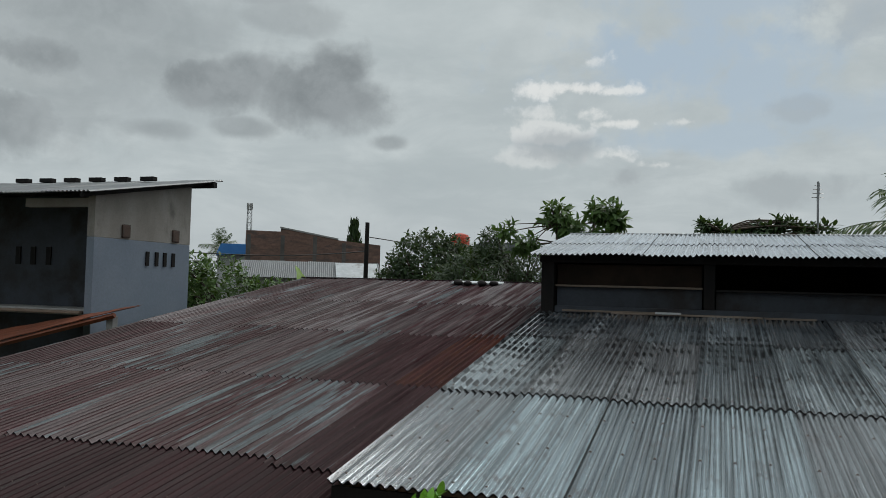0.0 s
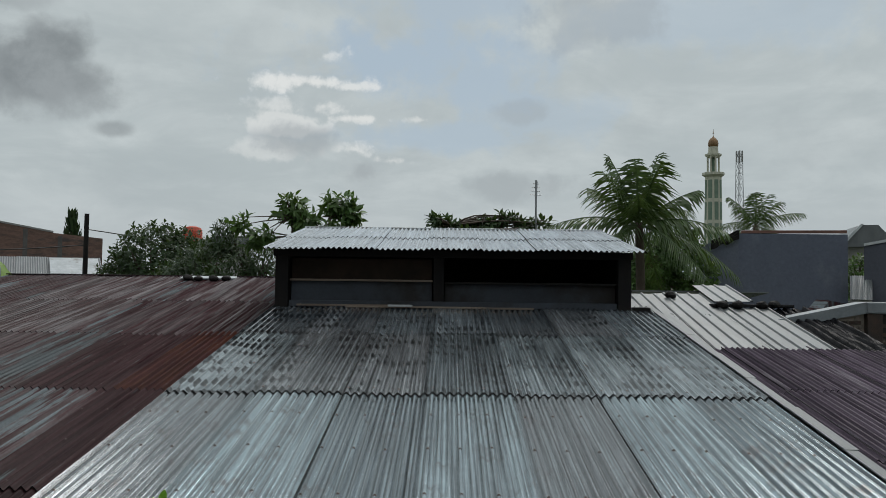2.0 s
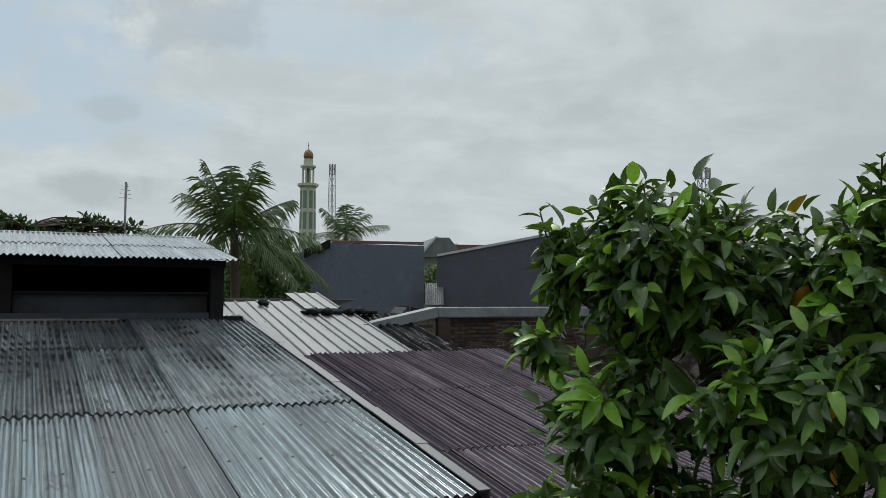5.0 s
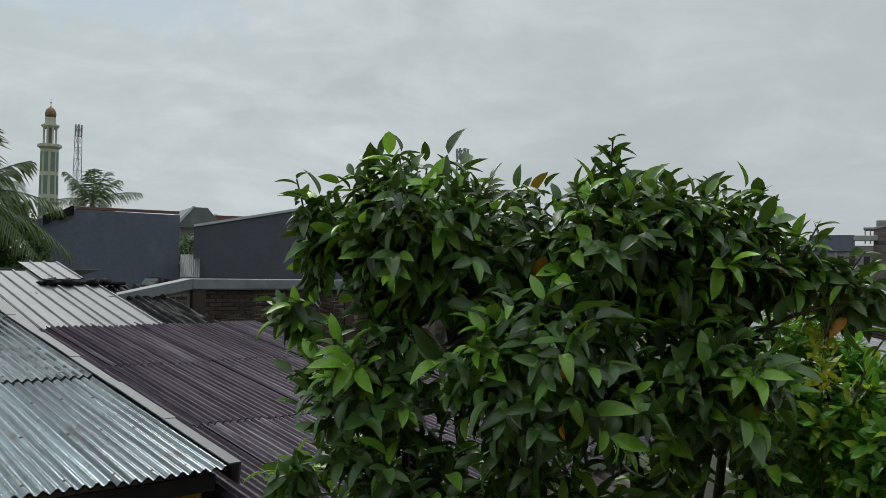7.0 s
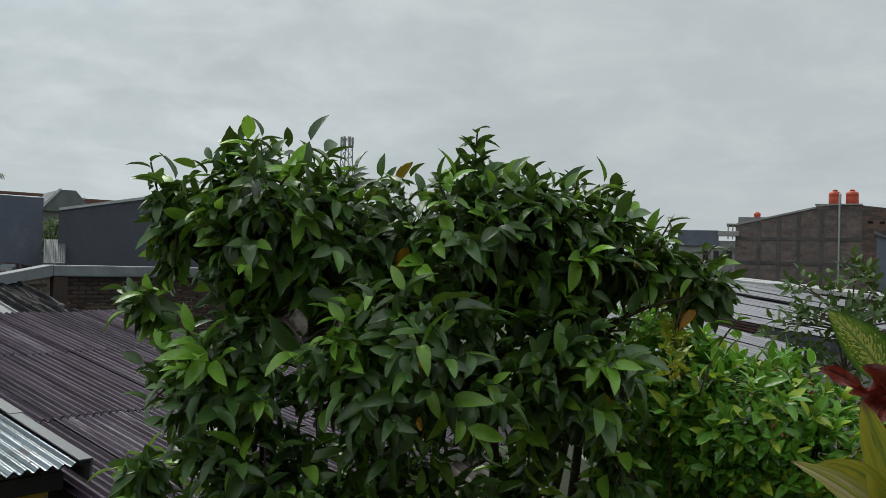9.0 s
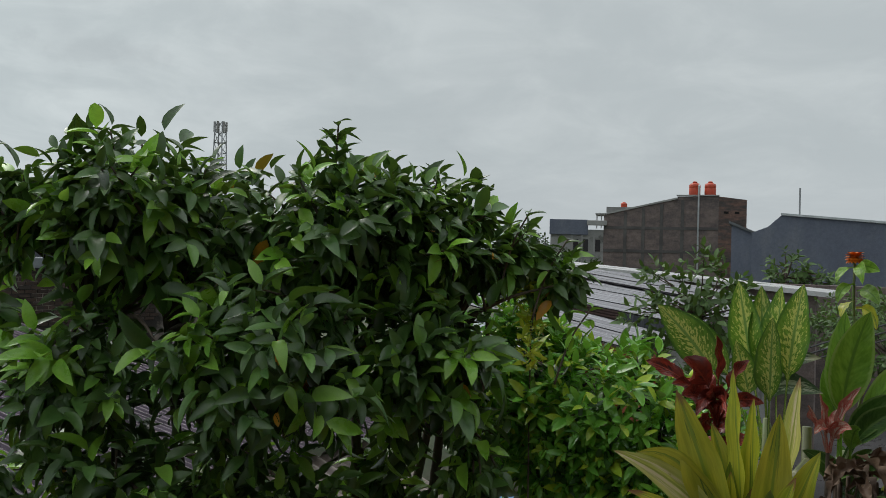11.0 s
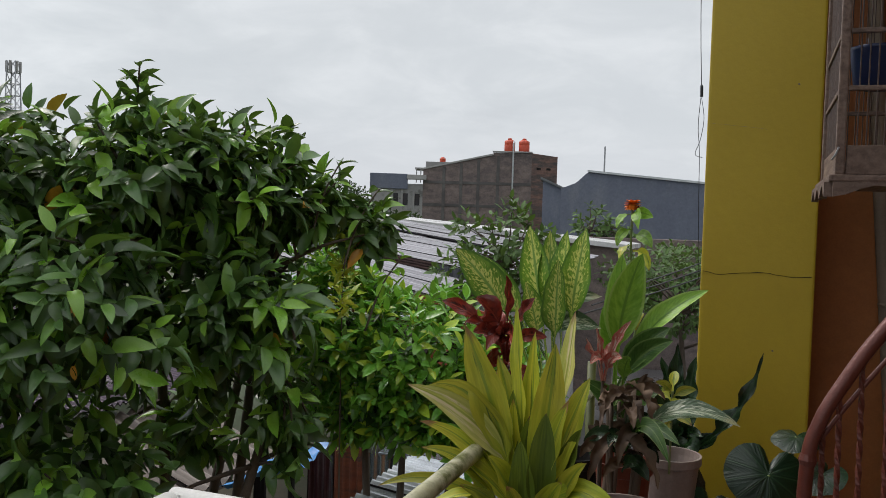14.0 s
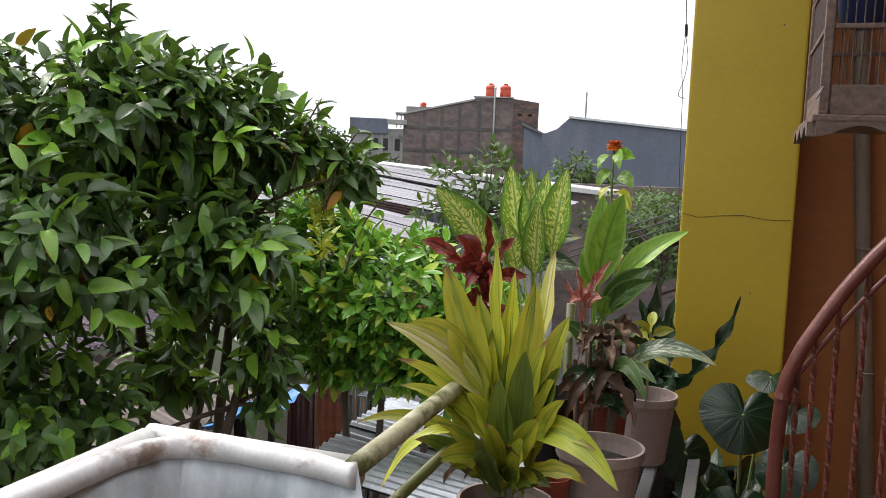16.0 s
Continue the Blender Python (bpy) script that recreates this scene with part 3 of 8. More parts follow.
def leaf_surface(name, body, body2, rib=None, margin=None, mottle=None, mottle_at=(0.5, 0.6), mottle_scale=(2.0, 3.0), tip=None, rough=0.32, translucent=0.2, vary=0.35, veins=9.0, relief=0.35, shine=0.5):
    """A leaf read along and across its blade: midrib, slanting side veins, mottling between them, margin and withered tip."""
    m = bpy.data.materials.new(name)
    m.use_nodes = True
    k = Nodes(m.node_tree)
    uv = k.add("ShaderNodeSeparateXYZ")
    k.wire(k.add("ShaderNodeTexCoord").outputs["UV"], uv.inputs[0])
    chance = k.add("ShaderNodeObjectInfo").outputs["Random"]
    out_from_rib = k.math("ABSOLUTE", k.math("SUBTRACT", k.math("MULTIPLY", uv.outputs[0], 2.0), 1.0))
    along = uv.outputs[1]
    slant = k.math("SUBTRACT", k.math("MULTIPLY", along, veins), k.math("MULTIPLY", out_from_rib, veins * 0.22))

    def spot(a, b, detail=4):
        v = k.add("ShaderNodeCombineXYZ")
        k.wire(k.math("MULTIPLY", uv.outputs[0], a), v.inputs[0])
        k.wire(k.math("MULTIPLY", slant, b), v.inputs[1])
        return k.noise(v.outputs[0], 1.0, detail, 0.6, k.math("MULTIPLY", chance, 37.0))

    col = k.mix(k.step(spot(2.0, 0.35), 0.35, 0.65), body, body2)
    col = k.mix(k.step(spot(7.0, 1.4), 0.3, 0.75), col, k.mix(1.0, col, (0.62, 0.68, 0.6), "MULTIPLY"))
    if mottle:
        patch = k.math("ADD", spot(*mottle_scale, 5), k.math("MULTIPLY", k.math("SUBTRACT", 0.45, out_from_rib), 0.22))
        col = k.mix(k.step(patch, *mottle_at), col, mottle)
    if rib:
        col = k.mix(k.step(out_from_rib, 0.12, 0.04), col, rib)
    if margin:
        col = k.mix(k.step(k.math("ADD", out_from_rib, k.math("MULTIPLY", spot(3, 2), 0.2)), 0.90, 1.02), col, margin)
    if tip:
        end = k.math("ADD", along, k.math("MULTIPLY", k.math("SUBTRACT", spot(3, 1), 0.5), 0.35))
        end = k.math("ADD", end, k.math("MULTIPLY", k.math("SUBTRACT", k.math("FRACT", k.math("MULTIPLY", chance, 5.7)), 0.5), 0.16))
        col = k.mix(k.step(end, 0.90, 0.99), col, tip)
    tone = k.math("ADD", 1.0 - vary, k.math("MULTIPLY", k.math("FRACT", k.math("MULTIPLY", chance, 7.3)), vary * 1.4))
    grey = k.add("ShaderNodeCombineColor")
    for socket in grey.inputs[:3]:
        k.wire(tone, socket)
    col = k.mix(1.0, col, grey.outputs[0], "MULTIPLY")
    bsdf = k.add("ShaderNodeBsdfPrincipled")
    k.wire(col, bsdf.inputs["Base Color"])
    bsdf.inputs["Roughness"].default_value = rough
    bsdf.inputs["Specular IOR Level"].default_value = shine
    rise = k.add("ShaderNodeBump")
    rise.inputs["Strength"].default_value, rise.inputs["Distance"].default_value = relief, 0.004
    k.wire(k.math("ADD", k.math("MULTIPLY", k.math("SINE", k.math("MULTIPLY", slant, 9.0)), 0.10), spot(9.0, 0.8)), rise.inputs["Height"])
    k.wire(rise.outputs[0], bsdf.inputs["Normal"])
    thin, both = k.add("ShaderNodeBsdfTranslucent"), k.add("ShaderNodeMixShader")
    k.wire(col, thin.inputs[0])
    both.inputs[0].default_value = translucent
    k.wire(bsdf.outputs[0], both.inputs[1])
    k.wire(thin.outputs[0], both.inputs[2])
    k.wire(both.outputs[0], k.add("ShaderNodeOutputMaterial").inputs[0])
    return m


# ---- building blocks ----
LOT = pose(-0.62, 5.12, 0, 0, 0, -17.85)  # the neighbour's plot: x along his eave, y up his roof


def at(x, y, z=0.0, turn=0.0):
    return LOT @ pose(x, y, z, 0, 0, turn)


def thing(name, label, category, m=None, group="", kind=""):
    ob = tagged(new(name), label, category, group, kind)
    ob.matrix_world = m if m is not None else Matrix()
    return ob


def from_mesh(name, data, parent=None, m=None, label=""):
    ob = new(name, data)
    if parent is not None:
        ob.parent = parent
    if m is not None:
        ob.matrix_basis = m
    return tagged(ob, label)


def part(name, bm, material, parent=None, label="", m=None, smooth=False):
    """Links a bmesh as one mesh object under a thing or a part."""
    bmesh.ops.recalc_face_normals(bm, faces=bm.faces)
    data = bpy.data.meshes.new(name)
    bm.to_mesh(data)
    bm.free()
    data.materials.append(material)
    if smooth:
        data.shade_smooth()
    return from_mesh(name, data, parent, m, label)


def raw(name, verts, faces, material, parent=None, label="", m=None, smooth=False):
    data = bpy.data.meshes.new(name)
    data.from_pydata([tuple(v) for v in verts], [], [tuple(f) for f in faces])
    data.materials.append(material)
    if smooth:
        data.shade_smooth()
    return from_mesh(name, data, parent, m, label)


def box(x0, x1, y0, y1, z0, z1, bevel=0.0, bm=None, m=None):
    fresh = bmesh.new()
    bmesh.ops.create_cube(fresh, size=1)
    for v in fresh.verts:
        v.co = (x0 + (v.co.x + 0.5) * (x1 - x0), y0 + (v.co.y + 0.5) * (y1 - y0), z0 + (v.co.z + 0.5) * (z1 - z0))
    if bevel:
        bmesh.ops.bevel(fresh, geom=fresh.edges[:], offset=bevel, segments=2, affect="EDGES", profile=0.6)
    if m is not None:
        bmesh.ops.transform(fresh, matrix=m, verts=fresh.verts)
    if bm is None:
        return fresh
    keep = bpy.data.meshes.new("scratch")
    fresh.to_mesh(keep)
    fresh.free()
    bm.from_mesh(keep)
    bpy.data.meshes.remove(keep)
    return bm


def tube(points, radii, sides=8, bm=None, closed=True):
    """A round bar along points, with a radius at each."""
    bm = bm or bmesh.new()
    points = [Vector(p) for p in points]
    if isinstance(radii, (int, float)):
        radii = [radii] * len(points)
    rings, side = [], None
    for i, p in enumerate(points):
        ahead = (points[min(i + 1, len(points) - 1)] - points[max(i - 1, 0)]).normalized()
        ref = side if side is not None else (Vector((0, 0, 1)) if abs(ahead.z) < 0.9 else Vector((1, 0, 0)))
        side = (ref - ahead * ref.dot(ahead)).normalized()
        other = ahead.cross(side)
        rings.append([bm.verts.new(p + (side * math.cos(a) + other * math.sin(a)) * radii[i]) for a in [2 * math.pi * k / sides for k in range(sides)]])
    for a, b in zip(rings, rings[1:]):
        for k in range(sides):
            bm.faces.new((a[k], a[(k + 1) % sides], b[(k + 1) % sides], b[k]))
    if closed:
        bm.faces.new(rings[0])
        bm.faces.new(rings[-1][::-1])
    return bm


def arc_points(points, steps=6):
    """A smooth line through points."""
    pts = [Vector(p) for p in points]
    out = []
    for i in range(len(pts) - 1):
        a, b, c, d = pts[max(i - 1, 0)], pts[i], pts[i + 1], pts[min(i + 2, len(pts) - 1)]
        for k in range(steps):
            t = k / steps
            out.append(0.5 * ((2 * b) + (c - a) * t + (2 * a - 5 * b + 4 * c - d) * t * t + (3 * b - a - 3 * c + d) * t ** 3))
    return out + [pts[-1]]


def lathe(profile, sides=24, bm=None):
    bm = bm or bmesh.new()
    rings = [[bm.verts.new((r * math.cos(2 * math.pi * k / sides), r * math.sin(2 * math.pi * k / sides), z)) for k in range(sides)] for r, z in profile]
    for a, b in zip(rings, rings[1:]):
        for k in range(sides):
            bm.faces.new((a[k], a[(k + 1) % sides], b[(k + 1) % sides], b[k]))
    bm.faces.new(rings[0][::-1])
    bm.faces.new(rings[-1])
    return bm


def prism(outline, depth, bm=None):
    """An upright slab: outline in x and z, thickness along y."""
    bm = bm or bmesh.new()
    front = [bm.verts.new((x, 0, z)) for x, z in outline]
    rear = [bm.verts.new((x, depth, z)) for x, z in outline]
    bm.faces.new(front)
    bm.faces.new(rear[::-1])
    for k in range(len(outline)):
        j = (k + 1) % len(outline)
        bm.faces.new((front[k], rear[k], rear[j], front[j]))
    return bm


# ---- corrugated sheets ----
def sheet_mesh(width, length, material, pitch=0.068, high=0.0125, seg=6, rows=5, seed=0, ribs=False):
    """One profiled sheet, x across the waves, y up the slope, with a turned-down thickness darkened as its lap shadow.
    """
    rng = random.Random(seed)
    if ribs:
        xs, zs, x = [], [], 0.0
        while x < width:
            for dx, z in ((0, 0), (0.15, 0), (0.165, high * 1.9), (0.185, high * 1.9), (0.2, 0)):
                if x + dx <= width + 0.001:
                    xs.append(x + dx)
                    zs.append(z)
            x += 0.2005
    else:
        count = int(round(width / pitch * seg))
        xs = [width * i / count for i in range(count + 1)]
        zs = [high * math.cos(2 * math.pi * x / pitch) for x in xs]
    n_x = len(xs)
    bow = [rng.uniform(-0.0012, 0.0012) for _ in range(rows)]
    skew = rng.uniform(-0.006, 0.006)
    verts, faces = [], []
    for thick in (0.0, -0.0025):
        for j in range(rows):
            y = length * j / (rows - 1)
            for i in range(n_x):
                sag = bow[j] * math.sin(math.pi * xs[i] / width) + (0.002 * rng.random() if j in (0, rows - 1) else 0)
                verts.append((xs[i] + skew * j / rows, y, zs[i] + sag + thick))
    layer = n_x * rows
    for j in range(rows - 1):
        for i in range(n_x - 1):
            a = j * n_x + i
            faces.append((a, a + 1, a + 1 + n_x, a + n_x))
            faces.append((layer + a, layer + a + n_x, layer + a + 1 + n_x, layer + a + 1))
    rims = [[j * n_x + i for i in range(n_x)] for j in (0, rows - 1)] + [[j * n_x + i for j in range(rows)] for i in (0, n_x - 1)]
    plain = len(faces)
    for rim in rims:
        for a, b in zip(rim, rim[1:]):
            k = len(verts)
            verts += [verts[a], verts[b]] + [(x, y, z - 0.011) for x, y, z in (verts[b], verts[a])]
            faces.append((k, k + 1, k + 2, k + 3))
    data = bpy.data.meshes.new("roof_sheet")
    data.from_pydata(verts, [], faces)
    data.materials.append(material)
    data.materials.append(NEARBLACK)
    if not ribs:
        data.shade_smooth()
    # rim faces near-black: the shadow line of each lap is put into the colour
    for face in list(data.polygons)[plain:]:
        face.material_index = 1
    return data


def lay_roof(parent, x0, x1, edges, z0, slope, material, cover=0.70, lap=0.12, seed=1, jitter=0.02, ribs=False, lift=0.005, screws=True, high=0.0125, pitch=0.068):
    """Rows of sheets from eave to ridge. edges: where each row begins, measured up the plan, and where the last ends."""
    rng = random.Random(seed)
    tilt, rows = radians(slope), list(zip(edges, edges[1:]))
    columns = max(1, int(round((x1 - x0) / cover)))
    step = (x1 - x0) / columns
    heads = []
    wave = step / max(1, round(step / pitch))
    for r, (a, b) in enumerate(rows):
        length = (b - a) / math.cos(tilt) + (lap if r < len(rows) - 1 else 0)
        row_paint = material[min(r, len(material) - 1)] if isinstance(material, tuple) else material
        kinds = {}
        for c in range(columns):
            paint = row_paint[int(rng.random() * len(row_paint))] if isinstance(row_paint, list) else row_paint
            if paint.name not in kinds:
                kinds[paint.name] = [sheet_mesh(step + wave * 0.5, length, paint, wave, high, seed=seed * 31 + r * 7 + k, ribs=ribs) for k in range(3)]
            y = a - (rng.uniform(-jitter, jitter) if r else rng.uniform(-jitter, jitter) * 0.5)
            rise = z0 + math.tan(tilt) * (y - edges[0]) + 0.010 * (c % 2)
            m = pose(x0 + c * step + rng.uniform(-0.002, 0.002), y, rise, slope - 0.12 + rng.uniform(-0.05, 0.05), 0, rng.uniform(-0.08, 0.08))
            m = Matrix.Translation((0, 0, lift)) @ m if r else m
            from_mesh("roof_sheet", rng.choice(kinds[paint.name]), parent, m)
            if screws:
                for f in (0.05, 0.38, 0.70):
                    for w in range(1, int(step / wave), 3):
                        heads.append((m @ Vector((w * wave, length * f + rng.uniform(-0.02, 0.02), 0.009))))
    if heads:
        verts, faces = [], []
        for h in heads:
            k = len(verts)
            s = 0.010
            verts += [h + Vector(d) for d in ((-s, -s, 0), (s, -s, 0), (s, s, 0), (-s, s, 0), (0, 0, 0.009))]
            faces += [(k, k + 1, k + 4), (k + 1, k + 2, k + 4), (k + 2, k + 3, k + 4), (k + 3, k, k + 4)]
        tagged(raw("roof_screws", verts, faces, SCREW, parent, "small dark screw heads"), kind="stuff")


SCREW = surface("rusty_screw", (0.05, 0.035, 0.03), (0.08, 0.05, 0.04), 9, (0.6, 0.8), 0.3, 0)


# ---- leaves ----
def leaf_data(length, width, curl=0.25, fold=0.25, rows=4, point=0.85, wave=0.0):
    """Vertices and faces of one leaf: stalk end at the origin, tip along +y, upper side +z."""
    verts, faces = [(0, 0, 0)], []
    for j in range(1, rows):
        t = j / rows
        w = width / 2 * math.sin(math.pi * t ** point) ** 0.65
        y, z = length * t, -curl * length * t * t
        dip = wave * length * math.sin(t * 17)
        verts += [(-w, y, z + fold * w + dip), (0, y, z), (w, y, z + fold * w - dip)]
    verts.append((0, length, -curl * length))
    last = len(verts) - 1
    faces += [(0, 2, 1), (0, 3, 2)]
    for j in range(rows - 2):
        a = 1 + 3 * j
        faces += [(a, a + 1, a + 4, a + 3), (a + 1, a + 2, a + 5, a + 4)]
    a = last - 3
    faces += [(a, a + 1, last), (a + 1, a + 2, last)]
    return np.array(verts), faces


def aim(position, way, up=(0, 0, 1), size=1.0):
    """A pose whose y runs along way."""
    y = Vector(way).normalized()
    x = y.cross(Vector(up))
    x = x.normalized() if x.length > 1e-3 else Vector((1, 0, 0))
    z = x.cross(y)
    m = Matrix((x, y, z)).transposed().to_4x4()
    return Matrix.Translation(position) @ m @ Matrix.Diagonal((size, size, size, 1))


def foliage(name, poses, shape, material, parent, label="", kind="stuff"):
    """Many leaves as one mesh."""
    base, faces = shape
    pts = np.hstack([base, np.ones((len(base), 1))])
    verts = np.concatenate([pts @ np.array(m).T for m in poses])[:, :3]
    data = bpy.data.meshes.new(name)
    allf, n_v = [], len(base)
    for i in range(len(poses)):
        allf += [tuple(i * n_v + k for k in f) for f in faces]
    data.from_pydata(verts.tolist(), [], allf)
    data.materials.append(material)
    data.shade_smooth()
    return tagged(from_mesh(name, data, parent, None, label), kind=kind)


def shoots(blobs, count, rng, inner=0.55, rise=0.35):
    """Tips of twigs spread over the outer part of overlapping rounded masses."""
    out, weights = [], [(b[3] * b[4] * b[5]) ** (2 / 3) for b in blobs]
    while len(out) < count:
        b = rng.choices(blobs, weights)[0]
        d = Vector((rng.gauss(0, 1), rng.gauss(0, 1), rng.gauss(0, 1))).normalized()
        r = inner + (1.0 - inner) * rng.random() ** 0.6
        p = Vector((b[0] + d.x * b[3] * r, b[1] + d.y * b[4] * r, b[2] + d.z * b[5] * r))
        deep = False
        for c in blobs:
            if c is not b and ((p.x - c[0]) / c[3]) ** 2 + ((p.y - c[1]) / c[4]) ** 2 + ((p.z - c[2]) / c[5]) ** 2 < 0.35:
                deep = True
        if deep and rng.random() < 0.8:
            continue
        way = (d + Vector((rng.uniform(-0.5, 0.5), rng.uniform(-0.5, 0.5), rise + rng.uniform(-0.3, 0.4)))).normalized()
        out.append((p, way))
    return out


def rosette(p, way, rng, leaves, size, spread=1.0, droop=0.35, reach=0.12):
    """Poses of the leaves set round one shoot."""
    out = []
    side = way.orthogonal().normalized()
    other = way.cross(side)
    start = rng.uniform(0, 6.28)
    for k in range(leaves):
        a = start + k * 2.4
        t = k / max(1, leaves - 1)
        radial = side * math.cos(a) + other * math.sin(a)
        d = way * (0.35 + 0.55 * t) + radial * spread * (1.0 - 0.45 * t) + Vector((0, 0, -droop * (1 - t)))
        up = way + Vector((0, 0, 0.6)) + Vector((rng.uniform(-0.5, 0.5), rng.uniform(-0.5, 0.5), 0))
        out.append(aim(p - way * reach * (1 - t), d, up, size * rng.uniform(0.7, 1.15)))
    return out


def branch_to(base, tip, rng, r0, r1, bm, sides=5):
    base, tip = Vector(base), Vector(tip)
    mid = base.lerp(tip, 0.5) + Vector((rng.uniform(-0.08, 0.08), rng.uniform(-0.08, 0.08), rng.uniform(0, 0.12))) * (tip - base).length
    pts = arc_points([base, mid, tip], 3)
    tube(pts, [r0 + (r1 - r0) * i / (len(pts) - 1) for i in range(len(pts))], sides, bm)


# ---- ground and distance ----
bm = bmesh.new()
bmesh.ops.create_grid(bm, x_segments=40, y_segments=40, size=2500)
tagged(part("ground", bm, GROUND), "damp earth and grass between crowded houses", "ground", kind="structure")

rng = random.Random(5)
far_shape = leaf_data(1.0, 0.9, 0.1, 0.3, 3)
poses = []
for ring, (low, high) in ((150, (3, 6.5)), (230, (4, 10)), (340, (6, 14))):
    for _ in range(2600):
        a = radians(rng.uniform(-122, 32))
        d = ring * rng.uniform(0.9, 1.12)
        top = low + (high - low) * (0.5 + 0.5 * noise.noise((a * 9, ring, 0))) * (0.75 + 0.5 * noise.noise((a * 40, ring, 3)))
        z = top * rng.random() ** 0.7
        way = Vector((rng.uniform(-1, 1), rng.uniform(-1, 1), rng.uniform(-0.2, 1)))
        poses.append(aim((-math.sin(a) * d, math.cos(a) * d, z), way, (0, 0, 1), rng.uniform(0.8, 1.9) * ring / 200))
woods = thing("far_woods", "belt of far green trees on the skyline, greyed in colour for haze", "trees", kind="stuff")
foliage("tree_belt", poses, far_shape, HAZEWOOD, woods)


# ---- the neighbour's house: grey roof with a raised clerestory ----
def upright(parent, name, x0, x1, y0, y1, z0, z1, material, bevel=0.004, label=""):
    return part(name, box(x0, x1, y0, y1, z0, z1, bevel), material, parent, label)


house = thing("neighbour_house", "low house with wet corrugated zinc roof and dark raised clerestory", "house", at(0, 0))
for w in ((0.15, 4.5, 0.45, 0.57), (0.15, 4.5, 8.7, 8.82), (0.15, 0.27, 0.58, 8.69), (4.38, 4.5, 0.58, 8.69)):
    upright(house, "wall", *w, 0.0, 2.66 if w[1] - w[0] > 1 and w[2] < 1 else 2.62, CEMENT)
for x in (0.05, 1.5, 3.0, 4.45):
    part("rafter", box(x, x + 0.07, 0.04, 6.15, -0.11, -0.02, 0.003, m=pose(0, 0, 2.755, 8)), TIMBER, house)
for y in (0.12, 1.9, 4.1, 5.9):
    part("purlin", box(0.0, 4.58, y, y + 0.05, -0.02, 0.0, 0.002, m=pose(0, 0, 2.742, 8)), TIMBER, house)
part("fascia", box(0.02, 4.56, 0.02, 0.05, 2.64, 2.735, 0.003), NEARBLACK, house, "dark timber fascia under the eave")
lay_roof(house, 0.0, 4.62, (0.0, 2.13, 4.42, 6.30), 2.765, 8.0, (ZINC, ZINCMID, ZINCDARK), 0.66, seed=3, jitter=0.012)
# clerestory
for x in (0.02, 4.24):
    part("post", box(x, x + 0.16, 6.06, 6.22, 3.3, 4.28, 0.006), NEARBLACK, house)
part("post", box(1.97, 2.1, 6.1, 6.22, 3.6, 4.30, 0.006), NEARBLACK, house)
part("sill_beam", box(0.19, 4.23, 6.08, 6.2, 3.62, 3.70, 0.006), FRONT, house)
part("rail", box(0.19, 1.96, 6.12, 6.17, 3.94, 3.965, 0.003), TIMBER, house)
part("rail", box(2.11, 4.23, 6.12, 6.17, 3.92, 3.945, 0.003), NEARBLACK, house)
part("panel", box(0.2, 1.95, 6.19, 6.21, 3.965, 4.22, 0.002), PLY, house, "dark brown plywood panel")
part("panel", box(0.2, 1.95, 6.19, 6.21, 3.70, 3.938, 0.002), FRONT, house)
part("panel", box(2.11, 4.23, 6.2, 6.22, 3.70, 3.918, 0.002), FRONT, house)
part("head_beam", box(0.0, 4.42, 6.05, 6.17, 4.24, 4.325, 0.005), NEARBLACK, house)
# inner faces near-black: the darkness of the interior is put into their colour
part("back_wall", box(0.02, 4.4, 8.72, 8.82, 2.7, 4.70, 0.004), NEARBLACK, house)
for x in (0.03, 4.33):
    part("side_wall", prism([(0, 0), (2.48, 0), (2.48, 1.10), (0, 0.72)], 0.05), NEARBLACK, house, m=pose(x + 0.05, 6.23, 3.58, 0, 0, 90))
part("inner_floor", box(0.2, 4.3, 6.25, 8.7, 3.30, 3.34), NEARBLACK, house)
for k, (x, y, z, l) in enumerate(((0.3, 6.0, 3.635, 1.3), (0.9, 5.98, 3.62, 1.7), (2.3, 6.0, 3.615, 0.9))):
    part("batten", box(x, x + l, y, y + 0.035, z, z + 0.022, 0.002), TIMBER, house, "loose grey batten")
part("batten", box(1.42, 1.72, 5.95, 5.99, 3.635, 3.66, 0.003), FLASH, house, "short white batten")
lay_roof(house, -0.07, 4.50, (5.74, 7.15, 8.86), 4.325, 8.2, BRIGHT, 0.66, seed=8, screws=False)
part("ridge_cap", box(-0.09, 4.52, 8.80, 8.97, 4.77, 4.79, 0.006), FLASH, house)
# flashing down the verge towards the purple roof
bm = bmesh.new()
for k in range(7):
    y0, y1 = -0.02 + k * 0.9, -0.02 + (k + 1) * 0.9 + 0.04
    box(4.625, 4.70 + 0.01 * (k % 2), y0, y1, 0.012 + 0.004 * (k % 2), 0.022 + 0.004 * (k % 2), 0.002, bm, pose(0, 0, 2.775, 8))
box(4.70, 4.712, 0.0, 6.2, -0.12, 0.01, 0.0, bm, pose(0, 0, 2.775, 8))
part("verge_flashing", bm, PALE, house, "pale dented metal flashing along the verge")
part("corner_block", box(4.42, 4.62, 5.98, 6.16, 3.60, 3.66, 0.01), NEARBLACK, house)
part("corner_post", box(4.40, 4.52, 0.10, 0.22, 0.0, 2.64, 0.01), YELLOW, house, "mossy yellow corner post under the eave")

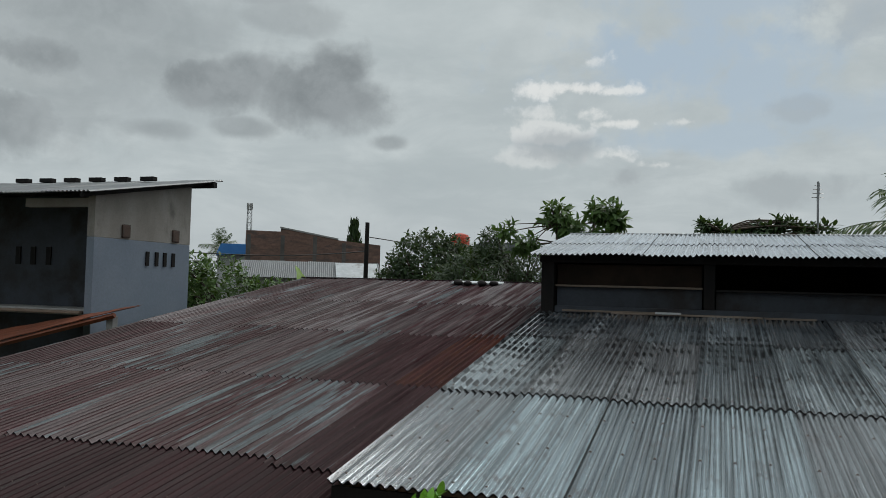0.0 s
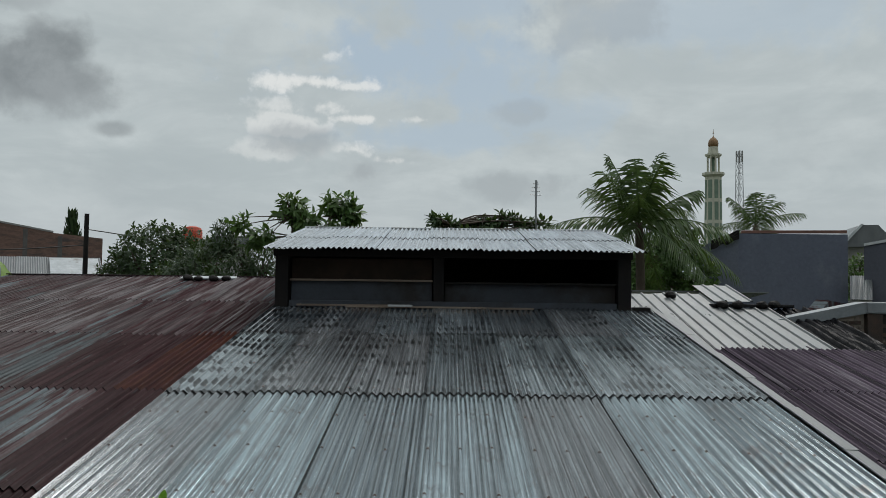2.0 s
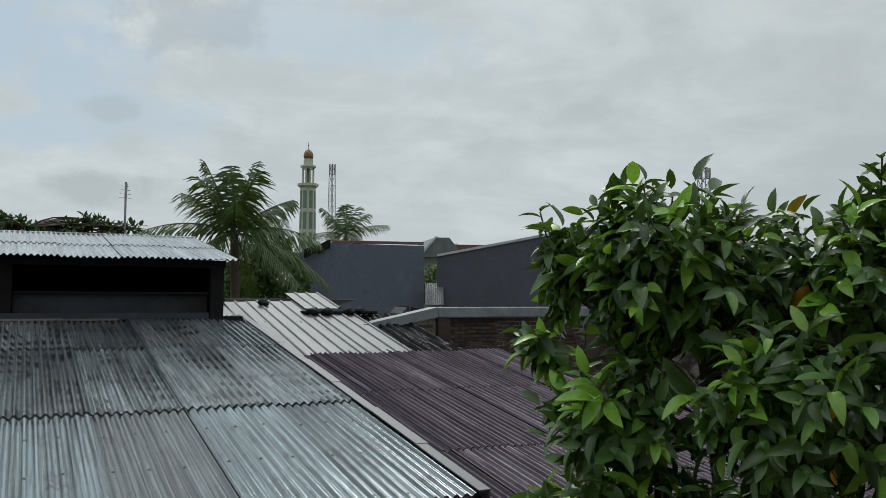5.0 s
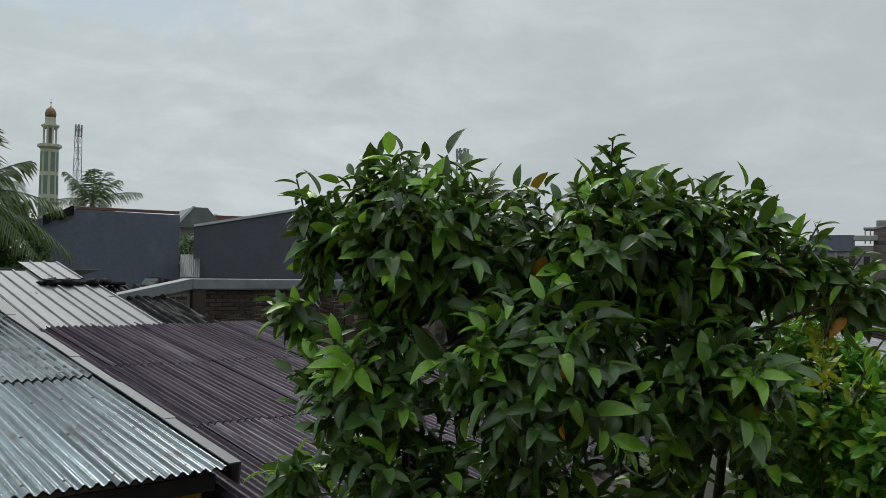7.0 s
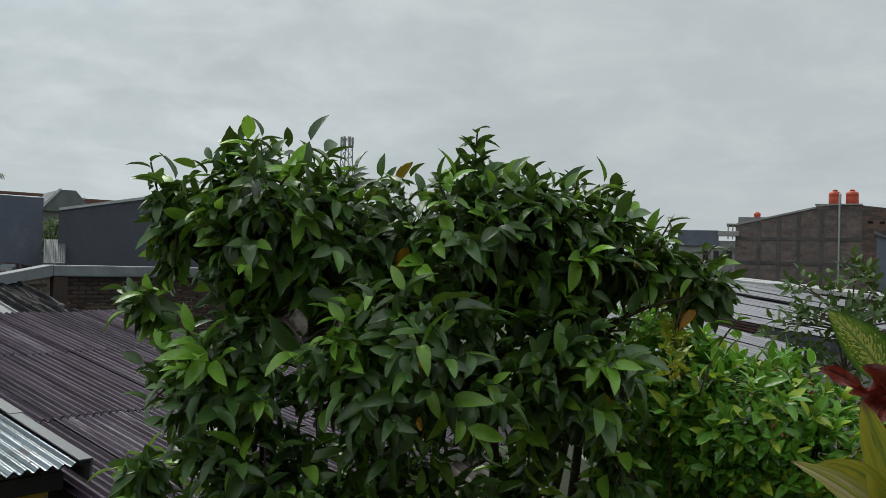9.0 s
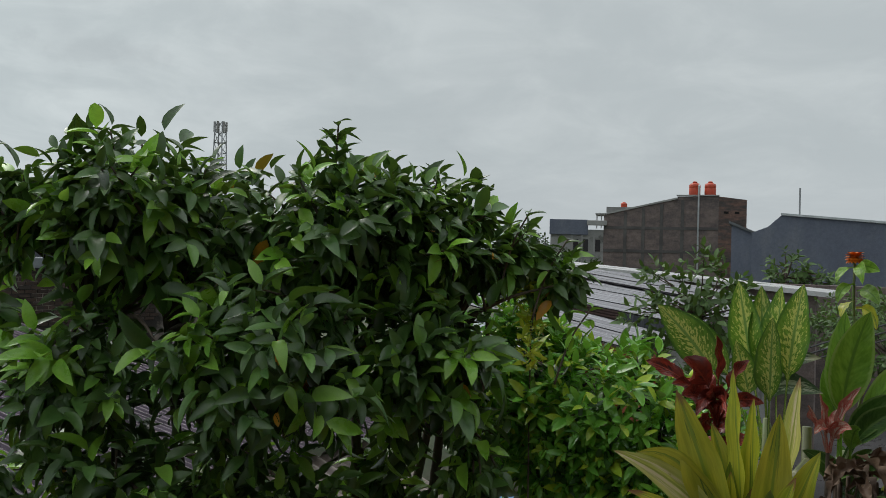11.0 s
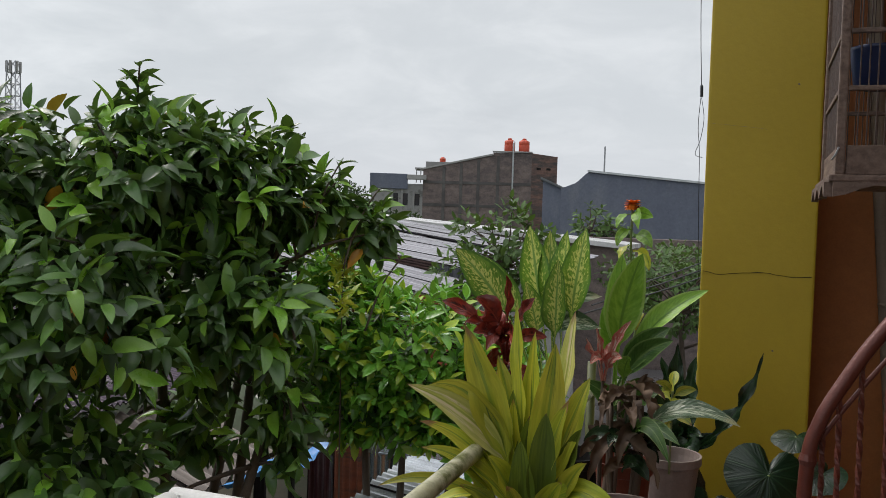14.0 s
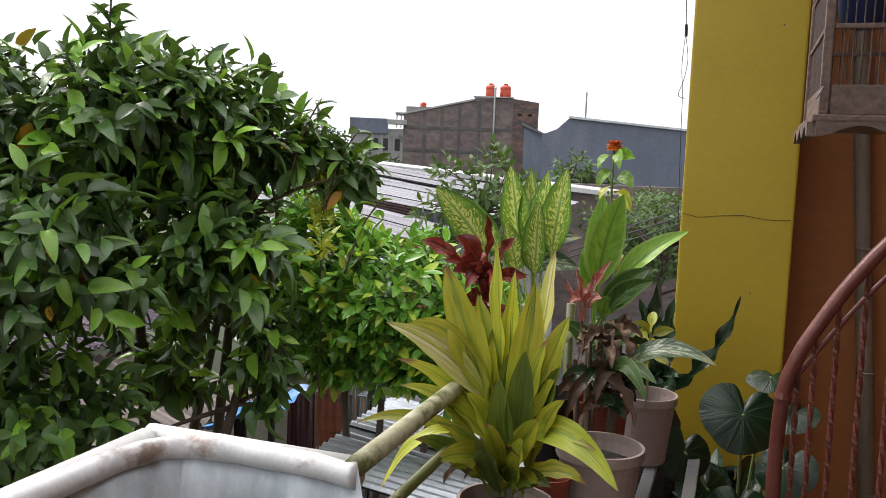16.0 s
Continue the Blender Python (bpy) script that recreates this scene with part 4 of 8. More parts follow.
# ---- red rusting roof next to it ----
red = thing("rusty_roof_house", "long low house under a rusting red-brown corrugated roof", "house", at(0, 0))
for w in ((-4.75, -0.1, -1.9, -1.78), (-4.75, -0.1, 9.3, 9.42), (-4.75, -4.63, -1.77, 9.29), (-0.22, -0.1, -1.77, 9.29)):
    upright(red, "wall", *w, 0.0, 2.25, CEMENT)
SLOPE_RED = math.tan(radians(8))
lay_roof(red, -5.02, 0.06, (-2.2, 0.50, 2.55, 4.80, 7.05, 9.52), 2.65 - 2.2 * SLOPE_RED - 0.005, 8.0, (MAROON, [RUSTDEEP, RUSTORANGE, RUSTDEEP, RUST], [RUST, RUSTDEEP, RUST, RUSTORANGE, RUSTBLUE], [RUST, RUSTPALE, RUST], [RUSTPALE, RUSTPALE, RUST]), 0.72, 0.16, seed=14, jitter=0.07, lift=0.008, high=0.0155)
part("ridge_cap", box(-5.05, 0.06, 9.42, 9.62, 3.99, 4.01, 0.006), RUST, red)
part("ridge_cap", box(-5.05, 0.06, 9.63, 9.66, 3.90, 4.005, 0.004), NEARBLACK, red)
back = thing("roof_back_slope", "rear slope of the rusting roof", "roof", at(0, 0))
part("roof_sheet", box(-5.02, 0.06, 9.66, 13.5, -0.02, 0.0, m=pose(0, 0, 3.98 + 9.66 * SLOPE_RED, -8)), RUST, back)
for k, (x, y, s) in enumerate(((-1.98, 9.05, 0.17), (-1.78, 9.0, 0.15), (-1.55, 8.98, 0.16), (-1.36, 9.02, 0.15))):
    stone = thing("roof_stone", "dark wet stone weighing down the roof sheets", "stone", at(x, y, 2.65 + SLOPE_RED * y + 0.02, k * 31), "stones on the red roof")
    bm = bmesh.new()
    bmesh.ops.create_icosphere(bm, subdivisions=2, radius=s * 0.5)
    for v in bm.verts:
        v.co += v.co.normalized() * s * 0.18 * noise.noise(v.co * 9 + Vector((k, 0, 0)))
        v.co.z = v.co.z * 0.6 + s * 0.2
    part("stone_body", bm, NEARBLACK, stone)
patch = thing("loose_roof_patch", "crumpled pale sheet lying under stones on the roof", "sheet", at(-1.65, 9.2, 2.65 + SLOPE_RED * 9.2 + 0.015))
part("patch_sheet", box(-0.45, 0.4, -0.1, 0.12, 0.0, 0.03, 0.01, m=pose(0, 0, 0, 8, 0, 6)), FLASH, patch)

# ---- purple-brown roof on the other side ----
plum = thing("purple_roof_house", "low house under a purple-brown wet corrugated roof", "house", at(0, 0))
for w in ((4.95, 7.5, -0.15, -0.03), (4.95, 7.0, 4.3, 4.42), (7.0, 7.12, 0.0, 4.4)):
    upright(plum, "wall", *w, 0.0, 2.35, CEMENT)
lay_roof(plum, 4.60, 7.42, (-0.52, 1.22, 2.95, 4.68), 2.60 - 0.52 * SLOPE_RED, 8.0, PLUM, 0.47, 0.14, seed=21, lift=0.006, high=0.0135, pitch=0.058, screws=False)
lay_roof(plum, 7.38, 8.7, (-0.52, 1.22, 2.6), 2.585 - 0.52 * SLOPE_RED, 8.0, PLUM, 0.44, 0.14, seed=22, lift=0.006, high=0.0135, pitch=0.058, screws=False)
# thin paler bars along some of the side laps
ridge_line = tube([(0, 0, 0.009), (0, 0.9, 0.010), (0, 1.84, 0.009)], 0.007, 5)
lap_edge = None
for r, y in enumerate((-0.52, 1.22, 2.95)):
    for c in range(1, 6 if y > 2 else 9):
        if (c * 7 + r * 3) % 5 < 3:
            m = pose(4.60 + c * 0.47 + 0.004, y + 0.02, 2.60 - 0.52 * SLOPE_RED + SLOPE_RED * (y + 0.52) + 0.014, 8.0)
            if lap_edge is None:
                lap_edge = part("lap_edge", ridge_line, PLUMEDGE, plum, "paler line along the lap edge of a sheet", m)
            else:
                from_mesh("lap_edge", lap_edge.data, plum, m)

# ---- pale ribbed roof with stones, behind ----
pale = thing("ribbed_roof_house", "small house under a pale ribbed metal roof held by stones", "house", at(0, 0))
for w in ((4.9, 7.2, 6.8, 6.92), (4.9, 7.2, 10.6, 10.72)):
    upright(pale, "wall", *w, 0.0, 2.95, CEMENT)
lay_roof(pale, 4.75, 6.25, (6.3, 9.62), 3.13, 11.5, PALE, 0.75, seed=31, ribs=True, screws=False)
lay_roof(pale, 6.23, 7.06, (6.3, 8.62), 3.142, 11.5, PALE, 0.8, seed=32, ribs=True, screws=False)
lay_roof(pale, 6.30, 6.98, (8.92, 10.15), 3.70, 11.5, PALE, 0.7, seed=33, ribs=True, screws=False)
part("roof_sheet", box(4.9, 7.6, 10.2, 12.0, -0.02, 0, m=pose(0, 0, 3.90 + 10.2 * 0.1, -6)), PALE, pale)
part("tar_strip", box(6.18, 7.42, 8.60, 8.82, 3.615, 3.665, 0.015), TARBLACK, pale, "black tarred ridge strip")
for k, (x, y) in enumerate(((5.70, 9.25), (6.32, 8.60), (6.55, 8.58), (6.92, 8.60), (7.12, 8.64), (5.05, 9.5))):
    stone = thing("roof_stone", "dark wet stone weighing down the roof sheets", "stone", at(x, y, 3.13 + (y - 6.3) * 0.2035 + 0.03, k * 47), "stones on the pale roof")
    bm = bmesh.new()
    bmesh.ops.create_icosphere(bm, subdivisions=2, radius=0.09)
    for v in bm.verts:
        v.co += v.co.normalized() * 0.03 * noise.noise(v.co * 12 + Vector((k * 3, 0, 0)))
        v.co.z = v.co.z * 0.7 + 0.03
    part("stone_body", bm, NEARBLACK, stone)
# black sheeting hanging beside the pale roof
tarp = thing("black_roof_sheeting", "crumpled black plastic sheeting over the roof edge", "tarpaulin", at(0, 0))
bm = bmesh.new()
bmesh.ops.create_grid(bm, x_segments=36, y_segments=30, size=0.5)
for v in bm.verts:
    x, y = v.co.x + 0.5, v.co.y + 0.5
    fold = noise.noise((x * 7, y * 3, 1.0))
    v.co = (7.02 + x * 0.75, 6.2 + y * 2.5, 3.12 + y * 0.48 + 0.06 * fold + 0.035 * math.sin(x * 34 + fold * 3))
part("sheet", bm, TARBLACK, tarp, smooth=True)

# ---- brick wall with wet coping ----
BW = Matrix.Translation((9.75, 10.3, 0)) @ pose(0, 0, 0, 0, 0, -17.85)
brickwall = tagged(new("wall_brick"), "old dark brick garden wall with wet cement coping", "wall", kind="structure")
brickwall.matrix_world = BW
part("wall_core", box(0.0, 9.0, 0.04, 0.16, 0.0, 3.55), MORTAR, brickwall, "grey mortar")
part("pillar", box(-0.02, 0.2, -0.04, 0.2, 0.0, 3.56, 0.01), BRICK, brickwall)
part("pillar", box(2.9, 3.1, 0.0, 0.2, 0.0, 3.56, 0.01), BRICK, brickwall)
bm = box(-0.03, 9.0, -0.06, 0.22, 3.562, 3.73, 0.02)
part("coping", bm, LEAD, brickwall, "wet grey cement coping")
side = thing("side_brick_wall", "short dark brick wall with sloping wet coping", "wall", BW @ pose(-0.04, 0.05, 0, 0, 0, 187))
part("wall_core", prism([(0, 0), (1.5, 0), (1.5, 3.30), (0, 3.56)], 0.12), MORTAR, side, m=pose(0, -0.1, 0))
part("coping", prism([(0, 3.565), (1.5, 3.305), (1.5, 3.44), (0, 3.73)], 0.26), LEAD, side, m=pose(0, -0.17, 0))

# ---- grey-blue house on the north-west ----
grey = thing("grey_blue_house", "two-storey house with grey-blue painted walls and bare cement top", "house", at(0, 0))
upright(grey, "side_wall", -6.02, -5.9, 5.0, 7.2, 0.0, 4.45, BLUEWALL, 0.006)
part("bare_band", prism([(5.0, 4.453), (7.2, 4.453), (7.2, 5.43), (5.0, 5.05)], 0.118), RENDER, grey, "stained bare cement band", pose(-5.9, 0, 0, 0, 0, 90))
# front wall darker than the side wall: eave shade put into its colour
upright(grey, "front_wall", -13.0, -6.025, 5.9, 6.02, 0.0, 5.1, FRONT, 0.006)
upright(grey, "rear_wall", -12.0, -6.025, 7.08, 7.2, 0.0, 5.35, RENDER, 0.006)
part("lintel", box(-7.1, -6.025, 5.02, 5.12, 4.86, 4.98, 0.004), RENDER, grey)
for x in (-8.07, -7.79, -7.50):
    part("vent_slot", box(x, x + 0.09, 5.875, 5.898, 4.07, 4.34, 0.003), NEARBLACK, grey)
for y in (6.10, 6.32, 6.52, 6.73):
    part("vent_slot", box(-5.898, -5.88, y, y + 0.075, 4.09, 4.30, 0.003), NEARBLACK, grey)
for y in (5.55, 6.72):
    part("chipped_brick", box(-5.899, -5.875, y, y + 0.17, 4.47, 4.66, 0.02), BRICK, grey)
part("ledge", box(-12.0, -6.03, 5.1, 5.89, 3.38, 3.46, 0.01), CEMENT, grey)
lay_roof(grey, -11.6, -5.72, (4.62, 7.75), 5.02, 9.6, PALE, 0.72, seed=41, screws=False)
part("purlin", box(-11.5, -5.66, 7.45, 7.55, 5.40, 5.49, 0.004), NEARBLACK, grey)
part("rafter", box(-5.86, -5.80, 4.7, 7.7, -0.07, -0.015, 0.003, m=pose(0, 0, 5.02 - 4.62 * 0.169, 9.6)), NEARBLACK, grey)
for k in range(6):
    stone = thing("roof_brick", "brick holding down the roof edge", "brick", at(-6.95 - k * 0.52, 7.5, 5.53), "bricks on the grey house")
    part("brick_body", box(-0.13, 0.13, -0.06, 0.06, 0.0, 0.07, 0.008), NEARBLACK, stone)
RUSTRED = surface("bright_rust", (0.21, 0.06, 0.025), (0.13, 0.045, 0.025), 3, (0.6, 0.8), 0.2, 0.3, 40, (1, 5, 1), (0.05, 0.035, 0.03), 2.5, (0.55, 0.7))
lean = thing("rusty_lean_to", "rust-red lean-to roof of old iron sheets", "shed", at(0, 0))
bm = bmesh.new()
low, top = [], []
for x in range(13):
    t = x / 12
    for y in range(5):
        u = y / 4
        p = Vector((-8.6 + 3.55 * t, 4.36 + 0.62 * u + 0.01 * noise.noise((x, y, 0)), 2.60 + 0.88 * t + (0.32 - 0.24 * t) * u + 0.008 * (x % 2)))
        top.append(bm.verts.new(p))
        low.append(bm.verts.new(p - Vector((0, 0, 0.012))))
for x in range(12):
    for y in range(4):
        a = x * 5 + y
        bm.faces.new((top[a], top[a + 5], top[a + 6], top[a + 1]))
        bm.faces.new((low[a], low[a + 1], low[a + 6], low[a + 5]))
for x in range(12):
    a = x * 5
    bm.faces.new((top[a], low[a], low[a + 5], top[a + 5]))
part("roof_sheet", bm, RUSTRED, lean)
part("edge_beam", tube([(-8.6, 4.38, 2.55), (-5.02, 4.38, 3.435)], 0.035, 4), RUSTRED, lean)
part("lower_beam", tube([(-8.6, 4.42, 2.30), (-6.2, 4.42, 2.86)], 0.03, 4), NEARBLACK, lean)
part("post", box(-5.20, -5.10, 4.45, 4.55, 0.0, 3.42, 0.01), CEMENT, lean)
part("plank", box(-9.0, -6.1, 5.0, 5.09, 3.40, 3.44, 0.008), TIMBER, lean)


# ---- trees ----
def seen_from(yaw, distance, side=0.0, z=0.0):
    """A place at a bearing from the balcony, moved sideways to its right."""
    a = radians(yaw)
    return Vector((0.2 - math.sin(a) * distance + math.cos(a) * side, 0.08 + math.cos(a) * distance + math.sin(a) * side, z))


def leafy_tree(name, label, centre, blobs, count, leaves, shape, material, base, trunk_r, rng, near=0, near_material=None, size=1.0, droop=0.35, limbs=40, rise=0.35, spread=1.0, inner=0.55, reach=0.12, stems=1, category="tree", young=0.0, thin=None):
    """Trunk, limbs reaching to the twig tips, and leaves round every tip. near: how many leaves are single parts."""
    tree = thing(name, label, category)
    blobs = [(centre.x + b[0], centre.y + b[1], b[2], *b[3:]) for b in blobs]
    tips = shoots(blobs, count, rng, inner, rise)
    if thin:
        tips = [t for t in tips if t[0].z > thin[0] or rng.random() < thin[1]]
    low = min(b[2] - b[5] for b in blobs)
    mids = []
    for s in range(stems):
        foot = Vector(base) + Vector((rng.uniform(-0.1, 0.1), rng.uniform(-0.1, 0.1), 0)) * (stems - 1)
        b = blobs[s % len(blobs)]
        head = Vector((b[0], b[1], b[2])) * 0.75 + Vector((foot.x, foot.y, low)) * 0.25
        pts = arc_points([foot, foot.lerp(head, 0.45) + Vector((rng.uniform(-0.1, 0.1), rng.uniform(-0.1, 0.1), 0)), head], 5)
        part("trunk", tube(pts, [trunk_r * (1 - 0.65 * i / (len(pts) - 1)) for i in range(len(pts))], 9), BARK, tree, smooth=True)
        mids += pts[5:]
    bm = bmesh.new()
    for p, way in rng.sample(tips, min(limbs, len(tips))):
        if near:
            bm = bmesh.new()
        start = min(mids, key=lambda q: (q - p).length + rng.uniform(0, 0.3))
        branch_to(start, p - way * 0.02, rng, trunk_r * 0.32, trunk_r * 0.07, bm)
        if near:
            part("branch", bm, BARK, tree, smooth=True)
    if not near:
        tagged(part("branchwork", bm, BARK, tree, smooth=True), kind="stuff")
    poses, bright = [], []
    for p, way in tips:
        fresh = rng.random() < young
        (bright if fresh else poses).extend(rosette(p, way, rng, rng.randint(max(3, leaves - 2), leaves + 1), size * rng.uniform(0.72, 1.12), spread, droop * (0.6 if fresh else 1.0), reach))
    if bright:
        foliage("young_foliage", bright, leaf_data(*shape), YOUNGLEAF, tree, "bright yellow-green young leaves")
    if near:
        eye = Vector((0.2, 0.1, 3.9))
        poses.sort(key=lambda m: (m.translation - eye).length)
        data = []
        for k in range(4):
            verts, faces = leaf_data(*near_shape(shape, k))
            d = bpy.data.meshes.new("leaf")
            d.from_pydata([tuple(v) for v in verts], [], faces)
            d.materials.append(near_material)
            d.shade_smooth()
            data.append(d)
        for m in poses[:near]:
            from_mesh("leaf", rng.choice(data), tree, m)
        poses = poses[near:]
    foliage("foliage", poses, leaf_data(*shape), material, tree)
    return tree


def near_shape(shape, k):
    length, width, curl, fold = shape[:4]
    return (length, width * (0.9 + 0.07 * k), curl * (0.4 + 0.5 * k), fold * (0.6 + 0.3 * k), 8)


rng = random.Random(11)
view = radians(-65)
across = Vector((math.cos(view), math.sin(view), 0))
deep_way = Vector((-math.sin(view), math.cos(view), 0))


def turned(a, d, z, r_a, r_d, r_z):
    """A crown mass given across, beyond and above the tree's middle."""
    p = across * a + deep_way * d
    return (p.x, p.y, z, (r_a + r_d) / 2, (r_a + r_d) / 2, r_z)


crown = [turned(0.25, 0.0, 4.30, 0.07, 0.07, 0.12), turned(-1.03, 0.0, 4.16, 0.07, 0.07, 0.10), turned(0.86, 0.1, 4.10, 0.16, 0.16, 0.14), turned(1.08, 0.1, 3.98, 0.13, 0.13, 0.11), turned(1.30, 0.1, 3.84, 0.11, 0.11, 0.10), turned(-0.72, 0.0, 4.13, 0.24, 0.25, 0.27), turned(-0.55, 0.0, 4.05, 0.40, 0.36, 0.42), turned(-1.02, 0.05, 4.02, 0.11, 0.12, 0.24), turned(-1.10, 0.05, 3.72, 0.11, 0.14, 0.15), turned(-0.20, 0.15, 4.0, 0.36, 0.40, 0.33), turned(0.24, 0.0, 4.04, 0.38, 0.38, 0.35), turned(0.55, 0.05, 4.16, 0.20, 0.20, 0.16),
         turned(0.60, 0.05, 3.98, 0.38, 0.38, 0.36), turned(0.95, 0.1, 3.90, 0.18, 0.2, 0.16), turned(1.20, 0.1, 3.80, 0.14, 0.14, 0.13), turned(0.0, -0.15, 3.50, 0.60, 0.42, 0.46),
         turned(-0.74, -0.05, 3.42, 0.36, 0.36, 0.36), turned(0.62, 0.0, 3.46, 0.42, 0.36, 0.42), turned(-0.62, -0.1, 2.98, 0.42, 0.40, 0.36), turned(-1.05, 0.0, 3.02, 0.18, 0.2, 0.16),
         turned(0.0, -0.1, 2.90, 0.42, 0.40, 0.32), turned(0.05, -0.1, 2.5, 0.34, 0.4, 0.30), turned(-0.6, -0.1, 2.5, 0.5, 0.45, 0.36), turned(0.86, 0.05, 3.05, 0.20, 0.2, 0.34), turned(0.50, 0.2, 2.95, 0.18, 0.2, 0.2)]
leafy_tree("citrus_tree", "dense young tree with large glossy dark green leaves", seen_from(-65, 3.65), crown, 1900, 7, (0.124, 0.053, 0.34, 0.5, 5), LEAF,
           seen_from(-66, 3.7, 0.05), 0.045, rng, 300, LEAFPART, 1.0, 1.05, 200, 0.15, 0.9, 0.30, 0.17, 7, young=0.16, thin=(3.30, 0.85))
# leafy shoots that stand out of the crown
shoot_rng = random.Random(41)
for a, z0, lean, top in ((-1.05, 4.22, -0.25, 0.20), (-0.98, 4.20, 0.1, 0.15), (0.25, 4.48, 0.05, 0.12), (-0.62, 4.36, -0.2, 0.16), (0.85, 4.20, 0.4, 0.15), (1.02, 4.10, 0.5, 0.15), (1.18, 3.98, 0.6, 0.16), (1.30, 3.70, 0.7, 0.14), (0.65, 4.24, 0.25, 0.16)):
    foot = seen_from(-65, 3.65) + across * a + Vector((0, 0, z0 - 0.13))
    tip = foot + across * lean * top + Vector((0, 0, top))
    shoot = bpy.data.objects["citrus_tree"]
    part("shoot", tube(arc_points([foot - Vector((0, 0, 0.2)) - across * lean * 0.1, foot, tip], 4), [0.005] * 5 + [0.004] * 4, 5), BARK, shoot, smooth=True)
    sprig = []
    for k in range(9):
        t = k / 8
        p = foot.lerp(tip, t)
        b = k * 2.4 + a
        d = across * math.cos(b) + deep_way * math.sin(b) + Vector((0, 0, 0.9 * t - 0.45 + shoot_rng.uniform(-0.3, 0.3)))
        sprig.append(aim(p, d, Vector((0, 0, 1)) + across * shoot_rng.uniform(-0.5, 0.5), shoot_rng.uniform(0.5, 0.95)))
    foliage("shoot_leaves", sprig, leaf_data(0.115, 0.046, 0.4, 0.5, 5), YOUNGLEAF if shoot_rng.random() < 0.35 else LEAF, shoot)
bush = [(0, 0, 3.16, 0.45, 0.45, 0.42), (0.05, 0.34, 3.24, 0.38, 0.38, 0.38), (0.0, -0.36, 3.02, 0.38, 0.35, 0.38), (0.1, 0.52, 3.45, 0.24, 0.24, 0.34), (0.05, 0.30, 3.0, 0.30, 0.30, 0.26), (0.0, -0.1, 2.98, 0.3, 0.3, 0.24)]
leafy_tree("flowering_shrub", "bushy shrub with fresh mid-green pointed leaves", seen_from(-86.8, 4.25), bush, 760, 9, (0.098, 0.038, 0.18, 0.3, 4), SHRUB,
           seen_from(-86, 4.3), 0.04, rng, 200, SHRUBPART, 1.0, 0.25, 70, 0.5, 1.0, 0.5, 0.07, 3, category="shrub")
leafy_tree("yellow_leaved_shrub", "slender shrub with yellow-green young leaves", seen_from(-81.6, 3.95), [(0, 0, 3.81, 0.05, 0.05, 0.09), (0.0, -0.03, 3.53, 0.06, 0.06, 0.10), (0.0, -0.02, 3.66, 0.04, 0.04, 0.05)], 26, 6,
           (0.072, 0.027, 0.15, 0.35, 4), YELLOWLEAF, seen_from(-83.0, 4.15), 0.008, rng, 0, None, 1.0, 0.1, 10, 0.7, category="shrub")
leafy_tree("slim_tree", "slim young tree with sparse small leaves", seen_from(-92.2, 6.6), [(0, 0, 3.75, 0.35, 0.42, 0.35), (0, 0.25, 3.5, 0.3, 0.3, 0.25), (0, -0.3, 3.45, 0.3, 0.3, 0.25), (0, 0, 3.1, 0.3, 0.35, 0.3)], 190, 6,
           (0.095, 0.042, 0.12, 0.25, 3), FARLIGHT, seen_from(-92.8, 6.6), 0.03, rng, 0, None, 1.0, 0.2, 50, 0.3)
FARM = leaf_data(0.5, 0.3, 0.2, 0.3, 3)
far = (0.17, 0.09, 0.25, 0.3, 3)
leafy_tree("mango_tree", "dense dark green mango tree behind the roofs", seen_from(1.4, 28), [(0, 0, 4.3, 1.4, 1.4, 1.5), (-0.8, 0, 3.7, 1.0, 1.0, 1.2), (0.9, 0, 4.2, 1.0, 1.0, 1.4), (0.2, 0, 2.5, 1.8, 1.6, 1.4)], 2600, 6, far, FARLEAF, seen_from(1.4, 28), 0.2, rng)
leafy_tree("bamboo_thicket", "fine-leaved dark green thicket behind the ridge", seen_from(-2.4, 21), [(0, 0, 3.9, 1.3, 0.8, 1.1), (1.1, 0, 4.1, 0.8, 0.8, 1.0), (-0.9, 0, 3.5, 0.8, 0.8, 1.0), (0.1, 0, 4.9, 0.35, 0.3, 0.5), (1.9, 0, 3.8, 0.7, 0.7, 0.9)], 1200, 7, (0.22, 0.04, 0.5, 0.2, 3), FARLEAF, seen_from(-2.4, 21), 0.1, rng, stems=3, droop=0.7)
leafy_tree("cassava_tree", "light green open-crowned tree behind the roofs", seen_from(-8.6, 20), [(-0.62, 0, 5.62, 0.40, 0.4, 0.34), (-0.30, 0, 5.35, 0.40, 0.4, 0.25), (0.48, 0, 5.72, 0.42, 0.4, 0.34), (0.75, 0, 5.52, 0.25, 0.3, 0.25), (0.1, 0, 5.15, 0.6, 0.5, 0.25), (-1.75, 0, 5.25, 0.26, 0.25, 0.22), (-1.3, 0, 4.9, 0.4, 0.3, 0.25)], 250, 6, (0.25, 0.095, 0.35, 0.25, 3), FARLIGHT, seen_from(-7.9, 20), 0.07, rng, droop=0.6, stems=3, limbs=70, inner=0.25)
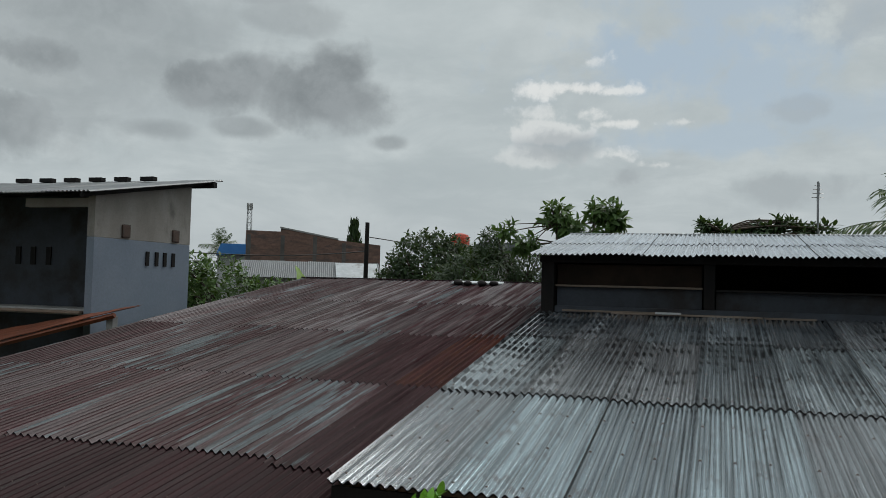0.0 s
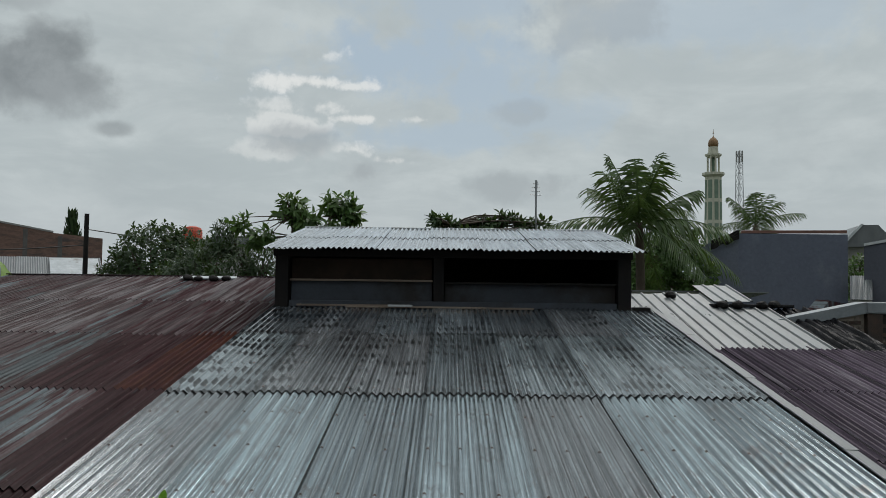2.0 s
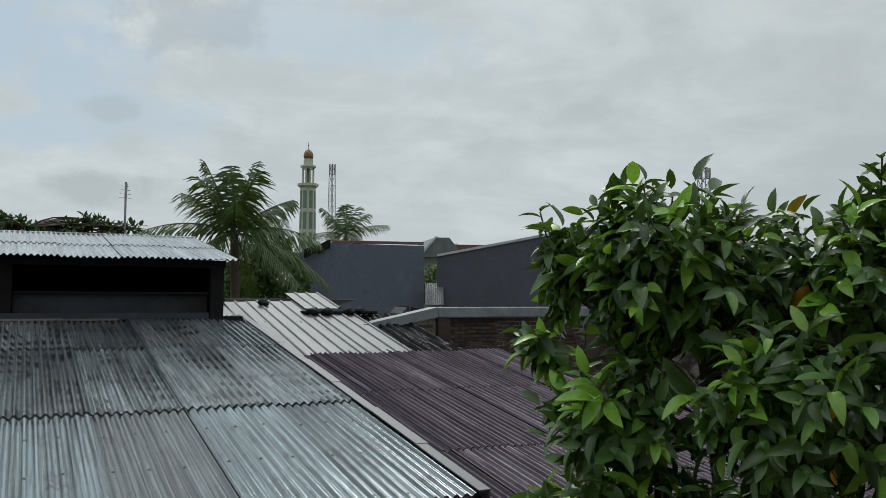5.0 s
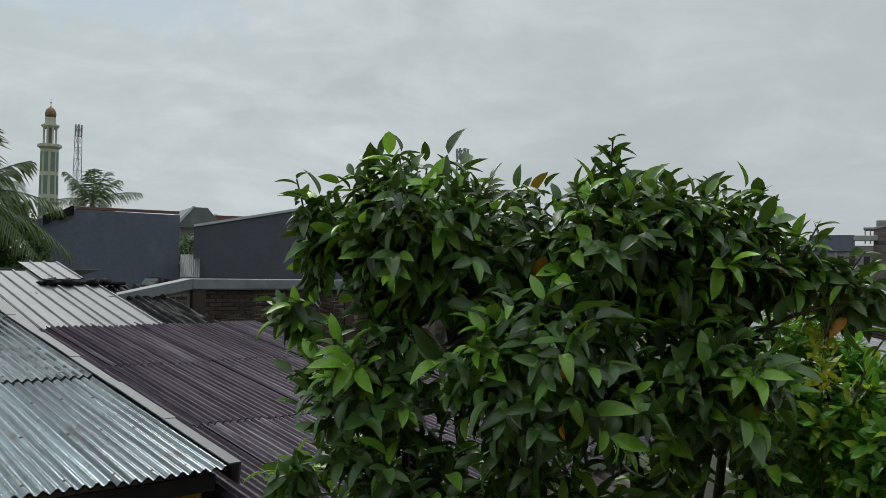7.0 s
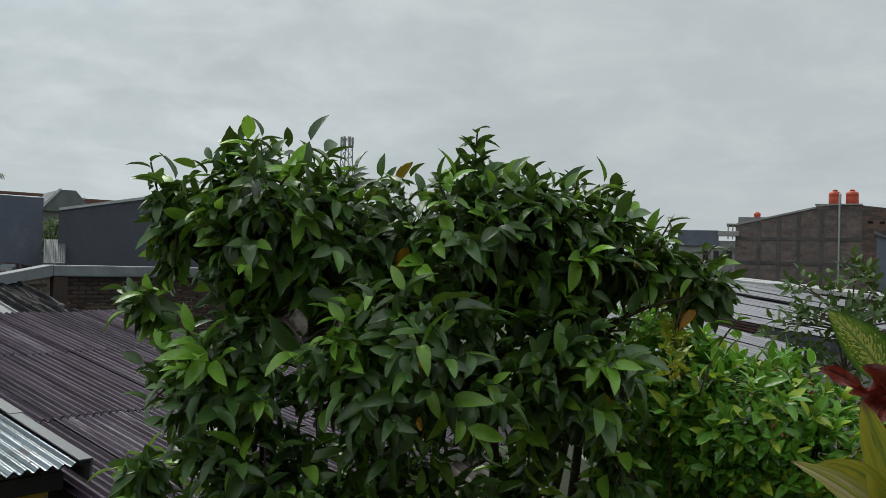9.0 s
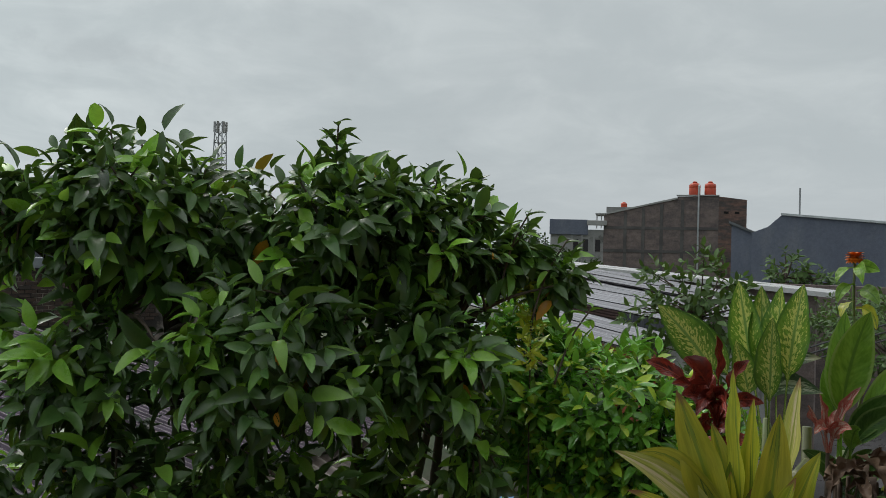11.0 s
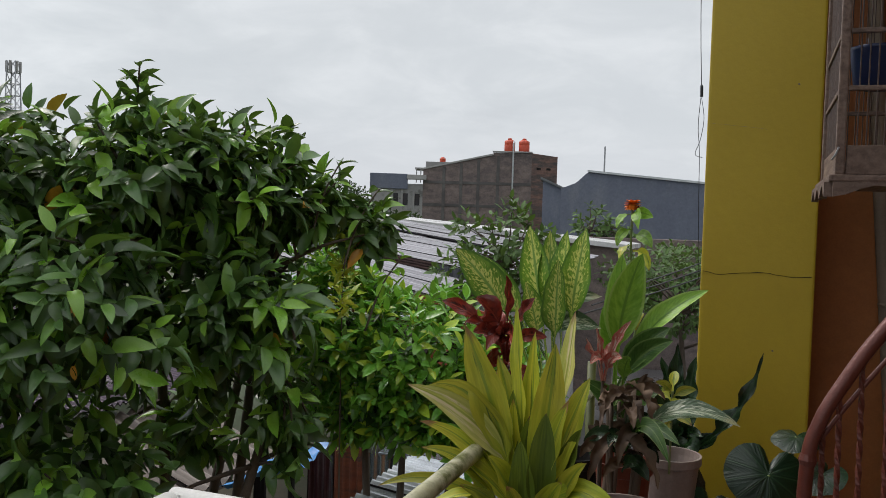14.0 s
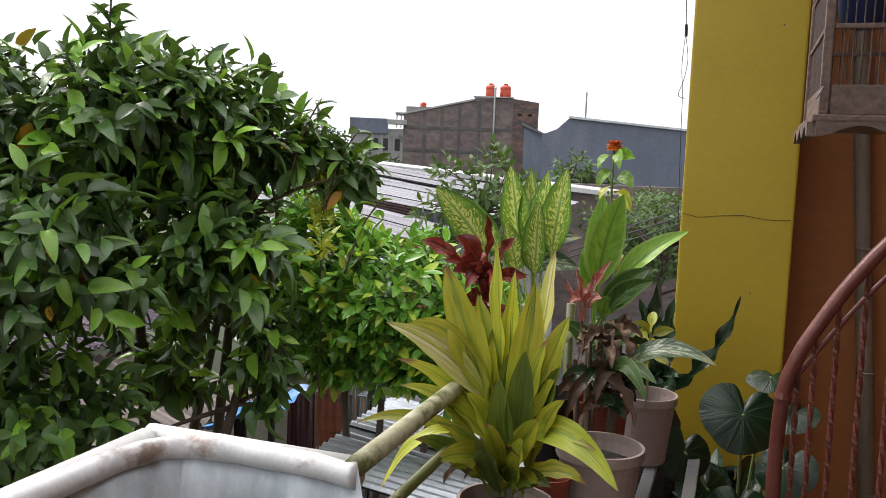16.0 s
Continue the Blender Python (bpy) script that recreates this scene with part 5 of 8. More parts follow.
leafy_tree("spreading_tree", "flat-crowned dark tree beyond the clerestory", seen_from(-20.3, 35), [(-2.0, 0.5, 6.45, 0.55, 0.6, 0.35), (-1.1, 0.4, 6.15, 0.7, 0.8, 0.28), (-0.2, 0, 6.35, 0.55, 0.6, 0.30), (0.6, -0.2, 6.62, 0.45, 0.5, 0.30), (1.3, -0.4, 6.35, 0.5, 0.6, 0.25), (2.1, -0.6, 6.45, 0.5, 0.5, 0.18)], 150, 6, (0.36, 0.15, 0.25, 0.2, 3), FARLEAF, seen_from(-20.0, 35), 0.15, rng, limbs=60, inner=0.2)
leafy_tree("hedge_tree", "green bushy tree beside the grey-blue house", seen_from(12.5, 17), [(-0.8, 0, 3.3, 0.9, 0.9, 1.1), (0.3, 0, 3.1, 0.9, 0.9, 0.9), (-1.6, 0, 3.6, 0.8, 0.8, 0.9)], 1400, 6, (0.12, 0.06, 0.25, 0.3, 3), FARLIGHT, seen_from(12.5, 17), 0.12, rng)
leafy_tree("round_tree", "green round tree behind the coconut palm", seen_from(-32.3, 29), [(0.1, 0, 5.2, 0.75, 0.8, 1.0), (-0.7, 0.3, 4.6, 0.8, 0.8, 1.1), (0.45, -0.3, 4.3, 0.75, 0.8, 1.1), (-1.2, 0.6, 4.0, 0.9, 0.9, 1.0)], 1500, 6, far, FARLIGHT, seen_from(-32.5, 31), 0.2, rng)
leafy_tree("gap_tree", "small green tree glimpsed between two walls", seen_from(-43.0, 38), [(0, 0, 4.6, 0.55, 0.5, 0.8), (0.1, 0, 3.8, 0.6, 0.5, 0.7)], 260, 6, far, FARLIGHT, seen_from(-43.0, 38), 0.1, rng)
leafy_tree("street_tree", "dark street tree in front of far houses", seen_from(-81.0, 32), [(0, 0, 4.3, 0.9, 1.0, 0.9), (0, -1.2, 3.7, 0.8, 0.9, 0.7), (0, -2.6, 3.4, 0.7, 0.7, 0.5)], 600, 6, far, FARLEAF, seen_from(-81.2, 32), 0.2, rng)
leafy_tree("flame_shrub", "loose shrub with yellowing leaves before the grey wall", seen_from(-97.5, 24), [(0, 0, 3.75, 0.5, 0.7, 0.6), (0, -0.9, 3.5, 0.4, 0.5, 0.4)], 75, 6, (0.22, 0.10, 0.25, 0.3, 3), FARLIGHT, seen_from(-97.5, 24), 0.08, rng, category="shrub")
leafy_tree("lane_hedge", "dense trimmed green hedge beside the lane", seen_from(-104.5, 15), [(0, 0.4, 2.75, 1.0, 0.9, 0.75), (0, -0.8, 2.8, 1.0, 0.9, 0.75), (1.5, 0, 2.9, 1.2, 1.5, 0.7), (0, -2.2, 2.8, 1.0, 1.0, 0.7)], 1100, 6, (0.13, 0.06, 0.2, 0.3, 3), FARLIGHT, seen_from(-104.5, 15), 0.08, rng, category="hedge")


def frond(length, lift, droop, rng, pairs=34, leaflet=0.5):
    """One palm frond along +y: a curved spine that starts at an angle, with hanging leaflets."""
    bm = bmesh.new()
    c, s = math.cos(radians(lift)), math.sin(radians(lift))

    def spot(t):
        return Vector((0, length * (c * t + 0.22 * s * droop * t * t), length * (s * t - droop * t * t)))

    tube([spot(k / 10) for k in range(11)], [0.035 * (1 - 0.85 * k / 10) for k in range(11)], 4, bm)
    for k in range(pairs):
        t = 0.10 + 0.90 * k / pairs
        p = spot(t)
        along = (spot(t + 0.02) - p).normalized()
        reach = leaflet * math.sin(math.pi * min(1, 0.2 + 0.74 * t)) ** 0.6
        for q in (-1, 1):
            way = (Vector((q, 0, 0)) * 0.7 + along * 0.75 + Vector((0, 0, rng.uniform(-1.1, -0.35)))).normalized()
            tip = p + way * reach * rng.uniform(0.85, 1.1) + Vector((0, 0, -0.2 * reach))
            mid = p + way * reach * 0.5
            w = along * 0.022
            a, b, d, e, f = (bm.verts.new(v) for v in (p - w, p + w, mid + w * 1.2, tip, mid - w * 1.2))
            bm.faces.new((a, b, d, f))
            bm.faces.new((f, d, e))
    return bm


def palm(label, place, head, fronds, length, rng, trunk_r=0.14):
    tree = thing("coconut_palm", label, "palm tree", Matrix.Translation(place), "coconut palms")
    pts = arc_points([(0, 0, 0), (0.1, 0.05, head * 0.5), (0, 0, head)], 6)
    part("trunk", tube(pts, [trunk_r * (1.2 - 0.4 * i / (len(pts) - 1)) for i in range(len(pts))], 10), BARK, tree, smooth=True)
    for k in range(fronds):
        t = k / fronds
        rise = 88 - 118 * t + rng.uniform(-6, 6)
        part("frond", frond(length * rng.uniform(0.85, 1.1) * (0.85 + 0.25 * t), rise, 0.16 + 0.32 * t + rng.uniform(-0.08, 0.08), rng, 34, length * 0.30), PALMLEAF, tree,
             m=pose(0, 0, head - 0.1, 0, 0, k * 137.5 + rng.uniform(-12, 12)))
    return tree


palm("tall coconut palm with drooping fronds behind the roofs", seen_from(-29.9, 25), 5.75, 20, 2.75, random.Random(3))
palm("smaller coconut palm beside the far minaret", seen_from(-37.3, 60), 8.1, 14, 3.3, random.Random(4), 0.2)
palm("far hazy coconut palm on the skyline", seen_from(14.6, 120), 8.5, 12, 3.5, random.Random(6), 0.25)


# ---- far buildings to the north ----
def facing(yaw, distance, z=0.0, turn=0.0):
    """A pose at a bearing whose x runs to the viewer's right and y away from him."""
    return Matrix.Translation(seen_from(yaw, distance, 0, z)) @ pose(0, 0, 0, 0, 0, yaw + turn)


brick_house = thing("brick_shell_building", "unfinished red-brick building with a sloping parapet", "building", facing(8.5, 45))
part("front_wall", prism([(-3.7, 0), (3.2, 0), (3.2, 5.95), (1.0, 6.15), (-1.95, 6.66), (-1.97, 6.5), (-3.7, 6.52)], 0.2), FARBRICK, brick_house)
part("side_wall", box(-3.7, -3.5, 0.2, 9.0, 0, 6.4), FARBRICK, brick_house)
part("rear_wall", box(-3.5, 3.2, 8.8, 9.0, 0, 5.8), FARBRICK, brick_house)
part("parapet_cap", prism([(1.0, 6.16), (-2.0, 6.68), (-2.0, 6.76), (1.0, 6.24)], 0.26), CEMENT, brick_house, m=pose(0, -0.03, 0))
for x in (-3.66, -1.95, -0.3, 1.2):
    part("pier", box(x, x + 0.2, -0.03, -0.002, 0, 6.0 if x > 0 else 6.3), CEMENTDARK, brick_house)
shed = thing("tin_roof_shed", "shed with a pale corrugated roof beyond the ridge", "shed", facing(9.3, 30))
lay_roof(shed, -2.5, 2.55, (0.0, 1.6), 4.05, 21, PALE, 0.9, seed=51, screws=False)
part("wall", box(-2.4, 2.4, 0.3, 0.4, 0, 4.1), CEMENT, shed)
part("skylight_sheet", box(1.0, 2.5, 0.02, 1.5, 0.0, 0.02, m=pose(0, 0, 4.09, 21)), FLASH, shed)
blue_house = thing("blue_roof_house", "small white house with a bright blue roof", "house", facing(14.0, 55))
part("wall", box(-0.9, 0.9, 0.5, 4, 0, 5.5), surface("white_wall", (0.6, 0.62, 0.63), (0.5, 0.52, 0.54), 0.8), blue_house)
part("roof", prism([(-1.0, 5.5), (1.0, 5.52), (0.9, 6.2), (-0.7, 6.2)], 3.0), BLUEROOF, blue_house)
pole = thing("utility_pole", "dark timber utility pole carrying cables", "pole", Matrix.Translation(seen_from(5.5, 29)))
part("shaft", tube([(0, 0, 0), (0, 0, 3), (0.02, 0, 5.98)], [0.09, 0.08, 0.07], 10), NEARBLACK, pole)
part("cable", tube(arc_points([(0, 0, 5.0), (-3, -1, 4.75), (-8, -3, 4.8)], 6), 0.018, 5), WIRE, pole)
part("cable", tube(arc_points([(0, 0, 5.5), (5, 6, 5.2), (12, 14, 5.6)], 6), 0.018, 5), WIRE, pole)
cypress = thing("cypress", "narrow dark pointed cypress on the skyline", "tree", Matrix.Translation(seen_from(6.15, 60)))
crng = random.Random(8)
part("trunk", tube([(0, 0, 0), (0, 0, 7)], [0.15, 0.05], 6), BARK, cypress)
poses = []
for _ in range(420):
    t = crng.random()
    a = crng.uniform(0, 6.28)
    r = 0.75 * (1 - t) ** 0.7 * crng.uniform(0.5, 1)
    poses.append(aim((r * math.cos(a), r * math.sin(a), 4.2 + 3.9 * t), (math.cos(a) * 0.5, math.sin(a) * 0.5, 1), (math.cos(a), math.sin(a), 0.3), crng.uniform(0.4, 0.7)))
foliage("foliage", poses, leaf_data(1.0, 0.35, 0.1, 0.2, 3), FARLEAF, cypress)
tiled = thing("tank_house", "distant house with an orange water tank", "house", facing(-1.8, 60))
part("wall", box(-0.4, 3.0, 0.5, 5, 0, 6.5), CEMENT, tiled)
part("roof", prism([(-0.6, 6.5), (3.2, 6.5), (3.0, 7.05), (0.6, 7.05)], 4), PALE, tiled)
part("water_tank", lathe([(0.62, 6.6), (0.66, 6.8), (0.66, 7.3), (0.55, 7.55), (0.2, 7.65)], 16), TANKRED, tiled, "orange plastic water tank", pose(-0.9, 0.5, 0))
low_house = thing("flat_roof_house", "distant low house with a pale eave line", "house", facing(-24.5, 48))
part("wall", box(-1.6, 2.6, 0.3, 4, 0, 6.0), CEMENT, low_house)
part("roof", box(-1.7, 2.7, 0.0, 4, 6.0, 6.75, 0.02), NAVY, low_house)
mast = thing("tv_antenna", "thin mast with a television antenna", "antenna", Matrix.Translation(seen_from(-23.3, 35)))
part("mast", tube([(0, 0, 0), (0, 0, 8.2)], 0.045, 6), STEEL, mast)
for k, z in enumerate((7.6, 7.75, 7.9, 8.05)):
    part("element", tube([(-0.25 + 0.04 * k, 0, z), (0.25 - 0.04 * k, 0.05, z)], 0.015, 5), STEEL, mast)
part("boom", tube([(0, 0, 7.5), (0.03, 0.02, 8.15)], 0.05, 5), STEEL, mast)


def lattice_tower(label, place, top, wide, panels=9):
    tower = thing("cell_tower", label, "tower", Matrix.Translation(place), "cell towers")
    for sx in (-1, 1):
        for sy in (-1, 1):
            part("leg", tube([(sx * wide, sy * wide, 0), (sx * wide * 0.55, sy * wide * 0.55, top)], wide * 0.09, 5), STEEL, tower)
    for k in range(panels):
        z0, z1 = top * (0.35 + 0.65 * k / panels), top * (0.35 + 0.65 * (k + 1) / panels)
        w0, w1 = wide * (1 - 0.45 * z0 / top), wide * (1 - 0.45 * z1 / top)
        bm = bmesh.new()
        for a, b in (((-1, -1), (1, -1)), ((1, -1), (1, 1)), ((1, 1), (-1, 1)), ((-1, 1), (-1, -1))):
            tube([(a[0] * w0, a[1] * w0, z0), (b[0] * w1, b[1] * w1, z1)], wide * 0.055, 4, bm)
            tube([(a[0] * w0, a[1] * w0, z0), (b[0] * w0, b[1] * w0, z0)], wide * 0.055, 4, bm)
        part("bracing", bm, STEEL, tower)
    for k in range(6):
        a = k * 1.05
        part("aerial_panel", box(-0.12 * wide, 0.12 * wide, -0.12 * wide, 0.12 * wide, top * 0.93, top * 1.0, m=pose(math.cos(a) * wide * 0.8, math.sin(a) * wide * 0.8, 0)), CEMENT, tower)
    return tower


lattice_tower("far lattice cell tower beside the minaret", seen_from(-36.45, 220), 37.3, 0.95)
lattice_tower("hazy lattice cell tower on the skyline", seen_from(12.85, 300), 30.5, 1.1)
lattice_tower("hazy lattice cell tower behind the tree", seen_from(-60.85, 200), 32.8, 1.6)

# ---- minaret ----
minaret = thing("minaret", "slender cream and green minaret with a copper dome", "minaret", facing(-34.85, 150) @ Matrix.Diagonal((0.77, 0.77, 1, 1)))


def octagon(profile):
    return lathe(profile, 8)


part("shaft", octagon([(2.1, 0), (2.0, 8), (1.72, 22.4)]), MINARET, minaret)
part("gallery", octagon([(1.75, 22.4), (2.35, 22.75), (2.35, 23.15), (1.5, 23.2)]), MINARET, minaret)
for k in range(8):
    a = k * 45 + 22.5
    part("column", box(-0.16, 0.16, -0.16, 0.16, 23.2, 26.0), MINARET, minaret, m=pose(1.25 * math.cos(radians(a)), 1.25 * math.sin(radians(a)), 0, 0, 0, a))
    b = k * 45
    for z0, z1 in ((9.5, 14.6), (15.2, 18.2), (18.8, 21.9)):
        r = (2.0 + (1.72 - 2.0) * ((z0 + z1) / 2 - 8) / 14.4) * math.cos(radians(22.5)) + 0.03
        part("tall_window", box(-0.42, 0.42, -0.05, 0.05, z0, z1), MINGREEN, minaret, m=pose(r * math.cos(radians(b + 22.5)), r * math.sin(radians(b + 22.5)), 0, 0, 0, b + 22.5 + 90))
part("core", octagon([(0.55, 23.2), (0.55, 26.0)]), MINGREEN, minaret)
part("cornice", octagon([(1.3, 25.7), (1.75, 26.05), (1.75, 26.3), (1.1, 26.35), (1.0, 27.5)]), MINARET, minaret)
part("dome", lathe([(0.8, 27.3), (1.05, 27.7), (1.12, 28.1), (0.95, 28.6), (0.6, 28.95), (0.15, 29.2), (0.06, 29.4)], 16), DOME, minaret, smooth=True)
part("finial", lathe([(0.05, 29.3), (0.05, 29.7), (0.18, 29.85), (0.05, 30.0), (0.04, 30.5)], 8), DOME, minaret)

# ---- grey-blue blocks to the north-east ----
block = thing("blue_grey_block", "windowless blue-grey rendered building", "building", facing(-36.1, 30, 0, 6))
part("front_wall", prism([(0, 0), (3.36, 0), (3.36, 5.68), (0, 5.72)], 0.2), NAVY, block)
part("side_wall", prism([(-1.15, 0), (-0.003, 0), (-0.003, 5.72), (-1.15, 5.33)], 0.2), NAVY, block, m=pose(0, 0, 0, 0, 0, -10))
part("rear_wall", box(-1.0, 3.45, 4.0, 4.2, 0, 5.3), NAVY, block)
part("parapet", box(0.1, 3.35, 0.02, 0.2, 5.725, 5.82, 0.01), TILES, block, "rust-red parapet tiles")
rag = thing("roof_rag", "black plastic sheet draped over the parapet", "tarpaulin", facing(-35.3, 30))
bm = bmesh.new()
bmesh.ops.create_grid(bm, x_segments=10, y_segments=6, size=0.5)
for v in bm.verts:
    v.co = (v.co.x * 0.9, -0.1 + 0.05 * noise.noise(v.co * 6), 5.5 + v.co.y * 0.3 + v.co.x * 0.35 + 0.08 * noise.noise(v.co * 4))
part("sheet", bm, NEARBLACK, rag)
dark_block = thing("charcoal_gable_wall", "large charcoal rendered wall with a sloping top", "building", facing(-43.25, 30, 0, -2))
part("front_wall", prism([(0, 0), (6.0, 0), (6.0, 6.35), (4.3, 6.1), (0, 5.27)], 0.2), NAVYDARK, dark_block)
part("rear_wall", box(0.0, 6.0, 6.0, 6.2, 0, 5.2), NAVYDARK, dark_block)
part("roof_edge", prism([(0, 5.275), (4.3, 6.105), (6.0, 6.355), (6.0, 6.44), (4.3, 6.19), (0, 5.36)], 0.3), FLASH, dark_block, m=pose(0, -0.05, 0))
for yaw, d, w, z, h in ((-43.6, 50, 1.2, 6.15, 1.15), (-45.6, 52, 1.8, 5.9, 1.1)):
    gable = thing("tiled_roof_house", "distant house with a weathered pitched roof", "house", facing(yaw, d, 0, 12), "pitched-roof houses")
    part("wall", box(-w, w, 0.5, 5, 0, z), CEMENT, gable)
    part("roof", prism([(-w - 0.3, z), (w + 0.3, z), (w - 0.7, z + h), (-w + 0.9, z + h)], 4.5), PALE if w < 1.5 else TILES, gable)
    part("gable_board", prism([(-w - 0.32, z - 0.05), (-w - 0.1, z - 0.05), (-w + 1.0, z + h + 0.05), (-w + 0.85, z + h + 0.05)], 0.1), FLASH, gable, m=pose(0, -0.12, 0))
hut = thing("tin_hut", "small dark hut with a rusty pitched roof", "hut", facing(-41.2, 16, 0, 10))
part("wall", box(-0.25, 0.5, 0, 1.2, 0, 3.36), NEARBLACK, hut)
part("roof", prism([(-0.35, 3.34), (0.7, 3.38), (0.45, 3.62), (-0.05, 3.72)], 1.3), RUST, hut, m=pose(0, -0.1, 0))
slats = thing("blue_roof_patch", "small grey-blue lean-to roof between two walls", "roof", facing(-42.95, 29.0))
lay_roof(slats, -0.25, 0.35, (0, 1.2), 3.6, 32, PALE, 0.6, seed=61, screws=False)
part("wall", box(-0.25, 0.35, 0.3, 0.5, 0, 3.6), CEMENT, slats)

# ---- roofs and buildings to the east ----
near_roof = thing("shed_roof_near", "low shed under wet blue-grey corrugated sheets with red gable board", "shed", at(0, 0))
lay_roof(near_roof, 10.85, 12.5, (-1.52, 2.4), 3.012, 10.5, SLATE, 0.80, seed=71, screws=False, high=0.009)
part("gable_board", prism([(-1.95, 2.55), (-0.4, 2.80), (-0.4, 3.18), (-1.46, 2.99), (-1.95, 2.90)], 0.03), ORANGEWALL, near_roof, "orange-red painted gable board", pose(10.93, 0, 0, 0, 0, 90))
part("wall", box(10.95, 12.2, -1.4, -1.3, 0, 2.9), ORANGEWALL, near_roof)
lay_roof(near_roof, 9.9, 10.84, (-1.45, 1.4), 2.90, 9.0, BRIGHT, 0.5, seed=72, screws=False, high=0.016)
mid_roof = thing("long_shed_roof", "long shed under weathered grey-lilac corrugated sheets", "shed", at(0, 0))
lay_roof(mid_roof, 12.58, 19.6, (-1.62, 0.9, 3.2, 5.6), 3.172, 7.6, SLATE, 0.74, 0.2, seed=73, jitter=0.10, screws=False, high=0.010)
lay_roof(mid_roof, 16.2, 19.2, (-0.9, 1.9), 3.315, 7.6, SLATE, 0.9, seed=74, jitter=0.06, screws=False, high=0.017, pitch=0.10)
for z in range(3):
    part("gable_sheet", tube([(12.59, -0.73, 3.20 + 0.036 * z), (12.59, 5.5, 3.20 + 0.036 * z + 6.23 * 0.134)], 0.017, 6), RUSTDARK, mid_roof, "rust-brown ribbed sheet closing the step")
part("gable_back", prism([(-0.73, 3.15), (5.5, 3.98), (5.5, 4.10), (-0.73, 3.27)], 0.02), RUSTDARK, mid_roof, "", pose(12.625, 0, 0, 0, 0, 90))
part("dark_sheet", prism([(-1.75, 3.00), (-0.735, 3.13), (-0.735, 3.275), (-1.75, 3.145)], 0.03), SLATEDARK, mid_roof, "dark wet sheet hanging under the eave", pose(12.60, 0, 0, 0, 0, 90))
part("wall", box(12.7, 19.4, -1.2, -1.1, 0, 3.0), CEMENT, mid_roof)
far_roof = thing("white_edge_roof", "flat roof with a bright wet edge", "roof", at(0, 0))
part("roof_slab", prism([(-1.9, 3.27), (5.0, 3.78), (5.0, 3.88), (-1.9, 3.37)], 2.0), WHITESLAB, far_roof, m=pose(23.5, 0, 0, 0, 0, 90))
part("wall", prism([(-1.6, 0.0), (4.8, 0.0), (4.8, 3.72), (-1.6, 3.30)], 0.2), BLOCK, far_roof, m=pose(21.9, 0, 0, 0, 0, 90))
tower = thing("block_building", "tall bare sooty block building with water tanks on top", "building", facing(-86.2, 40, 0, -7.5))
part("front_wall", prism([(0, 0), (5.0, 0), (5.0, 6.85), (3.25, 6.83), (3.25, 6.72), (0, 5.98)], 0.2), BLOCK, tower)
part("side_wall", prism([(0, 0), (1.3, 0), (1.3, 6.74), (0, 6.85)], 0.2), FARBRICK, tower, "reddish brick end wall", pose(5.003, 0, 0, 0, 0, 25))
part("rear_wall", box(0, 5.0, 5.0, 5.2, 0, 5.9), BLOCK, tower)
part("roof_edge", prism([(0, 5.985), (3.24, 6.725), (3.24, 6.80), (0, 6.06)], 0.3), CEMENT, tower, m=pose(0, -0.06, 0))
part("parapet_cap", box(3.2, 5.02, -0.05, 0.25, 6.86, 6.92, 0.01), CEMENT, tower)
part("downpipe", tube([(4.15, -0.1, 3.2), (4.15, -0.1, 7.3), (4.15, 0.4, 7.4)], 0.04, 6), FLASH, tower, "white water pipe")
for x in (0.9, 1.7, 2.5, 3.4):
    part("pier", box(x, x + 0.14, -0.03, -0.003, 0, 5.95 + 0.22 * x), CEMENTDARK, tower)
for z in (4.3, 5.35):
    part("ring_beam", box(0.02, 4.98, -0.025, -0.002, z, z + 0.13), CEMENTDARK, tower)
for x in (5.25, 5.75):
    part("vent", box(x, x + 0.2, -0.02, 0.0, 6.1, 6.2), NEARBLACK, tower, m=pose(5.003, 0, 0, 0, 0, 25) @ pose(-5.0, 0, 0))
for x in (3.95, 4.62):
    tank = thing("water_tank", "orange-red plastic water tank on the roof", "water tank", facing(-86.2, 40, 0, -7.5) @ pose(x, 0.6, 6.9), "roof water tanks")
    part("tank_body", lathe([(0.23, 0.0), (0.25, 0.06), (0.25, 0.34), (0.24, 0.36), (0.25, 0.38), (0.25, 0.5), (0.2, 0.56), (0.09, 0.6)], 18), TANKRED, tank, smooth=True)
    part("tank_lid", lathe([(0.09, 0.6), (0.1, 0.61), (0.1, 0.65), (0.05, 0.67)], 14), TANKRED, tank)
roof_house = thing("roof_house", "small grey stair house on a roof with a red tank", "building", facing(-87.4, 41))
part("wall", box(-0.75, 0.6, 0, 1.5, 0, 6.42, 0.01), CEMENT, roof_house)
part("slab", box(-1.25, 0.65, -0.1, 1.6, 6.05, 6.12, 0.01), CEMENT, roof_house)
part("water_tank", lathe([(0.14, 6.42), (0.15, 6.6), (0.06, 6.68)], 12), TANKRED, roof_house, m=pose(0.05, 0.4, 0))
for x in (-1.2, -1.0):
    part("post", box(x, x + 0.05, -0.08, -0.03, 5.4, 6.05), CEMENT, roof_house)
annex = thing("flat_block", "grey flat-roofed house front with windows", "building", facing(-84.4, 40))
part("front_wall", box(-1.15, 1.3, 0, 0.2, 0, 5.3), CEMENT, annex)
part("parapet", box(-1.2, 0.55, -0.12, 0.2, 5.05, 5.75, 0.02), NAVY, annex)
part("slab", box(0.5, 1.4, -0.25, 0.2, 5.5, 5.72, 0.02), CEMENT, annex)
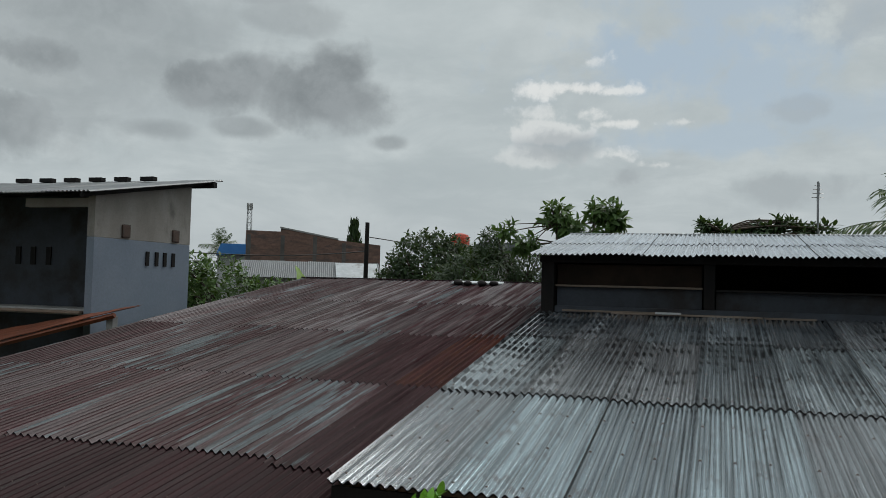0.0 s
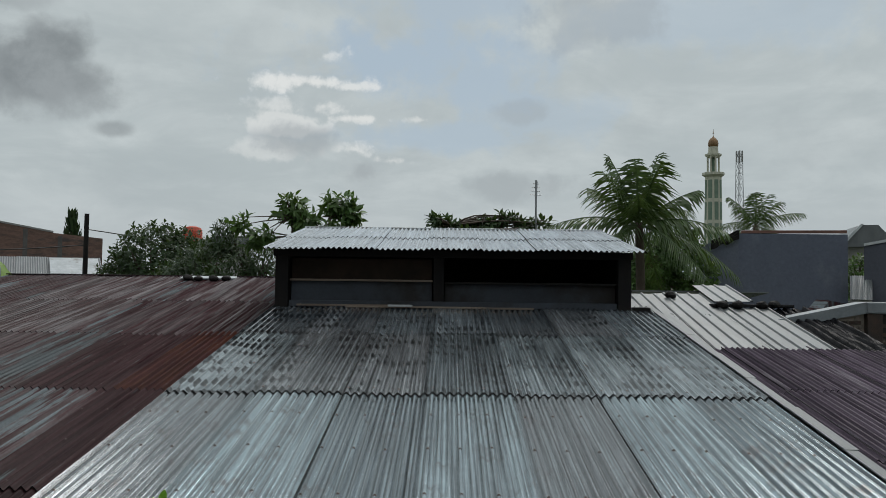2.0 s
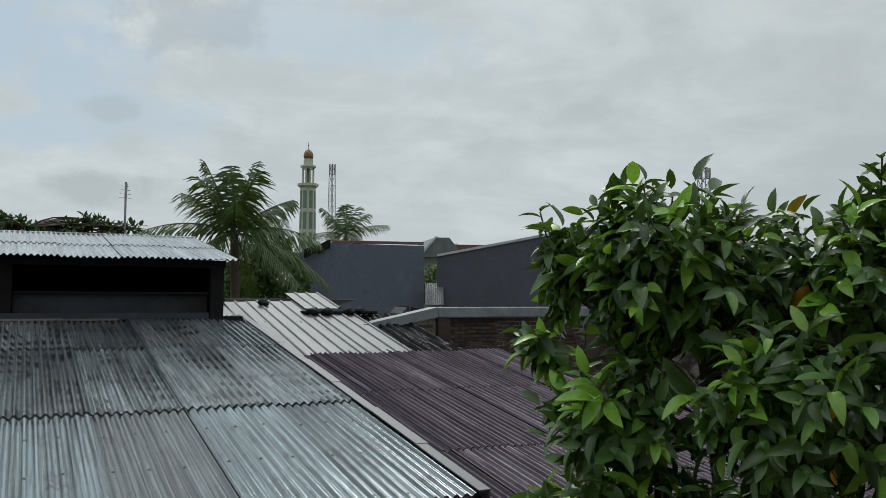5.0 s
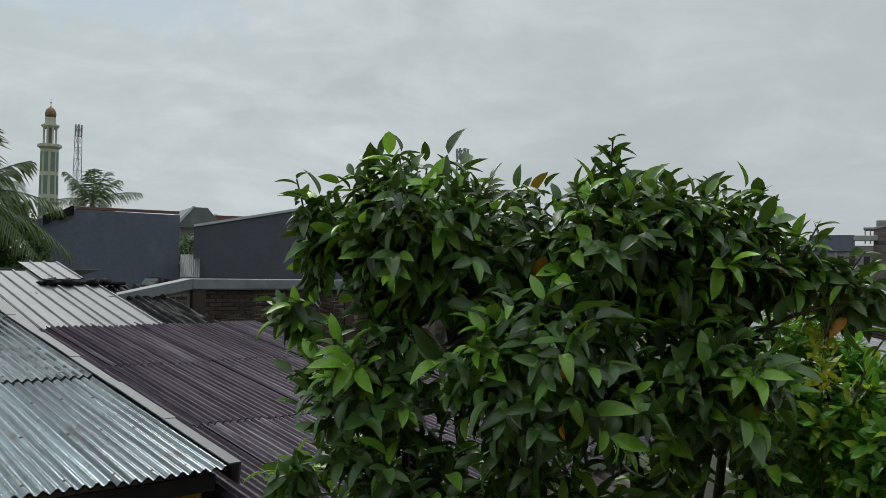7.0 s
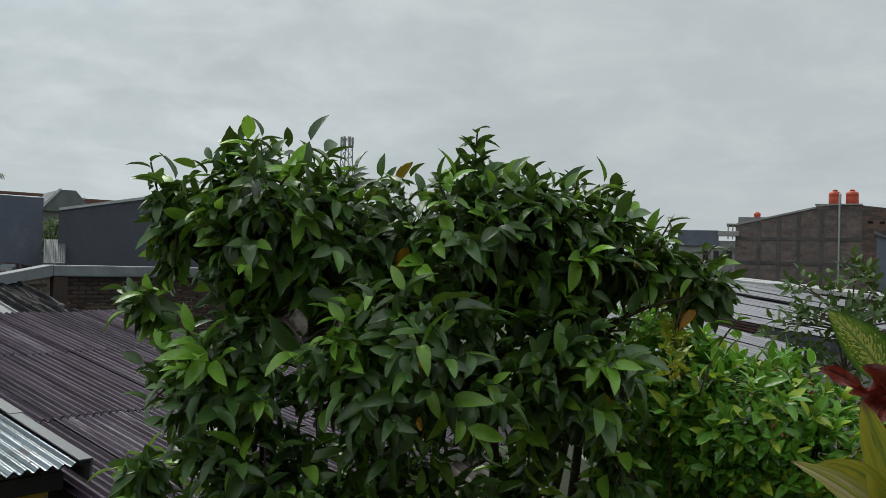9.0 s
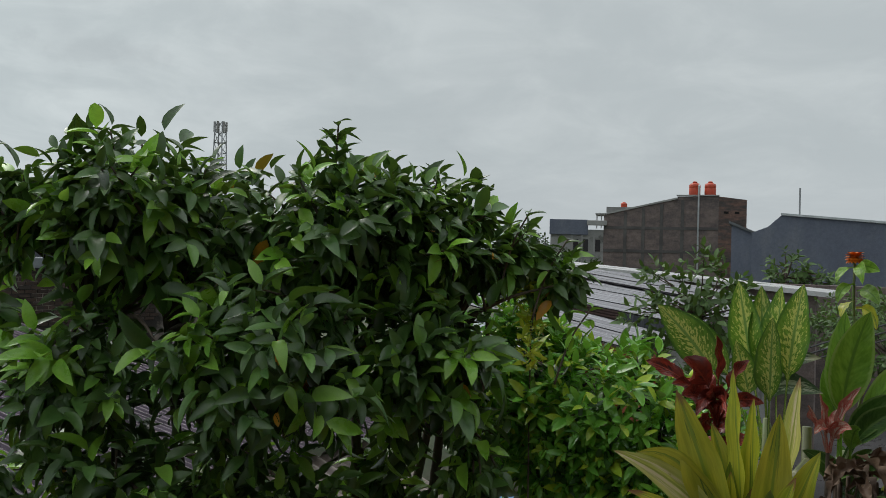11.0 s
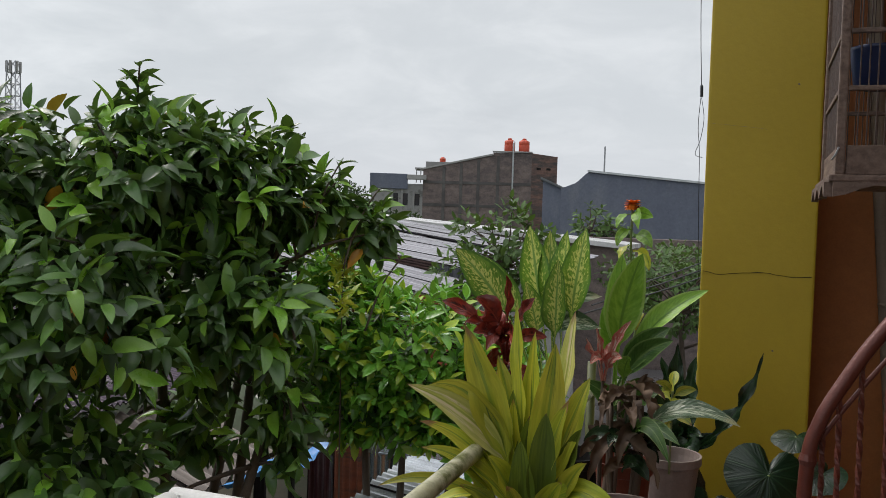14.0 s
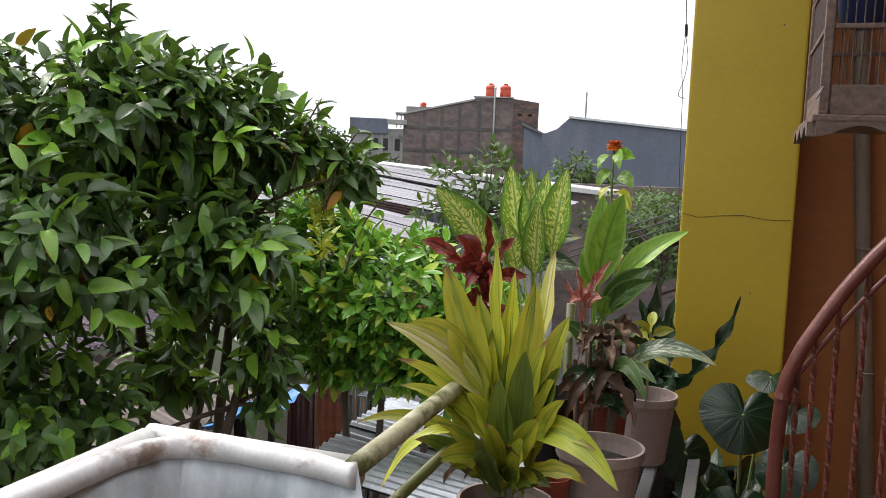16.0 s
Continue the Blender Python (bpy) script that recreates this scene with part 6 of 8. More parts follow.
for x in (-0.1, 0.35, 0.9):
    part("window", box(x, x + 0.22, -0.02, 0.0, 4.3, 4.85), GLASSDARK, annex)
    part("column", box(x - 0.1, x - 0.03, -0.1, -0.003, 3.5, 5.04), CEMENT, annex)
pitched = thing("grey_pitched_house", "blue-grey rendered house with a pitched roof", "house", facing(-95.2, 34))
part("front_wall", prism([(-0.6, 0), (0.9, 0), (0.9, 4.75), (0.1, 5.1), (-0.6, 5.4)], 0.2), NAVY, pitched)
part("roof_edge", prism([(-0.7, 5.42), (1.0, 4.72), (1.0, 4.79), (-0.7, 5.52)], 3.0), PALE, pitched, m=pose(0, -0.1, 0))
wide_wall = thing("wide_charcoal_wall", "wide charcoal rendered building with a sloping roofline", "building", facing(-97.1, 30, 0, -7))
part("front_wall", prism([(-0.9, 0), (4.3, 0), (4.3, 5.15), (0, 5.52), (-0.4, 5.15), (-0.9, 4.95)], 0.2), NAVY, wide_wall)
part("roof_edge", prism([(0, 5.53), (4.4, 5.15), (4.4, 5.22), (0, 5.60)], 0.4), FLASH, wide_wall, m=pose(0, -0.08, 0))
part("rear_wall", box(-0.9, 4.3, 5, 5.2, 0, 5), NAVYDARK, wide_wall)
thin = thing("thin_mast", "thin mast rising behind the wide wall", "mast", Matrix.Translation(seen_from(-98.15, 31)))
part("mast", tube([(0, 0, 0), (0, 0, 6.5)], 0.03, 6), STEEL, thin)
low_wall = thing("mossy_boundary_wall", "dark mossy boundary wall", "wall", facing(-98.5, 23))
part("wall_body", box(-2.2, 3.2, 0, 0.2, 0, 3.45, 0.02), BLOCK, low_wall)
lane = tagged(part("road", box(-3.0, 3.0, -2.0, 26, 0.004, 0.03, m=facing(-103.5, 5.5)), ROAD), "wet grey asphalt lane between the houses", "road", kind="structure")
cables = thing("lane_cables", "sagging black cables crossing above the lane", "cable")
for k in range(3):
    a, b = seen_from(-97 - k, 9, 0, 2.9 + 0.12 * k), seen_from(-112, 14, 0, 4.2 + 0.15 * k)
    part("cable", tube(arc_points([a, a.lerp(b, 0.5) - Vector((0, 0, 0.2)), b], 8), 0.009, 5), WIRE, cables)


# ---- the balcony and the house it belongs to ----
def setting(name, bm, material, label, category, m=None):
    return tagged(part(name, bm, material, None, "", m), label, category, kind="structure")


# unseen floor kept dark so that less light bounces up to the plants
setting("floor_balcony", box(-4.0, 5.6, -9.0, -3.72, 2.32, 2.48, 0.01), CEMENTDARK, "dark cement balcony floor, unseen, toned to cut bounced light", "floor", at(0, 0))
# house body behind the viewer, added unseen to hold back light from the rear
setting("wall_south", box(-4.0, 5.9, -9.15, -6.7, 0, 6.2), ORANGE, "unseen orange-brown house wall that blocks the rear sky", "wall", at(0, 0))
setting("wall_lower", box(-4.0, 5.6, -6.69, -4.2, 0, 2.315), ORANGE, "orange-brown lower house wall", "wall", at(0, 0))
setting("wall_east", box(5.46, 5.6, -6.69, -4.72, 2.485, 5.19), ORANGE, "orange-brown painted wall behind the stair", "wall", at(0, 0))
# added out of view; its edge is set by what it should shade
setting("ceiling", box(-4.4, 5.9, -6.69, -4.85, 5.2, 5.34, 0.01), CEMENT, "plain cement ceiling, unseen, added to shade the balcony", "ceiling", at(0, 0))
setting("column_yellow", box(5.16, 5.455, -4.77, -4.44, 0, 5.195, 0.008), YELLOW, "mustard yellow painted square column with fine cracks", "column", at(0, 0))
crng = random.Random(2)
crack = tagged(new("wall_crack"), "thin dark crack across the yellow paint", "crack", kind="structure")
crack.matrix_world = at(0, 0)
pts = [(5.159, -4.445 - 0.315 * k / 16, 3.752 - 0.005 * math.sin(k * 0.55) + crng.uniform(-0.0022, 0.0022)) for k in range(17)]
part("crack_line", tube(pts, [0.0006 + 0.0005 * crng.random() for _ in pts], 5), NEARBLACK, crack)
pts = [(5.159, -4.445 - 0.17 * k / 8, 4.215 - 0.0025 * k + crng.uniform(-0.001, 0.001)) for k in range(9)]
part("crack_line", tube(pts, 0.0003, 4), TIMBER, crack)
for k, (y, z) in enumerate(((-4.70, 4.33), (-4.66, 3.52))):
    nail = thing("nail_hole", "small chipped nail hole in the yellow paint", "nail hole", at(5.158, y, z), "nail holes")
    part("chip", lathe([(0.0032, -0.002), (0.002, 0.002)], 8), TIMBER, nail, m=pose(0, 0, 0, 0, -90, 0))

railing = thing("balcony_railing", "chipped white pipe railing of the balcony", "railing", at(0, 0))
part("top_rail", tube([(-1.0, -3.77, 3.442), (3.45, -3.77, 3.442)], 0.019, 12), WHITEPIPE, railing, smooth=True)
part("top_rail", tube([(3.47, -3.76, 3.442), (3.47, -4.12, 3.442)], 0.019, 12), WHITEPIPE, railing, smooth=True)
part("mossy_rail", tube([(3.43, -4.13, 3.460), (4.16, -4.13, 3.466)], 0.016, 12), MOSSPIPE, railing, "white pipe rail green with moss", smooth=True)
for x in (4.15, 5.05):
    part("post", tube([(x, -4.13, 2.48), (x, -4.13, 3.455)], 0.014, 10), MOSSPIPE, railing, smooth=True)
for x in (0.5, 1.6, 2.7, 3.46):
    part("post", tube([(x, -3.77, 2.48), (x, -3.77, 3.455)], 0.014, 10), WHITEPIPE, railing, smooth=True)
for z in (3.36, 2.95):
    part("lower_rail", tube([(3.48, -4.135, z), (5.1, -4.135, z)], 0.010, 8), MOSSPIPE, railing, smooth=True)

HEM = surface("stained_white_hem", (0.60, 0.61, 0.60), (0.50, 0.51, 0.50), 5, (0.4, 0.6), 0, 0.1, 30, stain=(0.25, 0.19, 0.15), stain_scale=8, stain_at=(0.62, 0.74))
banner = thing("vinyl_sheet", "soiled white vinyl sheet tied over the balcony rail", "sheet", at(0, 0))
line = arc_points([(1.2, -3.80, 0), (2.2, -3.795, 0), (3.1, -3.80, 0), (3.36, -3.815, 0), (3.435, -3.88, 0), (3.44, -4.02, 0), (3.425, -4.14, 0)], 9)
verts, faces, depth = [], [], 15
for layer in (0.0, 0.003):
    for i, p in enumerate(line):
        for j in range(depth):
            t = j / (depth - 1)
            wave = 0.030 * math.sin(i * 0.8 + noise.noise((i * 0.1, 0, 0)) * 4) * (0.15 + t) + 0.03 * noise.noise((i * 0.21, t * 3, 2)) * (0.3 + t)
            pleat = 0.010 * abs(math.sin(i * 1.9 + noise.noise((i * 0.3, 4, 0)) * 3)) * t ** 0.5
            if j == 0:
                verts.append((p.x + 0.014, p.y + 0.016, 3.450 + layer))
            elif j == 1:
                verts.append((p.x + 0.004, p.y + 0.004, 3.458 + layer + 0.002 * noise.noise((i * 0.4, 0, 0))))
            else:
                verts.append((p.x - 0.012 - layer + wave * 0.7 - pleat, p.y - 0.012 - layer - wave - pleat, 3.449 - 0.62 * t ** 1.15))
size = len(line) * depth
for i in range(len(line) - 1):
    for j in range(depth - 1):
        a = i * depth + j
        faces += [(a, a + depth, a + depth + 1, a + 1), (size + a, size + a + 1, size + a + depth + 1, size + a + depth)]
raw("sheet", verts, faces, CLOTH, banner, smooth=True)
part("hem", tube([(p.x + 0.004, p.y + 0.004, 3.449 + 0.003 * noise.noise((k * 0.3, 0, 0))) for k, p in enumerate(line)], [0.019 + 0.004 * noise.noise((k * 0.25, 5, 0)) for k in range(len(line))], 9), HEM, banner, "rolled whiter hem over the rail", smooth=True)
# plant rack
rack = thing("plant_rack", "low metal rack carrying potted plants", "rack", at(0, 0))
for x in (3.72, 4.28, 4.82):
    for y in (-4.56, -4.17):
        part("leg", box(x, x + 0.025, y, y + 0.025, 2.48, 3.125, 0.003), WHITEPIPE, rack)
for y in (-4.56, -4.46, -4.36, -4.26, -4.165):
    part("slat", box(3.70, 4.86, y, y + 0.03, 3.127, 3.142, 0.003), STEEL, rack)
for x in (3.70, 4.84):
    part("end_bar", box(x, x + 0.02, -4.57, -4.13, 3.10, 3.125, 0.003), STEEL, rack)


def pot(label, x, y, z, r, h, material, group="plant pots"):
    p = thing("plant_pot", label, "pot", at(x, y, z), group)
    body = part("pot_body", lathe([(r * 0.68, 0), (r * 0.72, 0.004), (r * 0.92, h * 0.86), (r * 0.98, h * 0.87), (r, h * 0.89), (r, h), (r * 0.93, h), (r * 0.91, h * 0.9), (r * 0.6, h * 0.3)], 28), material, p, smooth=False)
    bm = lathe([(r * 0.9, h * 0.78), (r * 0.55, h * 0.83), (r * 0.1, h * 0.84)], 18)
    for v in bm.verts:
        v.co.z += 0.006 * noise.noise(v.co * 60)
    part("soil", bm, SOIL, body)
    return p


pot("large pinkish-white plastic pot of dark soil", 4.10, -4.375, 3.143, 0.090, 0.18, POTWHITE)
pot("small terracotta-red plastic pot", 4.36, -4.335, 3.143, 0.068, 0.205, POTRED)
pot("white plastic pot behind the red one", 4.58, -4.42, 3.143, 0.078, 0.175, POTWHITE)
pot("grimy white pot under the yellow-green plant", 3.86, -4.24, 3.143, 0.09, 0.13, POTWHITE)
pot("small round clay-brown pot", 4.02, -4.29, 3.143, 0.042, 0.13, POTRED)
pot("black pot half hidden by leaves", 4.42, -4.20, 3.143, 0.075, 0.19, NEARBLACK)


def plant_leaf(kind, length, width, curl, fold=0.3, wave=0.0, rows=10, point=0.85, stem=0.0):
    """A leaf mesh with two sides; stem: the share of its length that is a thin stalk."""
    verts, faces = leaf_data(length, width, curl, fold, rows, point, wave)
    if stem:
        for v in verts:
            t = v[1] / length
            u = max(0.0, (t - stem) / (1 - stem))
            full = math.sin(math.pi * min(0.999, t) ** point) ** 0.8 if t > 0 else 1.0
            v[0] *= max(0.06, math.sin(math.pi * u ** 0.85) ** 0.75) / max(0.06, full) if 0 < t < 1 else 1.0
    verts = np.vstack([verts, verts - np.array((0, 0, 0.0012))])
    k = len(verts) // 2
    faces = faces + [tuple(k + i for i in f[::-1]) for f in faces]
    data = bpy.data.meshes.new("leaf")
    data.from_pydata(verts.tolist(), [], faces)
    data.materials.append(kind)
    data.shade_smooth()
    return data


TI = leaf_surface("yellow_green_streaked_leaf", (0.66, 0.60, 0.06), (0.42, 0.48, 0.04), (0.25, 0.34, 0.04), None, (0.12, 0.20, 0.03), (0.56, 0.70), (9.0, 0.8), (0.28, 0.15, 0.06), 0.30, 0.20, 0.45, 2.2, 0.30)
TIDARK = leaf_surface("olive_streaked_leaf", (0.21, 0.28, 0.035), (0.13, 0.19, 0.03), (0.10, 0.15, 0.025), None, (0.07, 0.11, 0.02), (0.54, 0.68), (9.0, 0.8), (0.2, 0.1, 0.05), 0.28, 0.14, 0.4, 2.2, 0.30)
TIPALE = leaf_surface("pale_faded_leaf", (0.66, 0.62, 0.20), (0.52, 0.53, 0.10), (0.32, 0.36, 0.06), None, (0.70, 0.60, 0.36), (0.50, 0.64), (6.0, 0.8), (0.30, 0.17, 0.09), 0.36, 0.22, 0.25, 2.2, 0.25)
DUMB = leaf_surface("cream_mottled_leaf", (0.17, 0.34, 0.045), (0.25, 0.43, 0.055), (0.22, 0.38, 0.08), (0.10, 0.22, 0.035), (0.66, 0.70, 0.18), (0.49, 0.57), (11.0, 2.6), None, 0.26, 0.18, 0.3, 10.0, 0.5)
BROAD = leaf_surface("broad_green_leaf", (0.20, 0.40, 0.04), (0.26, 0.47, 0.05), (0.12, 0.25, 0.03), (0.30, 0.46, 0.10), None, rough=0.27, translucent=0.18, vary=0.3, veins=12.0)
# darker copy of BROAD, with shade painted into the leaf colour
BROADDARK = leaf_surface("green_leaf_shade_in_colour", (0.055, 0.13, 0.025), (0.08, 0.17, 0.03), (0.13, 0.22, 0.05), (0.16, 0.26, 0.07), None, rough=0.25, translucent=0.1, vary=0.3, veins=12.0)
CROTON = leaf_surface("dark_red_leaf", (0.44, 0.06, 0.035), (0.17, 0.024, 0.018), (0.36, 0.07, 0.04), None, (0.045, 0.012, 0.012), (0.55, 0.68), (4.0, 0.8), None, 0.28, 0.12, 0.5, 8.0, 0.5)
PINK = leaf_surface("pink_and_red_leaf", (0.58, 0.26, 0.20), (0.46, 0.045, 0.03), (0.45, 0.07, 0.05), None, (0.55, 0.44, 0.36), (0.48, 0.58), (4.0, 0.6), (0.12, 0.07, 0.05), 0.35, 0.12, 0.35, 8.0, 0.4)
GLOSSY = leaf_surface("dark_wavy_leaf", (0.014, 0.040, 0.013), (0.022, 0.058, 0.017), (0.03, 0.07, 0.02), None, None, rough=0.22, translucent=0.04, vary=0.4, veins=14.0, shine=0.5)
SILVER = leaf_surface("silvery_green_leaf", (0.085, 0.15, 0.06), (0.05, 0.10, 0.035), (0.10, 0.15, 0.06), None, (0.42, 0.47, 0.32), (0.47, 0.60), (6.0, 0.7), (0.3, 0.3, 0.16), 0.3, 0.1, 0.3, 9.0, 0.5)
HEART = leaf_surface("dark_veined_heart_leaf", (0.006, 0.026, 0.009), (0.010, 0.035, 0.012), (0.024, 0.06, 0.022), None, None, rough=0.33, translucent=0.02, vary=0.3, veins=0.6, relief=0.6, shine=0.4)
DEAD = surface("withered_brown_leaf", (0.085, 0.048, 0.028), (0.17, 0.11, 0.065), 9, (0.6, 0.8), 0, 0.4, 40, (3, 1, 1), vary=0.7)
STEM = surface("pale_green_stem", (0.16, 0.24, 0.07), (0.20, 0.20, 0.10), 9, (0.4, 0.6), 0, 0.1)
DRYSTEM = surface("dry_brown_stalk", (0.17, 0.115, 0.08), (0.10, 0.07, 0.05), 9, (0.6, 0.8), 0, 0.3, 60, (4, 4, 0.5), vary=0.5)
PETAL = surface("orange_petal", (0.86, 0.27, 0.02), (0.76, 0.20, 0.015), 9, (0.5, 0.7), 0, 0.1, vary=0.4)


def potted(name, label, x, y, z, turn=0.0):
    return thing(name, label, "plant", at(x, y, z, turn))


def blade(plant, kind, row, rng, fold=0.35, wave=0.0, face=(-1.0, 0.15, 0.45), blunt=0.75, twist=0.35, nod=0.0, name="leaf", scallop=0.0, broad=1.0):
    """One leaf grown from its foot to its tip. row: foot, tip, width, arch and the share of it that is a stalk."""
    foot, tip, width, arch, stalk = Vector(row[0:3]), Vector(row[3:6]), row[6] * broad, row[7], row[8]
    span = (tip - foot).length
    lift = Vector((0, 0, 1)) - (tip - foot).normalized() * (tip - foot).normalized().z
    bend = (lift.normalized() if lift.length > 0.2 else Vector((0.5, 0.5, 0))) * arch * span * 2
    mid = (foot + tip) / 2 + bend + Vector((rng.uniform(-1, 1), rng.uniform(-1, 1), 0)) * span * 0.03
    look_to = Vector(face) + Vector((rng.uniform(-twist, twist), rng.uniform(-twist * 1.6, twist * 1.6), rng.uniform(-twist, twist)))
    rows, cols, phase = 22, 7, rng.uniform(0, 6.28)
    verts, faces, uvs = [], [], []
    for j in range(rows + 1):
        t = j / rows
        p = foot * (1 - t) ** 2 + mid * 2 * t * (1 - t) + tip * t * t
        way = ((mid - foot) * (1 - t) + (tip - mid) * t).normalized()
        p = p + Vector((0, 0, -nod * span * max(0.0, t - 0.75) ** 2 * 6))
        side = way.cross(look_to).normalized()
        up = side.cross(way)
        u = max(0.0, (t - stalk) / (1 - stalk))
        half = max(0.0028 * (1 - 0.5 * t), width / 2 * math.sin(math.pi * u ** blunt) ** 0.75) if t < 1 else 0.0004
        closed = fold * (1.3 - 0.6 * u)
        for i in range(cols):
            s = 2 * i / (cols - 1) - 1
            ripple = wave * half * math.sin(t * 26 + phase + (1.4 if s > 0 else 0)) * abs(s) ** 1.5 + 0.06 * half * math.sin(t * 11 + phase) * s
            lobe = 1.0 + scallop * math.sin(t * 24 + phase) if s < 0 else 1.0 - scallop * 0.3
            verts.append(p + side * s * half * lobe + up * (closed * half * abs(s) ** 1.3 + ripple))
            uvs.append(((s + 1) / 2, u if u > 0 else 0.0))
    for j in range(rows):
        for i in range(cols - 1):
            a = j * cols + i
            faces.append((a, a + 1, a + 1 + cols, a + cols))
    data = bpy.data.meshes.new(name)
    data.from_pydata(verts, [], faces)
    layer = data.uv_layers.new(name="blade")
    for loop in data.loops:
        layer.data[loop.index].uv = uvs[loop.vertex_index]
    data.materials.append(kind)
    data.shade_smooth()
    return from_mesh(name, data, plant)


def set_leaf(plant, data, base, bearing, lift, roll=0.0, size=1.0):
    """A ready-made leaf at base, pointing at a bearing (degrees from +x) and lifted."""
    b, l = radians(bearing), radians(lift)
    way = Vector((math.cos(b) * math.cos(l), math.sin(b) * math.cos(l), math.sin(l)))
    from_mesh("leaf", data, plant, aim(Vector(base), way, (0, 0, 1) if abs(lift) < 88 else (1, 0, 0), size) @ pose(0, 0, 0, 0, roll, 0))


prng = random.Random(17)
ti = potted("yellow_green_plant", "clump of long yellow-green streaked leaves with brown tips", 3.90, -4.22, 3.25)
TI_ROWS = (
    (0.000, -0.007, 0.046, -0.040, 0.114, 0.449, 0.064, 0.03, 0.40),
    (0.000, -0.007, 0.046, -0.060, 0.177, 0.379, 0.051, 0.13, 0.40),
    (0.000, -0.007, 0.046, -0.080, 0.211, 0.338, 0.045, 0.17, 0.42),
    (0.000, -0.007, 0.046, 0.000, 0.165, 0.357, 0.041, 0.15, 0.45),
    (0.000, -0.007, 0.046, 0.020, 0.033, 0.491, 0.046, 0.00, 0.40),
    (0.000, -0.007, 0.046, 0.050, -0.072, 0.481, 0.046, -0.02, 0.48),
    (0.000, -0.007, 0.046, -0.050, -0.059, 0.431, 0.057, -0.01, 0.33),
    (0.000, -0.007, 0.046, -0.020, -0.117, 0.371, 0.052, 0.02, 0.36),
    (0.000, -0.007, 0.046, 0.040, 0.001, 0.438, 0.042, 0.00, 0.42),
    (0.000, -0.007, 0.046, 0.050, 0.076, 0.385, 0.040, 0.03, 0.45),
    (0.000, -0.007, 0.046, -0.060, -0.088, 0.334, 0.043, 0.02, 0.35),
)
TI_LOW_ROWS = (
    (0.000, -0.007, 0.046, -0.050, 0.196, 0.276, 0.030, 0.13, 0.35),
    (0.000, -0.007, 0.046, -0.080, 0.179, 0.234, 0.029, 0.13, 0.30),
    (0.000, -0.007, 0.046, -0.100, 0.255, 0.158, 0.025, 0.16, 0.25),
    (0.000, -0.007, 0.046, -0.120, 0.196, 0.044, 0.028, 0.42, 0.45),
    (0.000, -0.007, 0.046, -0.100, 0.096, 0.178, 0.040, 0.08, 0.25),
    (0.000, -0.007, 0.046, -0.100, 0.045, 0.238, 0.048, 0.04, 0.22),
    (0.000, -0.007, 0.046, -0.120, 0.003, 0.194, 0.032, 0.02, 0.20),
    (0.000, -0.007, 0.046, -0.100, -0.089, 0.208, 0.040, 0.02, 0.25),
    (0.000, -0.007, 0.046, -0.100, -0.189, 0.168, 0.025, 0.18, 0.20),
    (0.000, -0.007, 0.046, -0.120, -0.232, 0.112, 0.049, 0.35, 0.35),
    (0.000, -0.007, 0.046, -0.140, 0.085, 0.117, 0.045, 0.14, 0.20),
)
TI_MID_ROWS = (
    (0.000, 0.006, 0.031, -0.020, 0.163, 0.300, 0.044, 0.12, 0.35),
    (0.000, -0.008, 0.033, 0.030, 0.113, 0.341, 0.048, 0.05, 0.35),
    (0.000, 0.000, 0.021, -0.030, 0.031, 0.327, 0.044, 0.02, 0.30),
    (0.000, -0.027, 0.025, -0.080, -0.053, 0.324, 0.048, 0.00, 0.30),
    (0.000, -0.038, 0.027, -0.040, -0.109, 0.292, 0.046, 0.03, 0.30),
    (0.000, 0.011, 0.019, -0.070, 0.119, 0.219, 0.045, 0.10, 0.25),
    (0.000, -0.011, 0.012, -0.090, -0.012, 0.271, 0.046, 0.00, 0.20),
    (0.000, -0.044, 0.017, -0.080, -0.127, 0.243, 0.045, 0.06, 0.25),
    (0.000, 0.016, 0.007, -0.120, 0.131, 0.147, 0.038, 0.12, 0.20),
    (0.000, -0.006, -0.000, -0.140, 0.009, 0.171, 0.046, 0.03, 0.15),
    (0.000, -0.023, 0.003, -0.130, -0.068, 0.179, 0.047, 0.02, 0.15),
)
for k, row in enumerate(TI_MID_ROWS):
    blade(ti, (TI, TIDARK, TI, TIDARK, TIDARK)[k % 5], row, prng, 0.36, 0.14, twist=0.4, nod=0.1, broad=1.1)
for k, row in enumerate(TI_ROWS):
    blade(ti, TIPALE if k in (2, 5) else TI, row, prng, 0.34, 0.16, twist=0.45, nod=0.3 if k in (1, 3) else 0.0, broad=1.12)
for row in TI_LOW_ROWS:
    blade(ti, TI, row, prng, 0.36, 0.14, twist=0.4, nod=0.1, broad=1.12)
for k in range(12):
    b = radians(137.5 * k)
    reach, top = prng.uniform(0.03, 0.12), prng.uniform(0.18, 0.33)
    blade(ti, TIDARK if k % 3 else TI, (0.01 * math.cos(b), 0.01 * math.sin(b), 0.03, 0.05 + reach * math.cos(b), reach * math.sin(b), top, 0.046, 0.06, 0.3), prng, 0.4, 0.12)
for k in range(5):
    b = radians(100 + 57 * k)
    blade(ti, DEAD, (0.01 * math.cos(b), 0.01 * math.sin(b), 0.05, 0.11 * math.cos(b), 0.11 * math.sin(b), 0.02 + 0.05 * k, 0.022, 0.3, 0.2), prng, 1.2, 0.5, name="withered_leaf")
